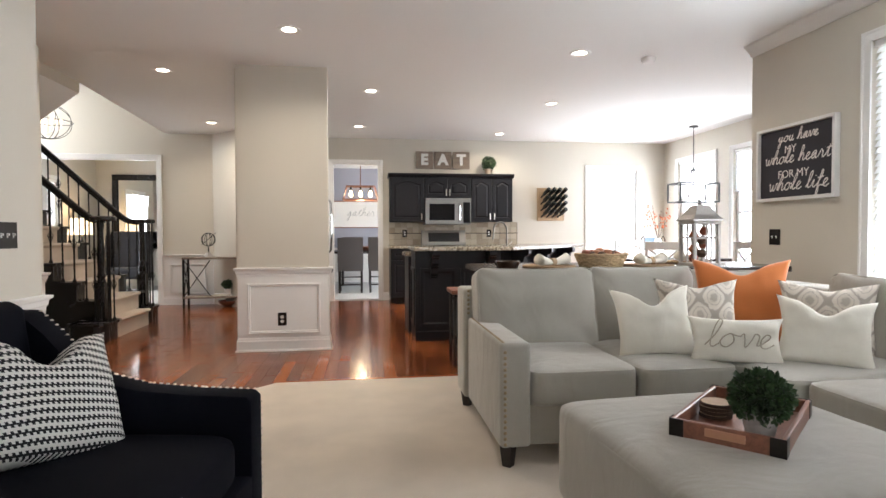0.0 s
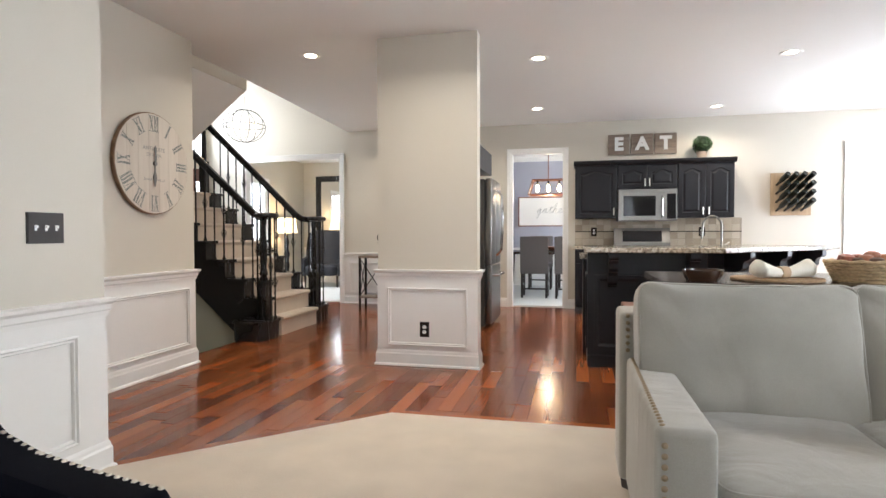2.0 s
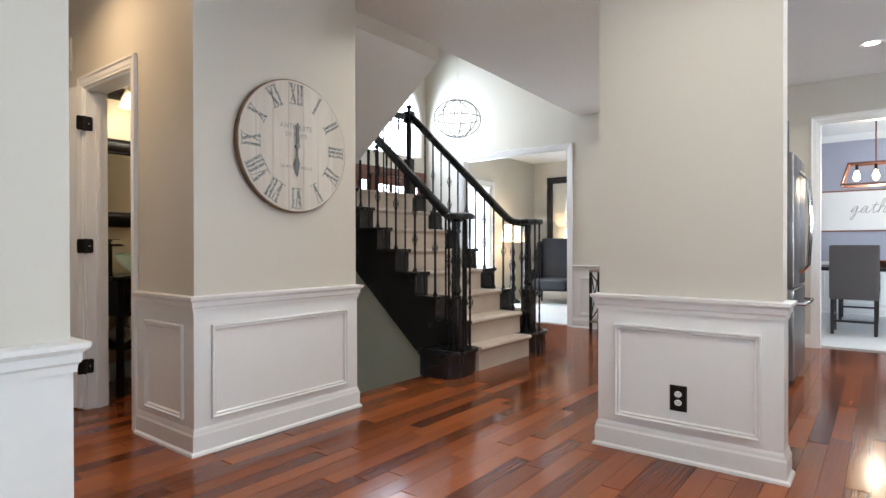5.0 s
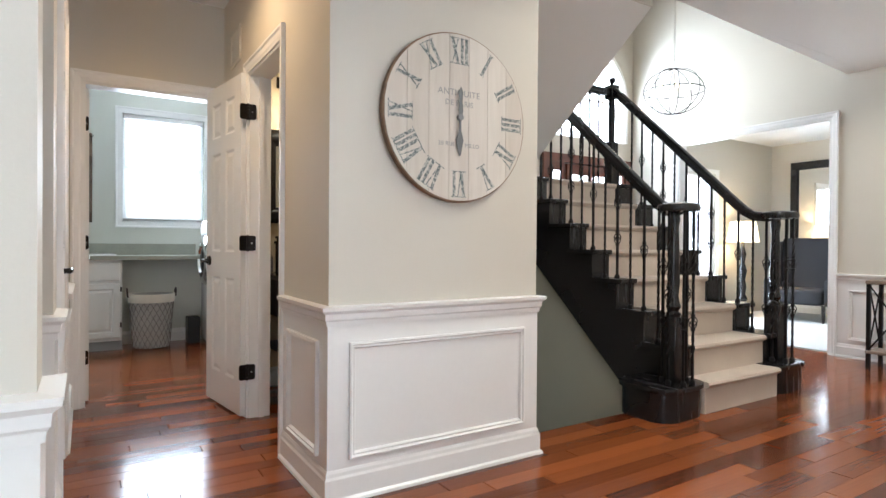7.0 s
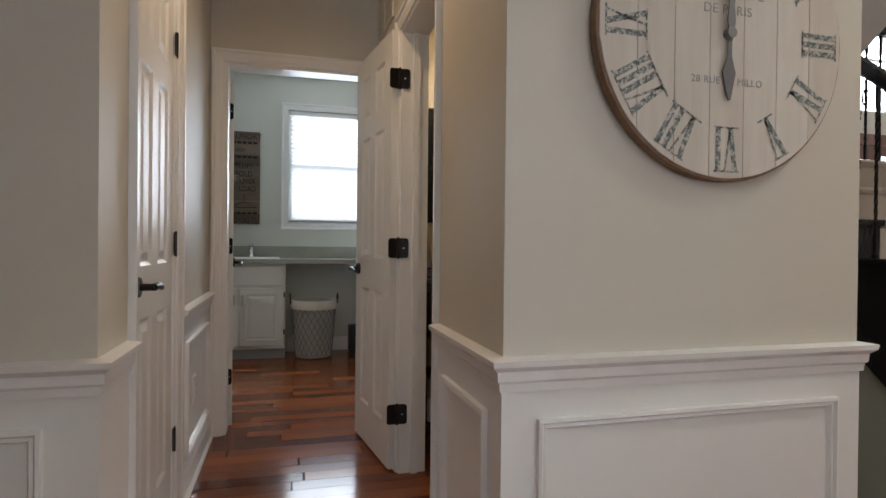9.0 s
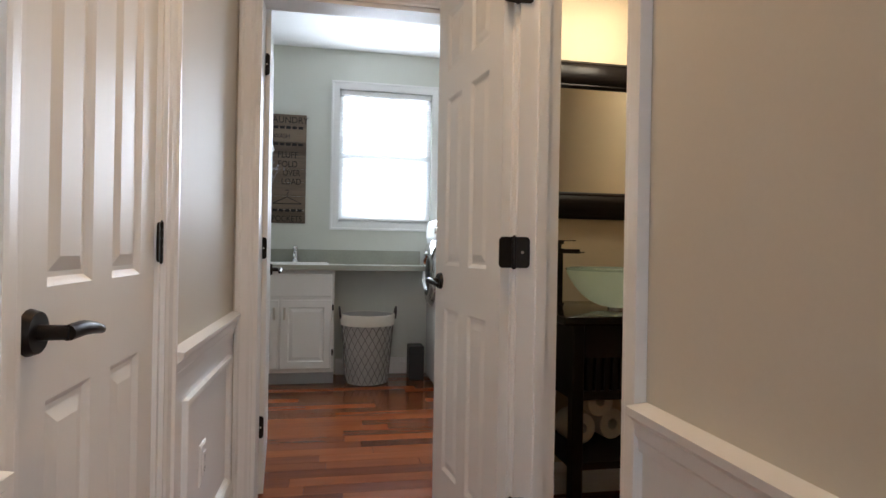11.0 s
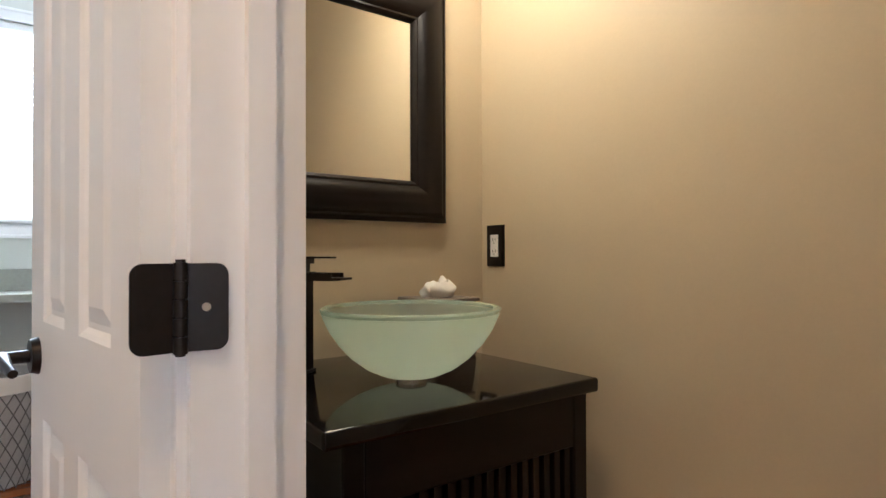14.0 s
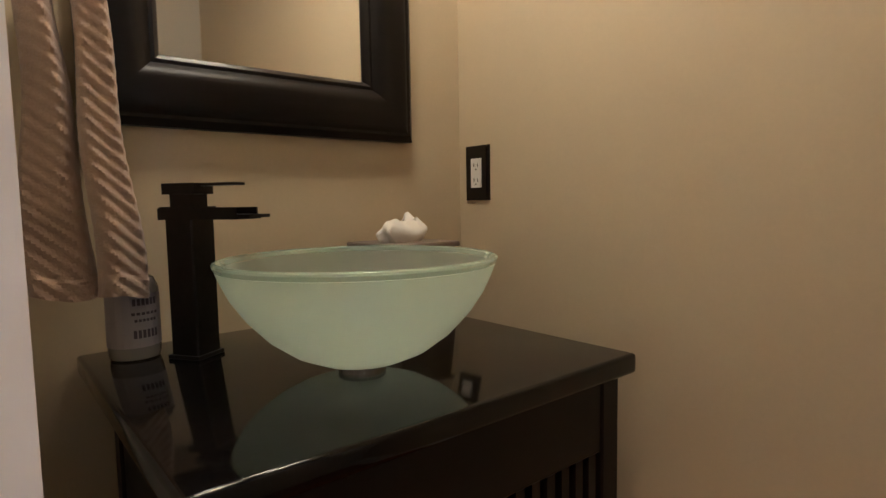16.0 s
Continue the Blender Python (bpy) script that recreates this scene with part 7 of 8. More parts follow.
# ---------------------------------------------------------------- hall: clock and vent
CLOCKFACE = wood("whitewashed_clock_boards", (0.52, 0.46, 0.39), (0.76, 0.71, 0.64), 0.7, 2.5, (8, 8, 0.8), per_piece=0.35, bump=0.12)
RIM = wood("worn_brown_rim", (0.10, 0.055, 0.03), (0.34, 0.22, 0.13), 0.6, 8, (3, 3, 3))
m, nt, b = node_mat("distressed_numeral_paint")
nz = noise_of(nt, 70, 6, 0.75)
rr = ramp_of(nt, nz.outputs["Fac"], [(0.40, (0.08, 0.10, 0.10)), (0.50, (0.20, 0.22, 0.215)), (0.57, (0.56, 0.53, 0.47))])
nt.links.new(rr.outputs["Color"], b.inputs["Base Color"])
b.inputs["Roughness"].default_value = 0.75
NUMERAL = m
CLX, CLY, CLZ, CLR = -2.35, 4.447, 1.594, 0.375
clock = thing("wall_clock", "large round whitewashed plank clock with roman numerals", "clock")
part("rim", prism([(CLY + CLR * math.cos(2 * math.pi * i / 72), CLZ + CLR * math.sin(2 * math.pi * i / 72)) for i in range(72)], "x", CLX + 0.004, CLX + 0.036, 0.006, 2), RIM, clock, "worn brown wooden rim", smooth=True)
bounds = [-0.366, -0.262, -0.156, -0.052, 0.052, 0.156, 0.262, 0.366]
for i in range(7):
    a, b_ = bounds[i] + 0.001, bounds[i + 1] - 0.001
    R = CLR - 0.008
    pts = []
    for k in range(9):
        y = a + (b_ - a) * k / 8
        pts.append((CLY + y, CLZ + math.sqrt(max(0, R * R - y * y))))
    for k in range(8, -1, -1):
        y = a + (b_ - a) * k / 8
        pts.append((CLY + y, CLZ - math.sqrt(max(0, R * R - y * y))))
    pts = [p for j, p in enumerate(pts) if (Vector(p) - Vector(pts[j - 1])).length > 0.0015]
    part("face_board", prism(pts, "x", CLX + 0.030, CLX + 0.040), CLOCKFACE, clock, "whitewashed board")
for i, num in enumerate(("XII", "I", "II", "III", "IV", "V", "VI", "VII", "VIII", "IX", "X", "XI")):
    ang = -30 * i
    grp = bmesh.new()
    H_ = 0.112
    def stroke(x0, y0, x1, y1, w):
        d = Vector((x1 - x0, y1 - y0))
        n = Vector((-d.y, d.x)).normalized() * w / 2
        q = [Vector((x0, y0)) - n, Vector((x1, y1)) - n, Vector((x1, y1)) + n, Vector((x0, y0)) + n]
        grp.faces.new([grp.verts.new((v.x, v.y, 0)) for v in q])
    x = 0.0
    widths = {"I": 0.023, "V": 0.050, "X": 0.050}
    total = sum(widths[c] for c in num)
    x = -total / 2
    for c in num:
        w = widths[c]
        if c == "I":
            stroke(x + w / 2, -H_ / 2, x + w / 2, H_ / 2, 0.015)
        elif c == "V":
            stroke(x + 0.010, H_ / 2, x + w / 2, -H_ / 2, 0.015)
            stroke(x + w - 0.008, H_ / 2, x + w / 2, -H_ / 2, 0.006)
        else:
            stroke(x + 0.010, H_ / 2, x + w - 0.010, -H_ / 2, 0.015)
            stroke(x + w - 0.010, H_ / 2, x + 0.010, -H_ / 2, 0.006)
        x += w
    for s in (-1, 1):
        stroke(-total / 2 - 0.002, s * H_ / 2, total / 2 + 0.002, s * H_ / 2, 0.005)
    ob = part("numeral", grp, NUMERAL, clock, "distressed grey roman numeral")
    ob.matrix_world = facing(CLX + 0.0412, CLY, CLZ, "+x") @ Matrix.Rotation(radians(ang), 4, "Z") @ Matrix.Translation((0, 0.294, 0))
GREYINK = surface("faded_grey_ink", (0.30, 0.30, 0.29), 0.8, vary=0.3, grain=80, bump=0)
for body, size, dz in (("ANTIQUITE", 0.040, 0.108), ("DE PARIS", 0.034, 0.062), ("28 RUE", 0.026, -0.120), ("MILLO", 0.026, -0.120)):
    dy = {"28 RUE": -0.065, "MILLO": 0.07}.get(body, 0.0)
    text("lettering", body, size, facing(CLX + 0.0408, CLY + dy, CLZ + dz, "+x"), GREYINK, clock, 0.0004, spacing=1.1)
def hand(points, x):
    bm = bmesh.new()
    prism(points, "x", x, x + 0.003, into=bm)
    return part("clock_hand", bm, surface("grey_metal_hand", (0.16, 0.16, 0.16), 0.5, metal=0.4), clock, "grey spade clock hand")
hand([(CLY - 0.004, CLZ - 0.17), (CLY - 0.022, CLZ - 0.10), (CLY - 0.006, CLZ - 0.06), (CLY - 0.006, CLZ + 0.03), (CLY + 0.006, CLZ + 0.03), (CLY + 0.006, CLZ - 0.06), (CLY + 0.018, CLZ - 0.10), (CLY + 0.003, CLZ - 0.17)], CLX + 0.047)
hand([(CLY - 0.003, CLZ - 0.02), (CLY - 0.012, CLZ + 0.03), (CLY - 0.008, CLZ + 0.07), (CLY - 0.012, CLZ + 0.11), (CLY, CLZ + 0.135), (CLY + 0.012, CLZ + 0.11), (CLY + 0.008, CLZ + 0.07), (CLY + 0.012, CLZ + 0.03), (CLY + 0.003, CLZ - 0.02)], CLX + 0.052)
part("hub", rod((CLX + 0.04, CLY, CLZ), (CLX + 0.058, CLY, CLZ), 0.014, n=14), surface("hub_grey", (0.2, 0.2, 0.2), 0.5), clock)

vent = thing("wall_vent", "painted metal return air vent high on the wall", "vent")
part("frame", frame_ring((-4.12, HALLN, 2.17), (1, 0, 0), (0, 0, 1), (0, -1, 0), 0.26, 0.22, [(0, 0), (0, 0.012), (0.02, 0.012), (0.025, 0.004), (0.025, 0)]), PAINT, vent)
for k in range(8):
    part("slat", prism([(HALLN - 0.001, 2.20 + k * 0.02), (HALLN - 0.010, 2.205 + k * 0.02), (HALLN - 0.009, 2.213 + k * 0.02), (HALLN, 2.208 + k * 0.02)], "x", -4.095, -3.885), PAINT, vent)

# ---------------------------------------------------------------- powder room
ESPRESSO = surface("espresso_wood", (0.006, 0.0035, 0.003), 0.36, spec=0.26, vary=0.35, grain=14, big=3, bump=0.06, dist=0.001, stretch=(2, 2, 14))
BLACKSTONE = surface("polished_black_stone", (0.007, 0.006, 0.006), 0.07, spec=0.36, vary=0.4, grain=160, big=40, bump=0)
V0, V1, VF, VZ = 4.085, 4.70, -3.80, 0.825
van = thing("vanity", "dark espresso vanity with slatted front and open shelf", "vanity")
for x, y in ((-4.34, V0 + 0.03), (-4.34, V1 - 0.055), (VF - 0.055, V0 + 0.03), (VF - 0.055, V1 - 0.055)):
    part("leg", bx(x, y, 0, x + 0.04, y + 0.04, VZ - 0.03, 0.003), ESPRESSO, van)
part("apron", bx(VF - 0.036, V0 + 0.07, 0.685, VF - 0.018, V1 - 0.055, VZ - 0.03, 0.002), ESPRESSO, van)
part("side_panel", bx(-4.30, V1 - 0.045, 0.545, VF - 0.055, V1 - 0.025, VZ - 0.03), ESPRESSO, van)
part("side_panel", bx(-4.30, V0 + 0.035, 0.545, VF - 0.055, V0 + 0.055, VZ - 0.03), ESPRESSO, van)
part("bottom_board", bx(-4.30, V0 + 0.055, 0.545, VF - 0.04, V1 - 0.045, 0.56), ESPRESSO, van)
part("lower_rail", bx(VF - 0.036, V0 + 0.07, 0.545, VF - 0.018, V1 - 0.055, 0.575, 0.002), ESPRESSO, van)
part("backing", bx(VF - 0.06, V0 + 0.07, 0.56, VF - 0.055, V1 - 0.055, 0.72), ESPRESSO, van)
y = V0 + 0.085
while y < V1 - 0.07:
    part("slat", bx(VF - 0.034, y, 0.575, VF - 0.020, y + 0.016, 0.685), ESPRESSO, van)
    y += 0.03
part("shelf", bx(-4.33, V0 + 0.04, 0.31, VF - 0.03, V1 - 0.03, 0.335), ESPRESSO, van)
part("top", bx(-4.365, V0 - 0.01, VZ - 0.03, VF + 0.004, V1 + 0.002, VZ, 0.007, 3), BLACKSTONE, van, "polished black stone vanity top", smooth=True)

FROST = glass_mat("frosted_green_glass", (0.88, 0.95, 0.90), 0.26, 1.45, 0.82)
BX, BY = -4.004, 4.364
bowl = thing("vessel_sink", "frosted green glass vessel sink bowl", "sink")
FROSTCLEAR = glass_mat("clear_green_rim_glass", (0.78, 0.95, 0.86), 0.06, 1.47, 0.75)
for m in (FROST, FROSTCLEAR):
    nt, b = m.node_tree, m.node_tree.nodes["Principled BSDF"]
    tl = nt.nodes.new("ShaderNodeBsdfTranslucent")
    tl.inputs["Color"].default_value = (0.80, 0.93, 0.84, 1)
    mx = nt.nodes.new("ShaderNodeMixShader")
    mx.inputs["Fac"].default_value = 0.32 if m == FROST else 0.10
    nt.links.new(b.outputs[0], mx.inputs[1]), nt.links.new(tl.outputs[0], mx.inputs[2])
    nt.links.new(mx.outputs[0], nt.nodes["Material Output"].inputs["Surface"])
outer = [(0.028, 0.012), (0.060, 0.016), (0.092, 0.030), (0.122, 0.052), (0.148, 0.080), (0.167, 0.108), (0.178, 0.132), (0.1825, 0.144)]
inner = [(0.1725, 0.146), (0.165, 0.134), (0.154, 0.112), (0.138, 0.090), (0.112, 0.064), (0.085, 0.045), (0.05, 0.034), (0.02, 0.031), (0.02, 0.012)]
part("bowl", lathe(outer + inner, 64, (BX, BY, VZ), closed=True), FROST, bowl, "thick frosted glass bowl", smooth=True)
part("rim", lathe([(0.1830, 0.1445), (0.1855, 0.150), (0.1845, 0.153), (0.180, 0.1545), (0.1745, 0.1525), (0.1720, 0.1465)], 64, (BX, BY, VZ), closed=True), FROSTCLEAR, bowl, "clear polished glass rim", smooth=True)
part("drain_ring", lathe([(0.032, 0.0), (0.032, 0.010), (0.026, 0.014), (0.026, 0.0)], 24, (BX, BY, VZ), closed=True), CHROME, bowl, "chrome mounting ring", smooth=True)
part("drain_plug", lathe([(0.0, 0.034), (0.019, 0.034), (0.022, 0.040), (0, 0.044)], 20, (BX, BY, VZ)), CHROME, bowl, "chrome drain cap", smooth=True)

fa = thing("vessel_faucet", "tall square black waterfall faucet", "faucet", Matrix.Translation((-4.235, 4.215, VZ)) @ Matrix.Rotation(radians(33), 4, "Z"))
part("body", bx(-0.024, -0.024, 0.0, 0.024, 0.024, 0.215, 0.002), BRONZE, fa)
part("base_plate", bx(-0.028, -0.028, 0, 0.028, 0.028, 0.006, 0.001), BRONZE, fa)
part("spout", boxes((-0.034, -0.026, 0.205, 0.105, 0.026, 0.212), (-0.034, -0.026, 0.212, 0.10, -0.022, 0.222), (-0.034, 0.022, 0.212, 0.10, 0.026, 0.222), (-0.034, -0.022, 0.212, 0.03, 0.022, 0.224), (0.105, -0.024, 0.207, 0.122, 0.024, 0.2118)), BRONZE, fa)
part("handle", boxes((-0.018, -0.018, 0.224, 0.018, 0.018, 0.242), (-0.03, -0.02, 0.242, 0.028, 0.02, 0.258), (0.028, -0.012, 0.2535, 0.09, 0.012, 0.2575)), BRONZE, fa)

mir = thing("framed_mirror", "wall mirror in a wide dark espresso frame", "mirror")
M0, M1, MZ0, MZ1 = 4.10, 4.712, 1.178, 1.855
mprof = [(0, 0), (0, 0.018), (0.008, 0.026), (0.012, 0.030), (0.018, 0.028), (0.03, 0.036), (0.055, 0.044), (0.075, 0.042), (0.092, 0.030), (0.100, 0.022), (0.106, 0.024), (0.112, 0.018), (0.116, 0.010), (0.116, 0.0)]
part("frame", frame_ring((-4.368, M0, MZ0), (0, 1, 0), (0, 0, 1), (1, 0, 0), M1 - M0, MZ1 - MZ0, mprof), ESPRESSO, mir, "wide moulded espresso frame", smooth=True)
part("glass", bx(-4.368, M0 + 0.112, MZ0 + 0.112, -4.360, M1 - 0.112, MZ1 - 0.112), MIRROR, mir, "silvered mirror glass")

tb_ = thing("tissue_box", "brown tissue box cover with white tissue", "tissue box", pose(-4.235, 4.600, VZ + 0.012, 0, 0, 3))
part("box", bx(-0.075, -0.07, -0.012, 0.075, 0.07, 0.135, 0.004), surface("brown_box", (0.10, 0.07, 0.055), 0.45, vary=0.15), tb_)
part("lid", bx(-0.08, -0.076, 0.128, 0.08, 0.076, 0.138, 0.002), surface("taupe_lid", (0.17, 0.13, 0.11), 0.4), tb_)
bm = bmesh.new()
prev = None
for i in range(9):
    f, ring = i / 8, []
    for k in range(28):
        a = 2 * math.pi * k / 28
        r = 0.010 + 0.034 * math.sin(math.pi * min(1, 0.25 + 0.55 * f)) * (1 + 0.28 * noise.noise(Vector((2.2 * math.cos(a), 2.2 * math.sin(a), 1.7 * f))))
        z = 0.136 + 0.046 * f + 0.020 * f * noise.noise(Vector((1.6 * math.cos(a) + 3, 1.6 * math.sin(a), 0.4)))
        ring.append(bm.verts.new((0.7 * r * math.cos(a), 1.15 * r * math.sin(a) + 0.004 * math.sin(5 * a + 6 * f), z)))
    if prev:
        for k in range(28):
            bm.faces.new((prev[k], prev[(k + 1) % 28], ring[(k + 1) % 28], ring[k]))
    prev = ring
tip = bm.verts.new((0, 0.004, 0.168))
for k in range(28):
    bm.faces.new((prev[k], prev[(k + 1) % 28], tip))
part("tissue", bm, surface("white_tissue", (0.82, 0.80, 0.77), 0.9, bump=0.1), tb_, "crumpled white tissue", smooth=True)

so = thing("soap_bottle", "clear soap bottle with printed label and white cap", "soap bottle")
part("bottle", lathe([(0.0, 0.0), (0.034, 0.002), (0.036, 0.01), (0.036, 0.105), (0.030, 0.120), (0.014, 0.128), (0.014, 0.134), (0, 0.134)], 22, (-4.292, 4.143, VZ)), glass_mat("cloudy_soap", (0.55, 0.52, 0.52), 0.25, 1.4, 0.6), so, smooth=True)
part("label", rod((-4.292, 4.143, VZ + 0.02), (-4.292, 4.143, VZ + 0.098), 0.0366, n=22, cap=False), surface("pale_label", (0.34, 0.30, 0.32), 0.7), so, "pale label")
bars = bmesh.new()
for zz, hh, half in ((0.082, 0.010, 0.5), (0.068, 0.004, 0.55), (0.058, 0.004, 0.45), (0.034, 0.012, 0.5)):
    for i in range(6):
        a0 = 0.9 - half + i * (2 * half / 6)
        a1 = a0 + half / 4.2
        q = [(-4.292 + 0.0370 * math.cos(a), 4.143 + 0.0370 * math.sin(a), VZ + z) for a, z in ((a0 - 0.6, zz), (a1 - 0.6, zz), (a1 - 0.6, zz + hh), (a0 - 0.6, zz + hh))]
        bars.faces.new([bars.verts.new(v) for v in q])
part("print", bars, surface("dark_print", (0.08, 0.06, 0.08), 0.7), so)
part("cap", lathe([(0.016, 0.130), (0.018, 0.150), (0.012, 0.158), (0, 0.16)], 14, (-4.292, 4.143, VZ)), WHITE, so, smooth=True)

# towel on a ring
TOWEL = surface("beige_ribbed_towel", (0.46, 0.33, 0.26), 0.95, vary=0.14, grain=240, big=16, bump=0.6, dist=0.004, sheen=0.4, spec=0.1)
ring_ = thing("towel_ring", "black towel ring on the powder room wall", "towel ring")
part("mount", lathe([(0.026, 0), (0.026, 0.006), (0.012, 0.012), (0.010, 0.05)], 16), BRONZE, ring_, smooth=True).matrix_world = pose(-4.37, 4.085, 1.545, 0, 90, 0)
part("ring", tube([(-4.315, 4.085 + 0.085 * math.sin(2 * math.pi * k / 28), 1.46 + 0.085 * math.cos(2 * math.pi * k / 28)) for k in range(28)], 0.006, 8, close=True), BRONZE, ring_, smooth=True)
def towel(low, high, z0, z1, x, phase, lean):
    """One hanging tail from the span high at z1 to the span low at z0, ribbed on the slant."""
    bm = bmesh.new()
    nu, nv = 16, 120
    grid = []
    for j in range(nv + 1):
        v = j / nv
        row = []
        ease = v * v * (3 - 2 * v)
        a0, a1 = low[0] + (high[0] - low[0]) * ease, low[1] + (high[1] - low[1]) * ease
        for i in range(nu + 1):
            u = i / nu
            yy = a0 + (a1 - a0) * u + 0.004 * math.sin(v * 9 + phase)
            zz = z0 + (z1 - z0) * v + 0.006 * math.sin(u * 4 + phase) * (1 - v)
            fold = 0.016 * math.sin(u * math.pi) + 0.010 * math.sin(u * 6.0 + phase + v * 2.2)
            rib = 0.0026 * math.sin(2 * math.pi * (zz + 0.9 * yy) / 0.021 + 0.6 * math.sin(v * 14 + phase))
            hem = 0.004 if v < 0.06 else 0.0
            row.append((yy, x + fold + rib + hem + lean * (1 - v), zz))
        grid.append(row)
    for side in (1, -1):
        vs = [[bm.verts.new((gx + side * (0.005 + 0.019 * math.sqrt(max(0, 1 - (2 * i / nu - 1) ** 2))), gy, gz)) for i, (gy, gx, gz) in enumerate(row)] for row in grid]
        for j in range(nv):
            for i in range(nu):
                bm.faces.new((vs[j][i], vs[j][i + 1], vs[j + 1][i + 1], vs[j + 1][i]))
        if side == 1:
            first_ = vs
        else:
            for i in range(nu):
                bm.faces.new((first_[0][i], first_[0][i + 1], vs[0][i + 1], vs[0][i]))
            for j in range(nv):
                bm.faces.new((first_[j][0], first_[j + 1][0], vs[j + 1][0], vs[j][0]))
                bm.faces.new((first_[j][nu], first_[j + 1][nu], vs[j + 1][nu], vs[j][nu]))
    return bm
tw = thing("hand_towel", "beige ribbed hand towel hanging through a ring", "towel")
part("front_fold", towel((4.094, 4.158), (4.086, 4.128), 0.922, 1.378, -4.288, 0.4, 0.018), TOWEL, tw, smooth=True)
part("back_fold", towel((4.016, 4.100), (4.030, 4.074), 0.926, 1.378, -4.312, 2.2, 0.006), TOWEL, tw, smooth=True)
part("top_fold", towel((4.030, 4.128), (4.044, 4.120), 1.372, 1.398, -4.315, 1.0, 0.0), TOWEL, tw, smooth=True)

for x, y, z in ((-4.10, 4.22, 0.335), (-4.14, 4.36, 0.335), (-4.10, 4.29, 0.433)):
    t = thing("toilet_roll", "white toilet paper roll on the vanity shelf", "toilet paper", group="toilet rolls")
    ob = part("paper", lathe([(0.02, 0), (0.055, 0), (0.057, 0.004), (0.057, 0.096), (0.055, 0.1), (0.02, 0.1)], 24, closed=True), surface("toilet_paper", (0.70, 0.64, 0.56), 0.95, bump=0.2), t, smooth=True)
    ob.matrix_world = pose(x - 0.0, y, z + 0.057, 0, 90, 10)
# vanity light above the mirror
vl = thing("vanity_light", "bronze vanity light with frosted shade above the mirror", "wall light")
part("back_plate", bx(-4.37, 4.22, 2.16, -4.345, 4.60, 2.24, 0.006, 2), BRONZE, vl)
for y in (4.30, 4.52):
    part("arm", tube([(-4.345, y, 2.20), (-4.16, y, 2.20), (-4.06, y, 2.165)], 0.008, 8), BRONZE, vl, smooth=True)
    part("shade", lathe([(0.03, 2.17), (0.05, 2.12), (0.068, 2.05), (0.064, 2.05), (0.046, 2.12), (0.026, 2.166)], 22, (-4.06, y, 0), closed=True), glass_mat("frosted_shade", (1, 0.95, 0.86), 0.5, 1.4, 0.7), vl, smooth=True)
    part("bulb", lathe([(0.0, 2.075), (0.022, 2.09), (0.024, 2.11), (0.012, 2.15), (0, 2.155)], 14, (-4.06, y, 0)), BULB, vl, smooth=True)
for y in (4.30, 4.52):
    lp = bpy.data.lights.new("vanity_bulb", "POINT")
    lp.energy, lp.color, lp.shadow_soft_size = 4.9, (1.0, 0.84, 0.59), 0.07
    new("vanity_bulb", lp).location = (-4.06, y, 2.03)

# ---------------------------------------------------------------- laundry
LAMINATE = surface("grey_green_laminate", (0.34, 0.34, 0.28), 0.4, vary=0.12, grain=60, big=6, bump=0.05)
SINKWHITE = surface("white_enamel", (0.82, 0.82, 0.80), 0.15, vary=0.01, bump=0)
sc = thing("laundry_cabinet", "white raised-panel laundry sink cabinet", "cabinet")
part("body", bx(-6.80, 2.46, 0.09, -6.47, 3.345, 0.865), DOORWHITE, sc)
part("toe_kick", bx(-6.80, 2.46, 0, -6.50, 3.345, 0.09), surface("grey_toe_kick", (0.35, 0.36, 0.37), 0.6), sc)
cabinet_door(sc, (-6.47, 2.95, 0.12), (0, 1, 0), (1, 0, 0), 0.375, 0.52, False, DOORWHITE, (0.03, 0.42), NICKEL, 0.09)
cabinet_door(sc, (-6.47, 2.56, 0.12), (0, 1, 0), (1, 0, 0), 0.375, 0.52, False, DOORWHITE, (0.345, 0.42), NICKEL, 0.09)
part("drawer_front", bx(-6.47, 2.56, 0.665, -6.452, 3.325, 0.835, 0.005, 2), DOORWHITE, sc)
for z in (0.22, 0.56):
    part("hinge", bx(-6.47, 3.328, z, -6.448, 3.34, z + 0.045, 0.002), BRONZE, sc, "black cabinet hinge")
tagged(part("countertop", boxes((-6.80, 2.46, 0.866, -6.42, 4.045, 0.905), (-6.80, 2.46, 0.905, -6.782, 4.045, 1.02)), LAMINATE), "grey green laminate laundry worktop with upstand", "countertop")
ls = thing("laundry_sink", "white drop-in laundry sink", "sink")
part("basin", frame_ring((-6.73, 2.72, 0.905), (1, 0, 0), (0, 1, 0), (0, 0, 1), 0.27, 0.58, [(0, 0), (0.005, 0.012), (0.02, 0.014), (0.03, 0.008), (0.04, -0.02), (0.05, -0.03)]), SINKWHITE, ls, smooth=True)
part("bowl_bottom", bx(-6.69, 2.76, 0.868, -6.50, 3.26, 0.874), SINKWHITE, ls)
lf = thing("laundry_faucet", "small chrome laundry faucet", "faucet")
part("body", lathe([(0.03, 0), (0.03, 0.01), (0.018, 0.025), (0.02, 0.07), (0.012, 0.085), (0.02, 0.10), (0.02, 0.125), (0, 0.135)], 14, (-6.74, 3.03, 0.918)), CHROME, lf, smooth=True)
part("spout", tube([(-6.735, 3.03, 0.965), (-6.68, 3.03, 0.99), (-6.62, 3.03, 0.975)], 0.009, 8), CHROME, lf, smooth=True)

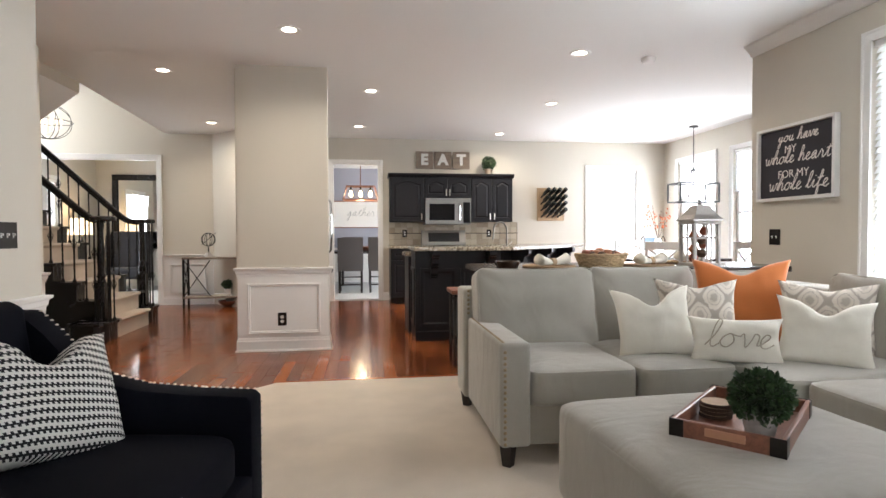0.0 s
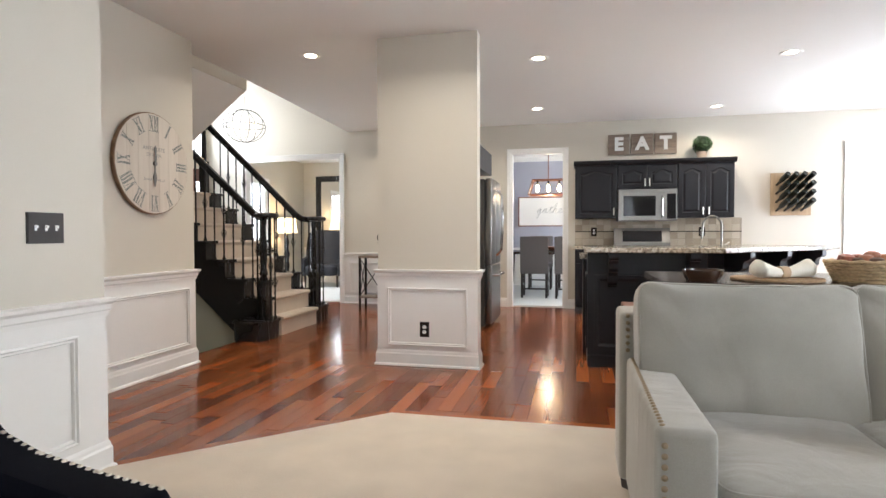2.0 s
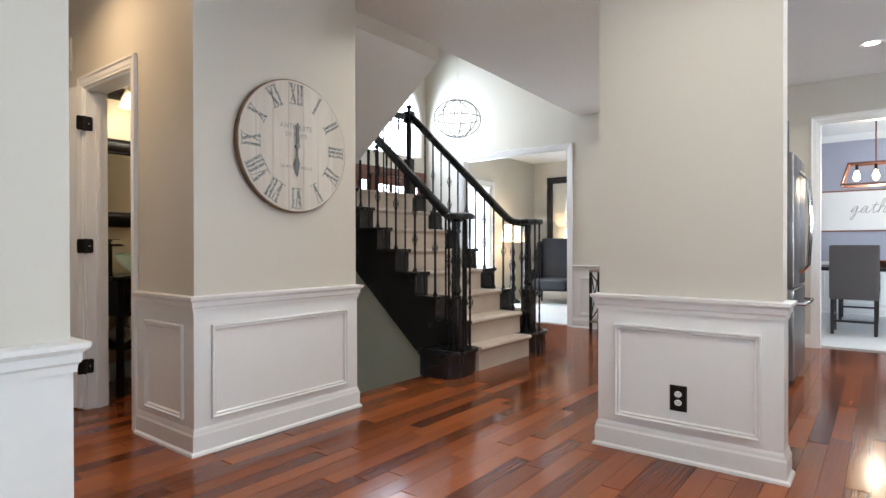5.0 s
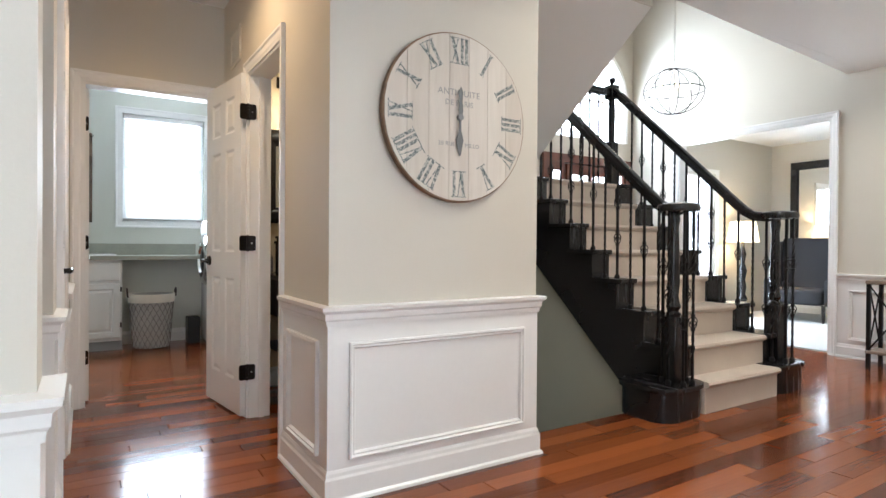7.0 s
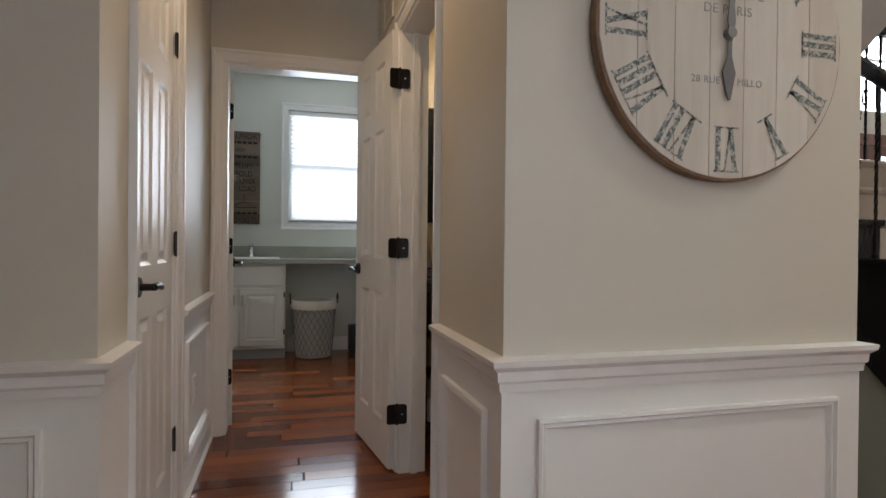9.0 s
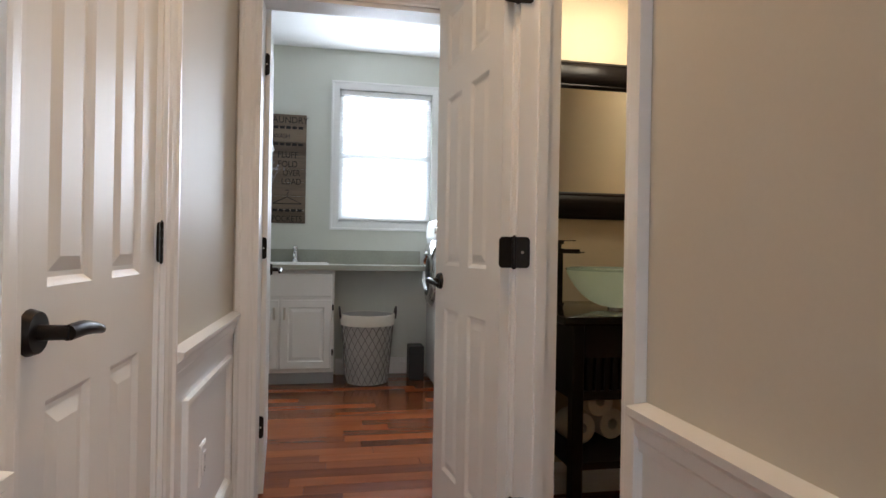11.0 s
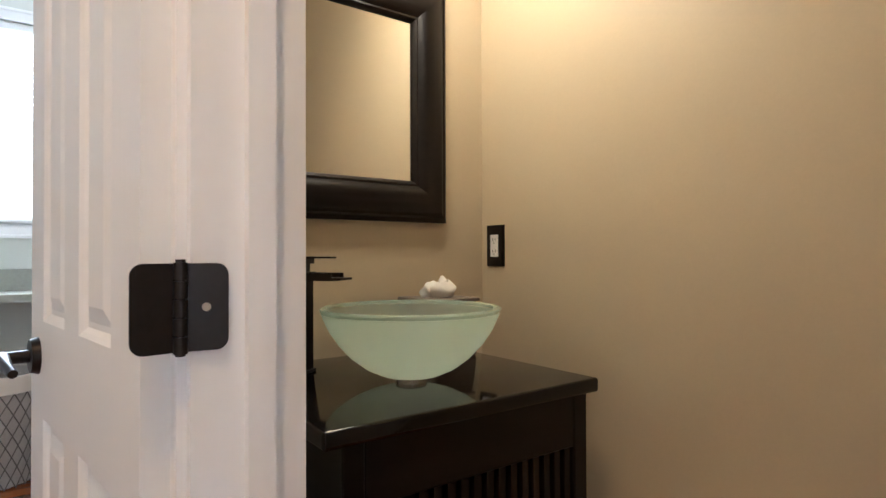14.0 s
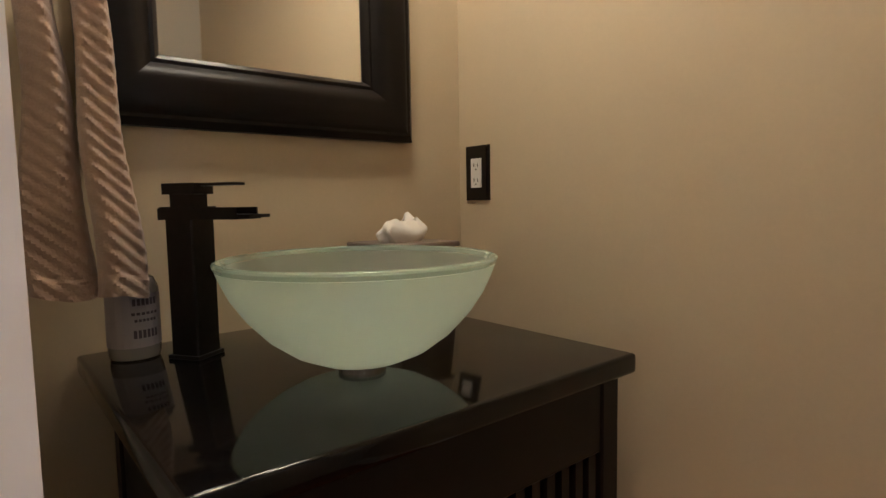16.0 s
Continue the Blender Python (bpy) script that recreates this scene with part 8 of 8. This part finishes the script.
bk = thing("laundry_basket", "round wire laundry basket with white cloth liner", "laundry basket")
def rb(z):
    return 0.165 + 0.04 * z / 0.52
bm = bmesh.new()
BCX, BCY = -6.50, 3.60
n_ = 22
for s in (1, -1):
    for k in range(n_):
        a0 = 2 * math.pi * k / n_
        tube([(BCX + rb(z) * math.cos(a0 + s * 1.5 * z / 0.52), BCY + rb(z) * math.sin(a0 + s * 1.5 * z / 0.52), 0.005 + z) for z in [0.52 * i / 12 for i in range(13)]], 0.003, 4, into=bm)
part("wire_lattice", bm, surface("grey_wire", (0.20, 0.19, 0.18), 0.4, metal=0.8, bump=0), bk, "grey diamond wire lattice", kind="stuff")
bm = bmesh.new()
prev = None
for i in range(20):
    z = 0.008 + 0.52 * i / 19
    ring = []
    for k in range(44):
        a = 2 * math.pi * k / 44
        wv = 0.010 * noise.noise(Vector((math.cos(a) * 3, math.sin(a) * 3, z * 9)))
        r = rb(z) - 0.012 + wv * (1 if i < 17 else 0.2)
        ring.append(bm.verts.new((BCX + r * math.cos(a), BCY + r * math.sin(a), z)))
    if prev:
        for k in range(44):
            bm.faces.new((prev[k], prev[(k + 1) % 44], ring[(k + 1) % 44], ring[k]))
    else:
        bm.faces.new(ring[::-1])
    prev = ring
part("liner", bm, surface("grey_white_liner", (0.48, 0.46, 0.43), 0.9, vary=0.12, grain=120, big=7, bump=0.4, dist=0.003), bk, "white cloth liner", smooth=True)
part("liner_cuff", lathe([(rb(0.45) + 0.004, 0.45), (rb(0.5) + 0.006, 0.50), (rb(0.52) + 0.004, 0.53), (rb(0.52) - 0.008, 0.532), (rb(0.5) - 0.012, 0.49)], 40, (BCX, BCY, 0), closed=True), IVORY, bk, "folded white cuff", smooth=True)
for s in (-1, 1):
    part("handle", tube([(BCX + 0.02 - 0.05, BCY + s * 0.208, 0.50), (BCX + 0.02 - 0.05, BCY + s * 0.214, 0.56), (BCX + 0.02, BCY + s * 0.216, 0.585), (BCX + 0.02 + 0.05, BCY + s * 0.214, 0.56), (BCX + 0.02 + 0.05, BCY + s * 0.208, 0.50)], 0.007, 8), surface("dark_leather", (0.04, 0.03, 0.028), 0.6), bk, "dark loop handle", smooth=True)

ws = thing("washing_machine", "white front-loading washer with chrome door ring", "washing machine")
part("body", bx(-6.62, 4.075, 0.03, -5.95, 4.75, 1.26, 0.02, 3), SINKWHITE, ws, smooth=True)
part("door_ring", lathe([(0.16, 0.0), (0.24, 0.0), (0.25, 0.02), (0.22, 0.05), (0.17, 0.06), (0.155, 0.03)], 40, closed=True), CHROME, ws, "chrome door ring", smooth=True).matrix_world = pose(-6.28, 4.078, 0.86, 90, 0, 0)
part("door_glass", lathe([(0.16, 0.03), (0.10, 0.055), (0, 0.065)], 32), BLACKGLASS, ws, "dark bulged door glass", smooth=True).matrix_world = pose(-6.28, 4.078, 0.86, 90, 0, 0)
part("control_panel", bx(-6.60, 4.066, 1.12, -5.97, 4.076, 1.22, 0.003), SINKWHITE, ws)
part("dial", rod((-6.05, 4.066, 1.17), (-6.05, 4.04, 1.17), 0.03, 0.026, 20), CHROME, ws)
tb2 = thing("waste_bin", "small black waste bin beside the washer", "bin")
part("bin", prism([(-6.66, 3.93), (-6.50, 3.93), (-6.50, 4.05), (-6.66, 4.05)], "z", 0.0, 0.27, 0.01, 2), surface("black_plastic", (0.012, 0.012, 0.013), 0.45), tb2)

# laundry sign
sg = thing("laundry_sign", "rustic dark wood laundry sign with painted words", "sign")
DARKBOARD = wood("dark_barn_board", (0.055, 0.038, 0.027), (0.27, 0.20, 0.14), 0.75, 4, (14, 1.2, 14), per_piece=0.4, bump=0.3)
for k in range(8):
    z0 = 1.228 + k * 0.1095
    part("board", bx(-6.798, 2.814, z0, -6.780, 3.10, z0 + 0.1075, 0.002), DARKBOARD, sg, "stained board")
INK = surface("black_sign_ink", (0.012, 0.010, 0.010), 0.8, bump=0)
for body, size, z, xs in (("LAUNDRY", 0.072, 2.055, 0.95), ("WASH", 0.055, 1.925, 0.8), ("FLUFF", 0.072, 1.775, 0.85), ("FOLD", 0.072, 1.70, 0.85), ("OVER", 0.068, 1.63, 0.8), ("LOAD", 0.068, 1.56, 0.85), ("POCKETS", 0.068, 1.262, 0.82)):
    text("lettering", body, size, facing(-6.7795, 2.957 + (0.03 if body in ("OVER", "LOAD") else (-0.05 if body == "WASH" else 0)), z, "+x"), INK, sg, 0.0006, xscale=xs)
hb = bmesh.new()
tube([(-6.779, 2.845, 1.385), (-6.779, 2.957, 1.44), (-6.779, 3.07, 1.385), (-6.779, 2.845, 1.385)], 0.004, 5, into=hb)
tube([(-6.779, 2.957, 1.44), (-6.779, 2.957, 1.465), (-6.779, 2.972, 1.48), (-6.779, 2.962, 1.495), (-6.779, 2.947, 1.49)], 0.003, 5, into=hb)
for z in (1.85, 1.32, 1.985):
    for k in range(5):
        bx(-6.7795, 2.845 + k * 0.048, z, -6.7785, 2.845 + k * 0.048 + 0.036, z + 0.022, into=hb)
part("hanger_drawing", hb, INK, sg, "painted hanger and script bars")

vs_ = thing("floor_vase", "tall black bottle vase with dried grey flowers", "vase")
VX, VY = -6.58, 2.735
part("vase", lathe([(0.0, 0.905), (0.045, 0.905), (0.052, 0.95), (0.052, 1.13), (0.03, 1.22), (0.018, 1.26), (0.018, 1.36), (0.022, 1.375), (0.012, 1.375), (0, 1.30)], 20, (VX, VY, 0)), surface("black_glaze", (0.010, 0.010, 0.012), 0.15, bump=0), vs_, smooth=True)
rf = random.Random(11)
for k in range(9):
    a, e = rf.uniform(0, 6.28), rf.uniform(0.2, 0.6)
    tip = Vector((VX + 0.16 * math.cos(a) * e, VY + 0.05 + 0.22 * e * math.sin(a), 1.45 + rf.uniform(0.02, 0.2)))
    st = bmesh.new()
    tube([(VX, VY, 1.36), ((VX + tip.x) / 2, (VY + tip.y) / 2, 1.42), tip], 0.002, 4, into=st)
    for q in range(9):
        p = tip + Vector((rf.gauss(0, 0.02), rf.gauss(0, 0.02), rf.gauss(0, 0.02)))
        d = Vector((rf.gauss(0, 1), rf.gauss(0, 1), rf.gauss(0, 1))).normalized()
        s_ = d.orthogonal().normalized()
        st.faces.new([st.verts.new(p + v) for v in (d * -0.018, s_ * 0.009, d * 0.022, s_ * -0.009)])
    part("flower_stem", st, surface("dusty_lilac_petals", (0.34, 0.31, 0.33), 0.8, vary=0.3, bump=0), vs_, "dried grey lilac flowers")

sh = thing("wire_shelf", "white wire shelf fixed to the laundry wall", "shelf")
bm = bmesh.new()
for k in range(26):
    rod((-6.70 + k * 0.05, 2.46, 1.86), (-6.70 + k * 0.05, 2.84, 1.86), 0.0025, n=5, into=bm)
for y, z in ((2.47, 1.858), (2.65, 1.858), (2.84, 1.858), (2.842, 1.83)):
    rod((-6.72, y, z), (-5.4, y, z), 0.004, n=6, into=bm)
part("wire_deck", bm, WHITE, sh)
part("bracket", tube([(-6.60, 2.455, 1.60), (-6.60, 2.65, 1.73), (-6.60, 2.84, 1.85)], 0.007, 6), WHITE, sh)
part("hook_end", tube([(-6.66, 2.845, 1.83), (-6.66, 2.86, 1.79), (-6.66, 2.845, 1.77), (-6.66, 2.82, 1.79)], 0.008, 6), WHITE, sh, smooth=True)
for i, (x, w, h, mcol) in enumerate(((-6.55, 0.16, 0.26, (0.80, 0.82, 0.84)), (-6.36, 0.15, 0.32, (0.78, 0.80, 0.78)), (-6.15, 0.18, 0.30, (0.35, 0.50, 0.70)))):
    t = thing("detergent_bag", "pale plastic bag of laundry supplies on the shelf", "bag", group="laundry supply bags")
    bm = bmesh.new()
    bmesh.ops.create_icosphere(bm, subdivisions=3, radius=1.0)
    for v in bm.verts:
        c_ = v.co.copy()
        k_ = 1 + 0.16 * noise.noise(c_ * 2.5 + Vector((i * 7, 0, 0)))
        v.co = Vector((x + c_.x * w / 2 * k_, 2.66 + c_.y * 0.15 * k_, 1.862 + max(0.0, (c_.z + 0.75) / 1.75) * h * k_))
    part("bag", bm, surface("bag_plastic", mcol, 0.35, vary=0.15, grain=12, bump=0.2), t, smooth=True)

# ---------------------------------------------------------------- hall console with its things
con = thing("console_table", "narrow console table with black X-frame and wood top", "console table")
K0, K1, KY0, KY1 = -2.37, -1.42, 8.62, 8.90
part("top", bx(K0, KY0, 0.725, K1, KY1, 0.755, 0.004), BARNWOOD, con)
part("lower_shelf", bx(K0, KY0, 0.14, K1, KY1, 0.165, 0.004), BARNWOOD, con)
for x in (K0 + 0.02, K1 - 0.02):
    for y in (KY0 + 0.02, KY1 - 0.02):
        part("leg", bx(x - 0.014, y - 0.014, 0.0, x + 0.014, y + 0.014, 0.725), IRON, con)
    for s in (1, -1):
        part("cross_brace", rod((x, KY0 + 0.03 if s > 0 else KY1 - 0.03, 0.18), (x, KY1 - 0.03 if s > 0 else KY0 + 0.03, 0.71), 0.007, n=6), IRON, con)
for s in (1, -1):
    part("cross_brace", rod((K0 + 0.03 if s > 0 else K0 + 0.40, KY0 + 0.012, 0.18), (K0 + 0.40 if s > 0 else K0 + 0.03, KY0 + 0.012, 0.71), 0.007, n=6), IRON, con)
arm_ = thing("armillary_sphere", "dark metal armillary sphere on a wooden base", "ornament")
ax, ay, az = -2.02, 8.76, 1.02
for k in range(4):
    a = math.pi * k / 4
    part("band", tube([(ax + 0.10 * math.cos(a) * math.cos(2 * math.pi * i / 28), ay + 0.10 * math.sin(a) * math.cos(2 * math.pi * i / 28), az + 0.10 * math.sin(2 * math.pi * i / 28)) for i in range(28)], 0.005, 5, close=True), IRON, arm_)
part("axis", rod((ax - 0.10, ay, az - 0.08), (ax + 0.11, ay, az + 0.10), 0.004, n=6), IRON, arm_)
part("stand", lathe([(0.006, 0.82), (0.012, 0.86), (0.005, 0.92)], 10, (ax, ay, 0)), IRON, arm_)
part("base", rod((ax, ay, 0.755), (ax, ay, 0.825), 0.085, 0.03, 4), GREYWOOD, arm_)
boxwood("boxwood_ball", "small clipped boxwood in a white pot on the shelf", (-1.75, 8.76, 0.34), 0.085, 0.165, 4, 350, 0.026, 0.8, WHITE, 0.1)
bkst = thing("book", "white books lying on the lower shelf", "book", Matrix.Translation((-1.95, 8.70, 0.165)))
part("cover", bx(0, 0, 0, 0.26, 0.16, 0.03, 0.002), WHITE, bkst)
part("pages", bx(0.004, -0.002, 0.004, 0.256, 0.158, 0.026), IVORY, bkst)
bsk2 = thing("tray", "dark wooden bowl under the console", "bowl")
part("bowl", lathe([(0.05, 0.0), (0.12, 0.05), (0.14, 0.09), (0.125, 0.09), (0.1, 0.05), (0, 0.02)], 20, (-1.75, 8.76, 0.0)), TRAYWOOD, bsk2, smooth=True)

# ---------------------------------------------------------------- sitting room beyond the foyer
lm = thing("floor_mirror", "tall mirror in a wide black frame on the wall", "mirror")
part("frame", frame_ring((-4.88, 12.47, 0.80), (1, 0, 0), (0, 0, 1), (0, -1, 0), 1.5, 1.55, [(0, 0), (0, 0.03), (0.03, 0.045), (0.10, 0.045), (0.12, 0.02), (0.12, 0)]), BLACKWOOD, lm)
part("glass", bx(-4.77, 12.455, 0.91, -3.49, 12.465, 2.24), MIRROR, lm, "silvered mirror glass")
flp = thing("floor_lamp", "turned black floor lamp with warm cream shade", "lamp")
FX, FY = -4.92, 11.2
part("stand", lathe([(0.14, 0.012), (0.13, 0.05), (0.05, 0.09), (0.04, 0.2), (0.075, 0.27), (0.04, 0.34), (0.055, 0.45), (0.035, 0.55), (0.06, 0.68), (0.03, 0.80), (0.05, 0.92), (0.025, 1.02), (0.02, 1.14)], 16, (FX, FY, 0)), BLACKWOOD, flp, smooth=True)
SHADE = glow("lit_lamp_shade", (1.0, 0.78, 0.50), 1.6)
part("shade", lathe([(0.22, 1.10), (0.17, 1.40), (0.165, 1.40), (0.215, 1.10)], 28, (FX, FY, 0), closed=True), SHADE, flp, "lit cream shade", smooth=True)
lp = bpy.data.lights.new("floor_lamp_bulb", "POINT")
lp.energy, lp.color, lp.shadow_soft_size = 14, (1.0, 0.74, 0.45), 0.06
new("floor_lamp_bulb", lp).location = (FX, FY, 1.27)
CHARCOAL = surface("charcoal_cloth", (0.030, 0.030, 0.036), 0.85, vary=0.15, grain=200, bump=0.3)
wc = thing("wingback_chair", "charcoal wingback armchair on dark legs", "armchair", pose(-4.28, 11.55, 0, 0, 0, 12))
part("back", prism([(0.24, 0.25), (0.36, 1.15), (0.42, 1.17), (0.46, 1.12), (0.38, 0.25)], "x", -0.33, 0.33, 0.03, 3), CHARCOAL, wc, smooth=True)
for s in (-1, 1):
    part("wing", prism([(0.40, 0.55), (0.44, 1.12), (0.30, 1.10), (0.16, 0.86), (0.10, 0.62), (-0.28, 0.58), (-0.28, 0.24), (0.40, 0.24)], "x", s * 0.33, s * 0.40, 0.02, 2), CHARCOAL, wc, smooth=True)
    for y in (-0.24, 0.34):
        part("leg", rod((s * 0.32, y, 0.25), (s * 0.32, y, 0.012), 0.025, 0.016, 8), LEGWOOD, wc)
sc2 = part("seat", puff(0.66, 0.62, 0.22, 7, 8, 0.003, 41), CHARCOAL, wc, smooth="all")
sc2.location = (0, 0.0, 0.24)
pt = thing("potted_plant", "leafy green plant on a dark stand by the opening", "plant")
rp2 = random.Random(33)
bm = bmesh.new()
for k in range(90):
    d = Vector((rp2.gauss(0, 1), rp2.gauss(0, 1), abs(rp2.gauss(0.5, 0.8)))).normalized()
    p0 = Vector((-3.2, 11.9, 0.62))
    L = rp2.uniform(0.12, 0.30)
    s_ = d.cross(Vector((0, 0, 1))).normalized() * 0.02
    q = [p0 + d * L * 0.4, p0 + d * L * 0.7 + s_, p0 + d * L - Vector((0, 0, 0.04)), p0 + d * L * 0.7 - s_]
    bm.faces.new([bm.verts.new(v) for v in q])
part("leaves", bm, LEAF, pt, kind="stuff")
part("pot", lathe([(0.10, 0.40), (0.14, 0.62), (0.12, 0.62), (0.0, 0.58)], 18, (-3.2, 11.9, 0)), TERRA, pt, smooth=True)
part("stand", boxes((-3.36, 11.74, 0.36, -3.04, 12.06, 0.40), (-3.34, 11.76, 0.012, -3.31, 11.79, 0.36), (-3.09, 11.76, 0.012, -3.06, 11.79, 0.36), (-3.34, 12.01, 0.012, -3.31, 12.04, 0.36), (-3.09, 12.01, 0.012, -3.06, 12.04, 0.36)), BLACKWOOD, pt)

# ---------------------------------------------------------------- dining room beyond the kitchen
GREYCLOTH = surface("grey_chair_cloth", (0.13, 0.12, 0.125), 0.9, vary=0.12, grain=200, bump=0.3)
def parsons(x, y, ang):
    t = thing("dining_chair", "grey upholstered parsons chair on dark legs", "chair", pose(x, y, 0.012, 0, 0, ang), "grey dining chairs")
    part("backrest", prism([(-0.22, 0.42), (-0.27, 1.02), (-0.20, 1.02), (-0.14, 0.42)], "x", -0.23, 0.23, 0.02, 2), GREYCLOTH, t, smooth=True)
    part("seat", bx(-0.23, -0.22, 0.40, 0.23, 0.25, 0.50, 0.025, 2), GREYCLOTH, t, smooth=True)
    for sx in (-1, 1):
        for y in (-0.19, 0.21):
            part("leg", bx(sx * 0.20 - 0.018, y - 0.018, 0, sx * 0.20 + 0.018, y + 0.018, 0.40), LEGWOOD, t)
    part("stretcher", boxes((-0.20, -0.20, 0.14, 0.20, -0.18, 0.165), (-0.21, -0.19, 0.2, -0.19, 0.21, 0.22), (0.19, -0.19, 0.2, 0.21, 0.21, 0.22)), LEGWOOD, t)
    return t
parsons(0.06, 10.50, 0)
parsons(0.62, 10.50, 0)
parsons(0.06, 12.0, 180)
parsons(0.62, 12.0, 180)
dt = thing("dining_table", "dark wood dining table on black metal legs", "table")
part("tabletop", bx(-0.55, 10.75, 0.72, 1.3, 11.75, 0.765, 0.006), DARKTOP, dt)
for x in (-0.45, 1.15):
    part("leg", tube([(x, 10.9, 0.012), (x + 0.05, 11.0, 0.72), (x + 0.05, 11.5, 0.72), (x, 11.6, 0.012)], 0.022, 6), IRON, dt)
cb = thing("candle_bowl", "dark bowl with small candles on the dining table", "bowl")
part("bowl", lathe([(0.06, 0), (0.16, 0.05), (0.18, 0.08), (0.16, 0.08), (0.0, 0.02)], 20, (0.35, 11.2, 0.765)), TRAYWOOD, cb, smooth=True)
gs = thing("word_sign", "long white sign with the word gather in script", "sign")
part("panel", bx(-0.42, 12.73, 1.25, 0.95, 12.748, 1.82), WHITE, gs)
part("frame", frame_ring((-0.44, 12.748, 1.23), (1, 0, 0), (0, 0, 1), (0, -1, 0), 1.41, 0.61, [(0, 0), (0, 0.03), (0.02, 0.03), (0.02, 0)]), TRAYWOOD, gs, "thin brown frame")
script("lettering", "gather", 0.62, facing(0.24, 12.7285, 1.50, "-y"), surface("grey_script", (0.30, 0.30, 0.31), 0.7), gs, 0.0045, 0.8)
dc = thing("rectangular_chandelier", "black framed dining chandelier with glowing bulbs", "chandelier")
DX, DY, DZ = 0.25, 11.1, 1.90
bm = bmesh.new()
for z, hw, hd in ((DZ - 0.13, 0.34, 0.18), (DZ + 0.13, 0.27, 0.13)):
    for s in (-1, 1):
        bx(DX - hw, DY + s * hd - 0.011, z - 0.011, DX + hw, DY + s * hd + 0.011, z + 0.011, into=bm)
        bx(DX + s * hw - 0.011, DY - hd, z - 0.011, DX + s * hw + 0.011, DY + hd, z + 0.011, into=bm)
for sx in (-1, 1):
    for sy in (-1, 1):
        rod((DX + sx * 0.34, DY + sy * 0.18, DZ - 0.13), (DX + sx * 0.27, DY + sy * 0.13, DZ + 0.13), 0.011, n=6, into=bm)
rod((DX, DY, DZ + 0.13), (DX, DY, C), 0.008, n=8, into=bm)
bx(DX - 0.27, DY - 0.01, DZ + 0.12, DX + 0.27, DY + 0.01, DZ + 0.14, into=bm)
part("frame", bm, TRAYWOOD, dc)
for x in (-0.19, 0.0, 0.19):
    part("socket", rod((DX + x, DY, DZ + 0.12), (DX + x, DY, DZ + 0.05), 0.016, n=10), IRON, dc)
    part("bulb", lathe([(0.0, -0.085), (0.03, -0.06), (0.036, -0.02), (0.02, 0.03), (0.013, 0.05)], 14, (DX + x, DY, DZ)), BULB, dc, "glowing bulb", smooth=True)
lp = bpy.data.lights.new("dining_bulb", "POINT")
lp.energy, lp.color, lp.shadow_soft_size = 16, (1.0, 0.78, 0.5), 0.1
new("dining_bulb", lp).location = (DX, DY, DZ - 0.12)

planks()
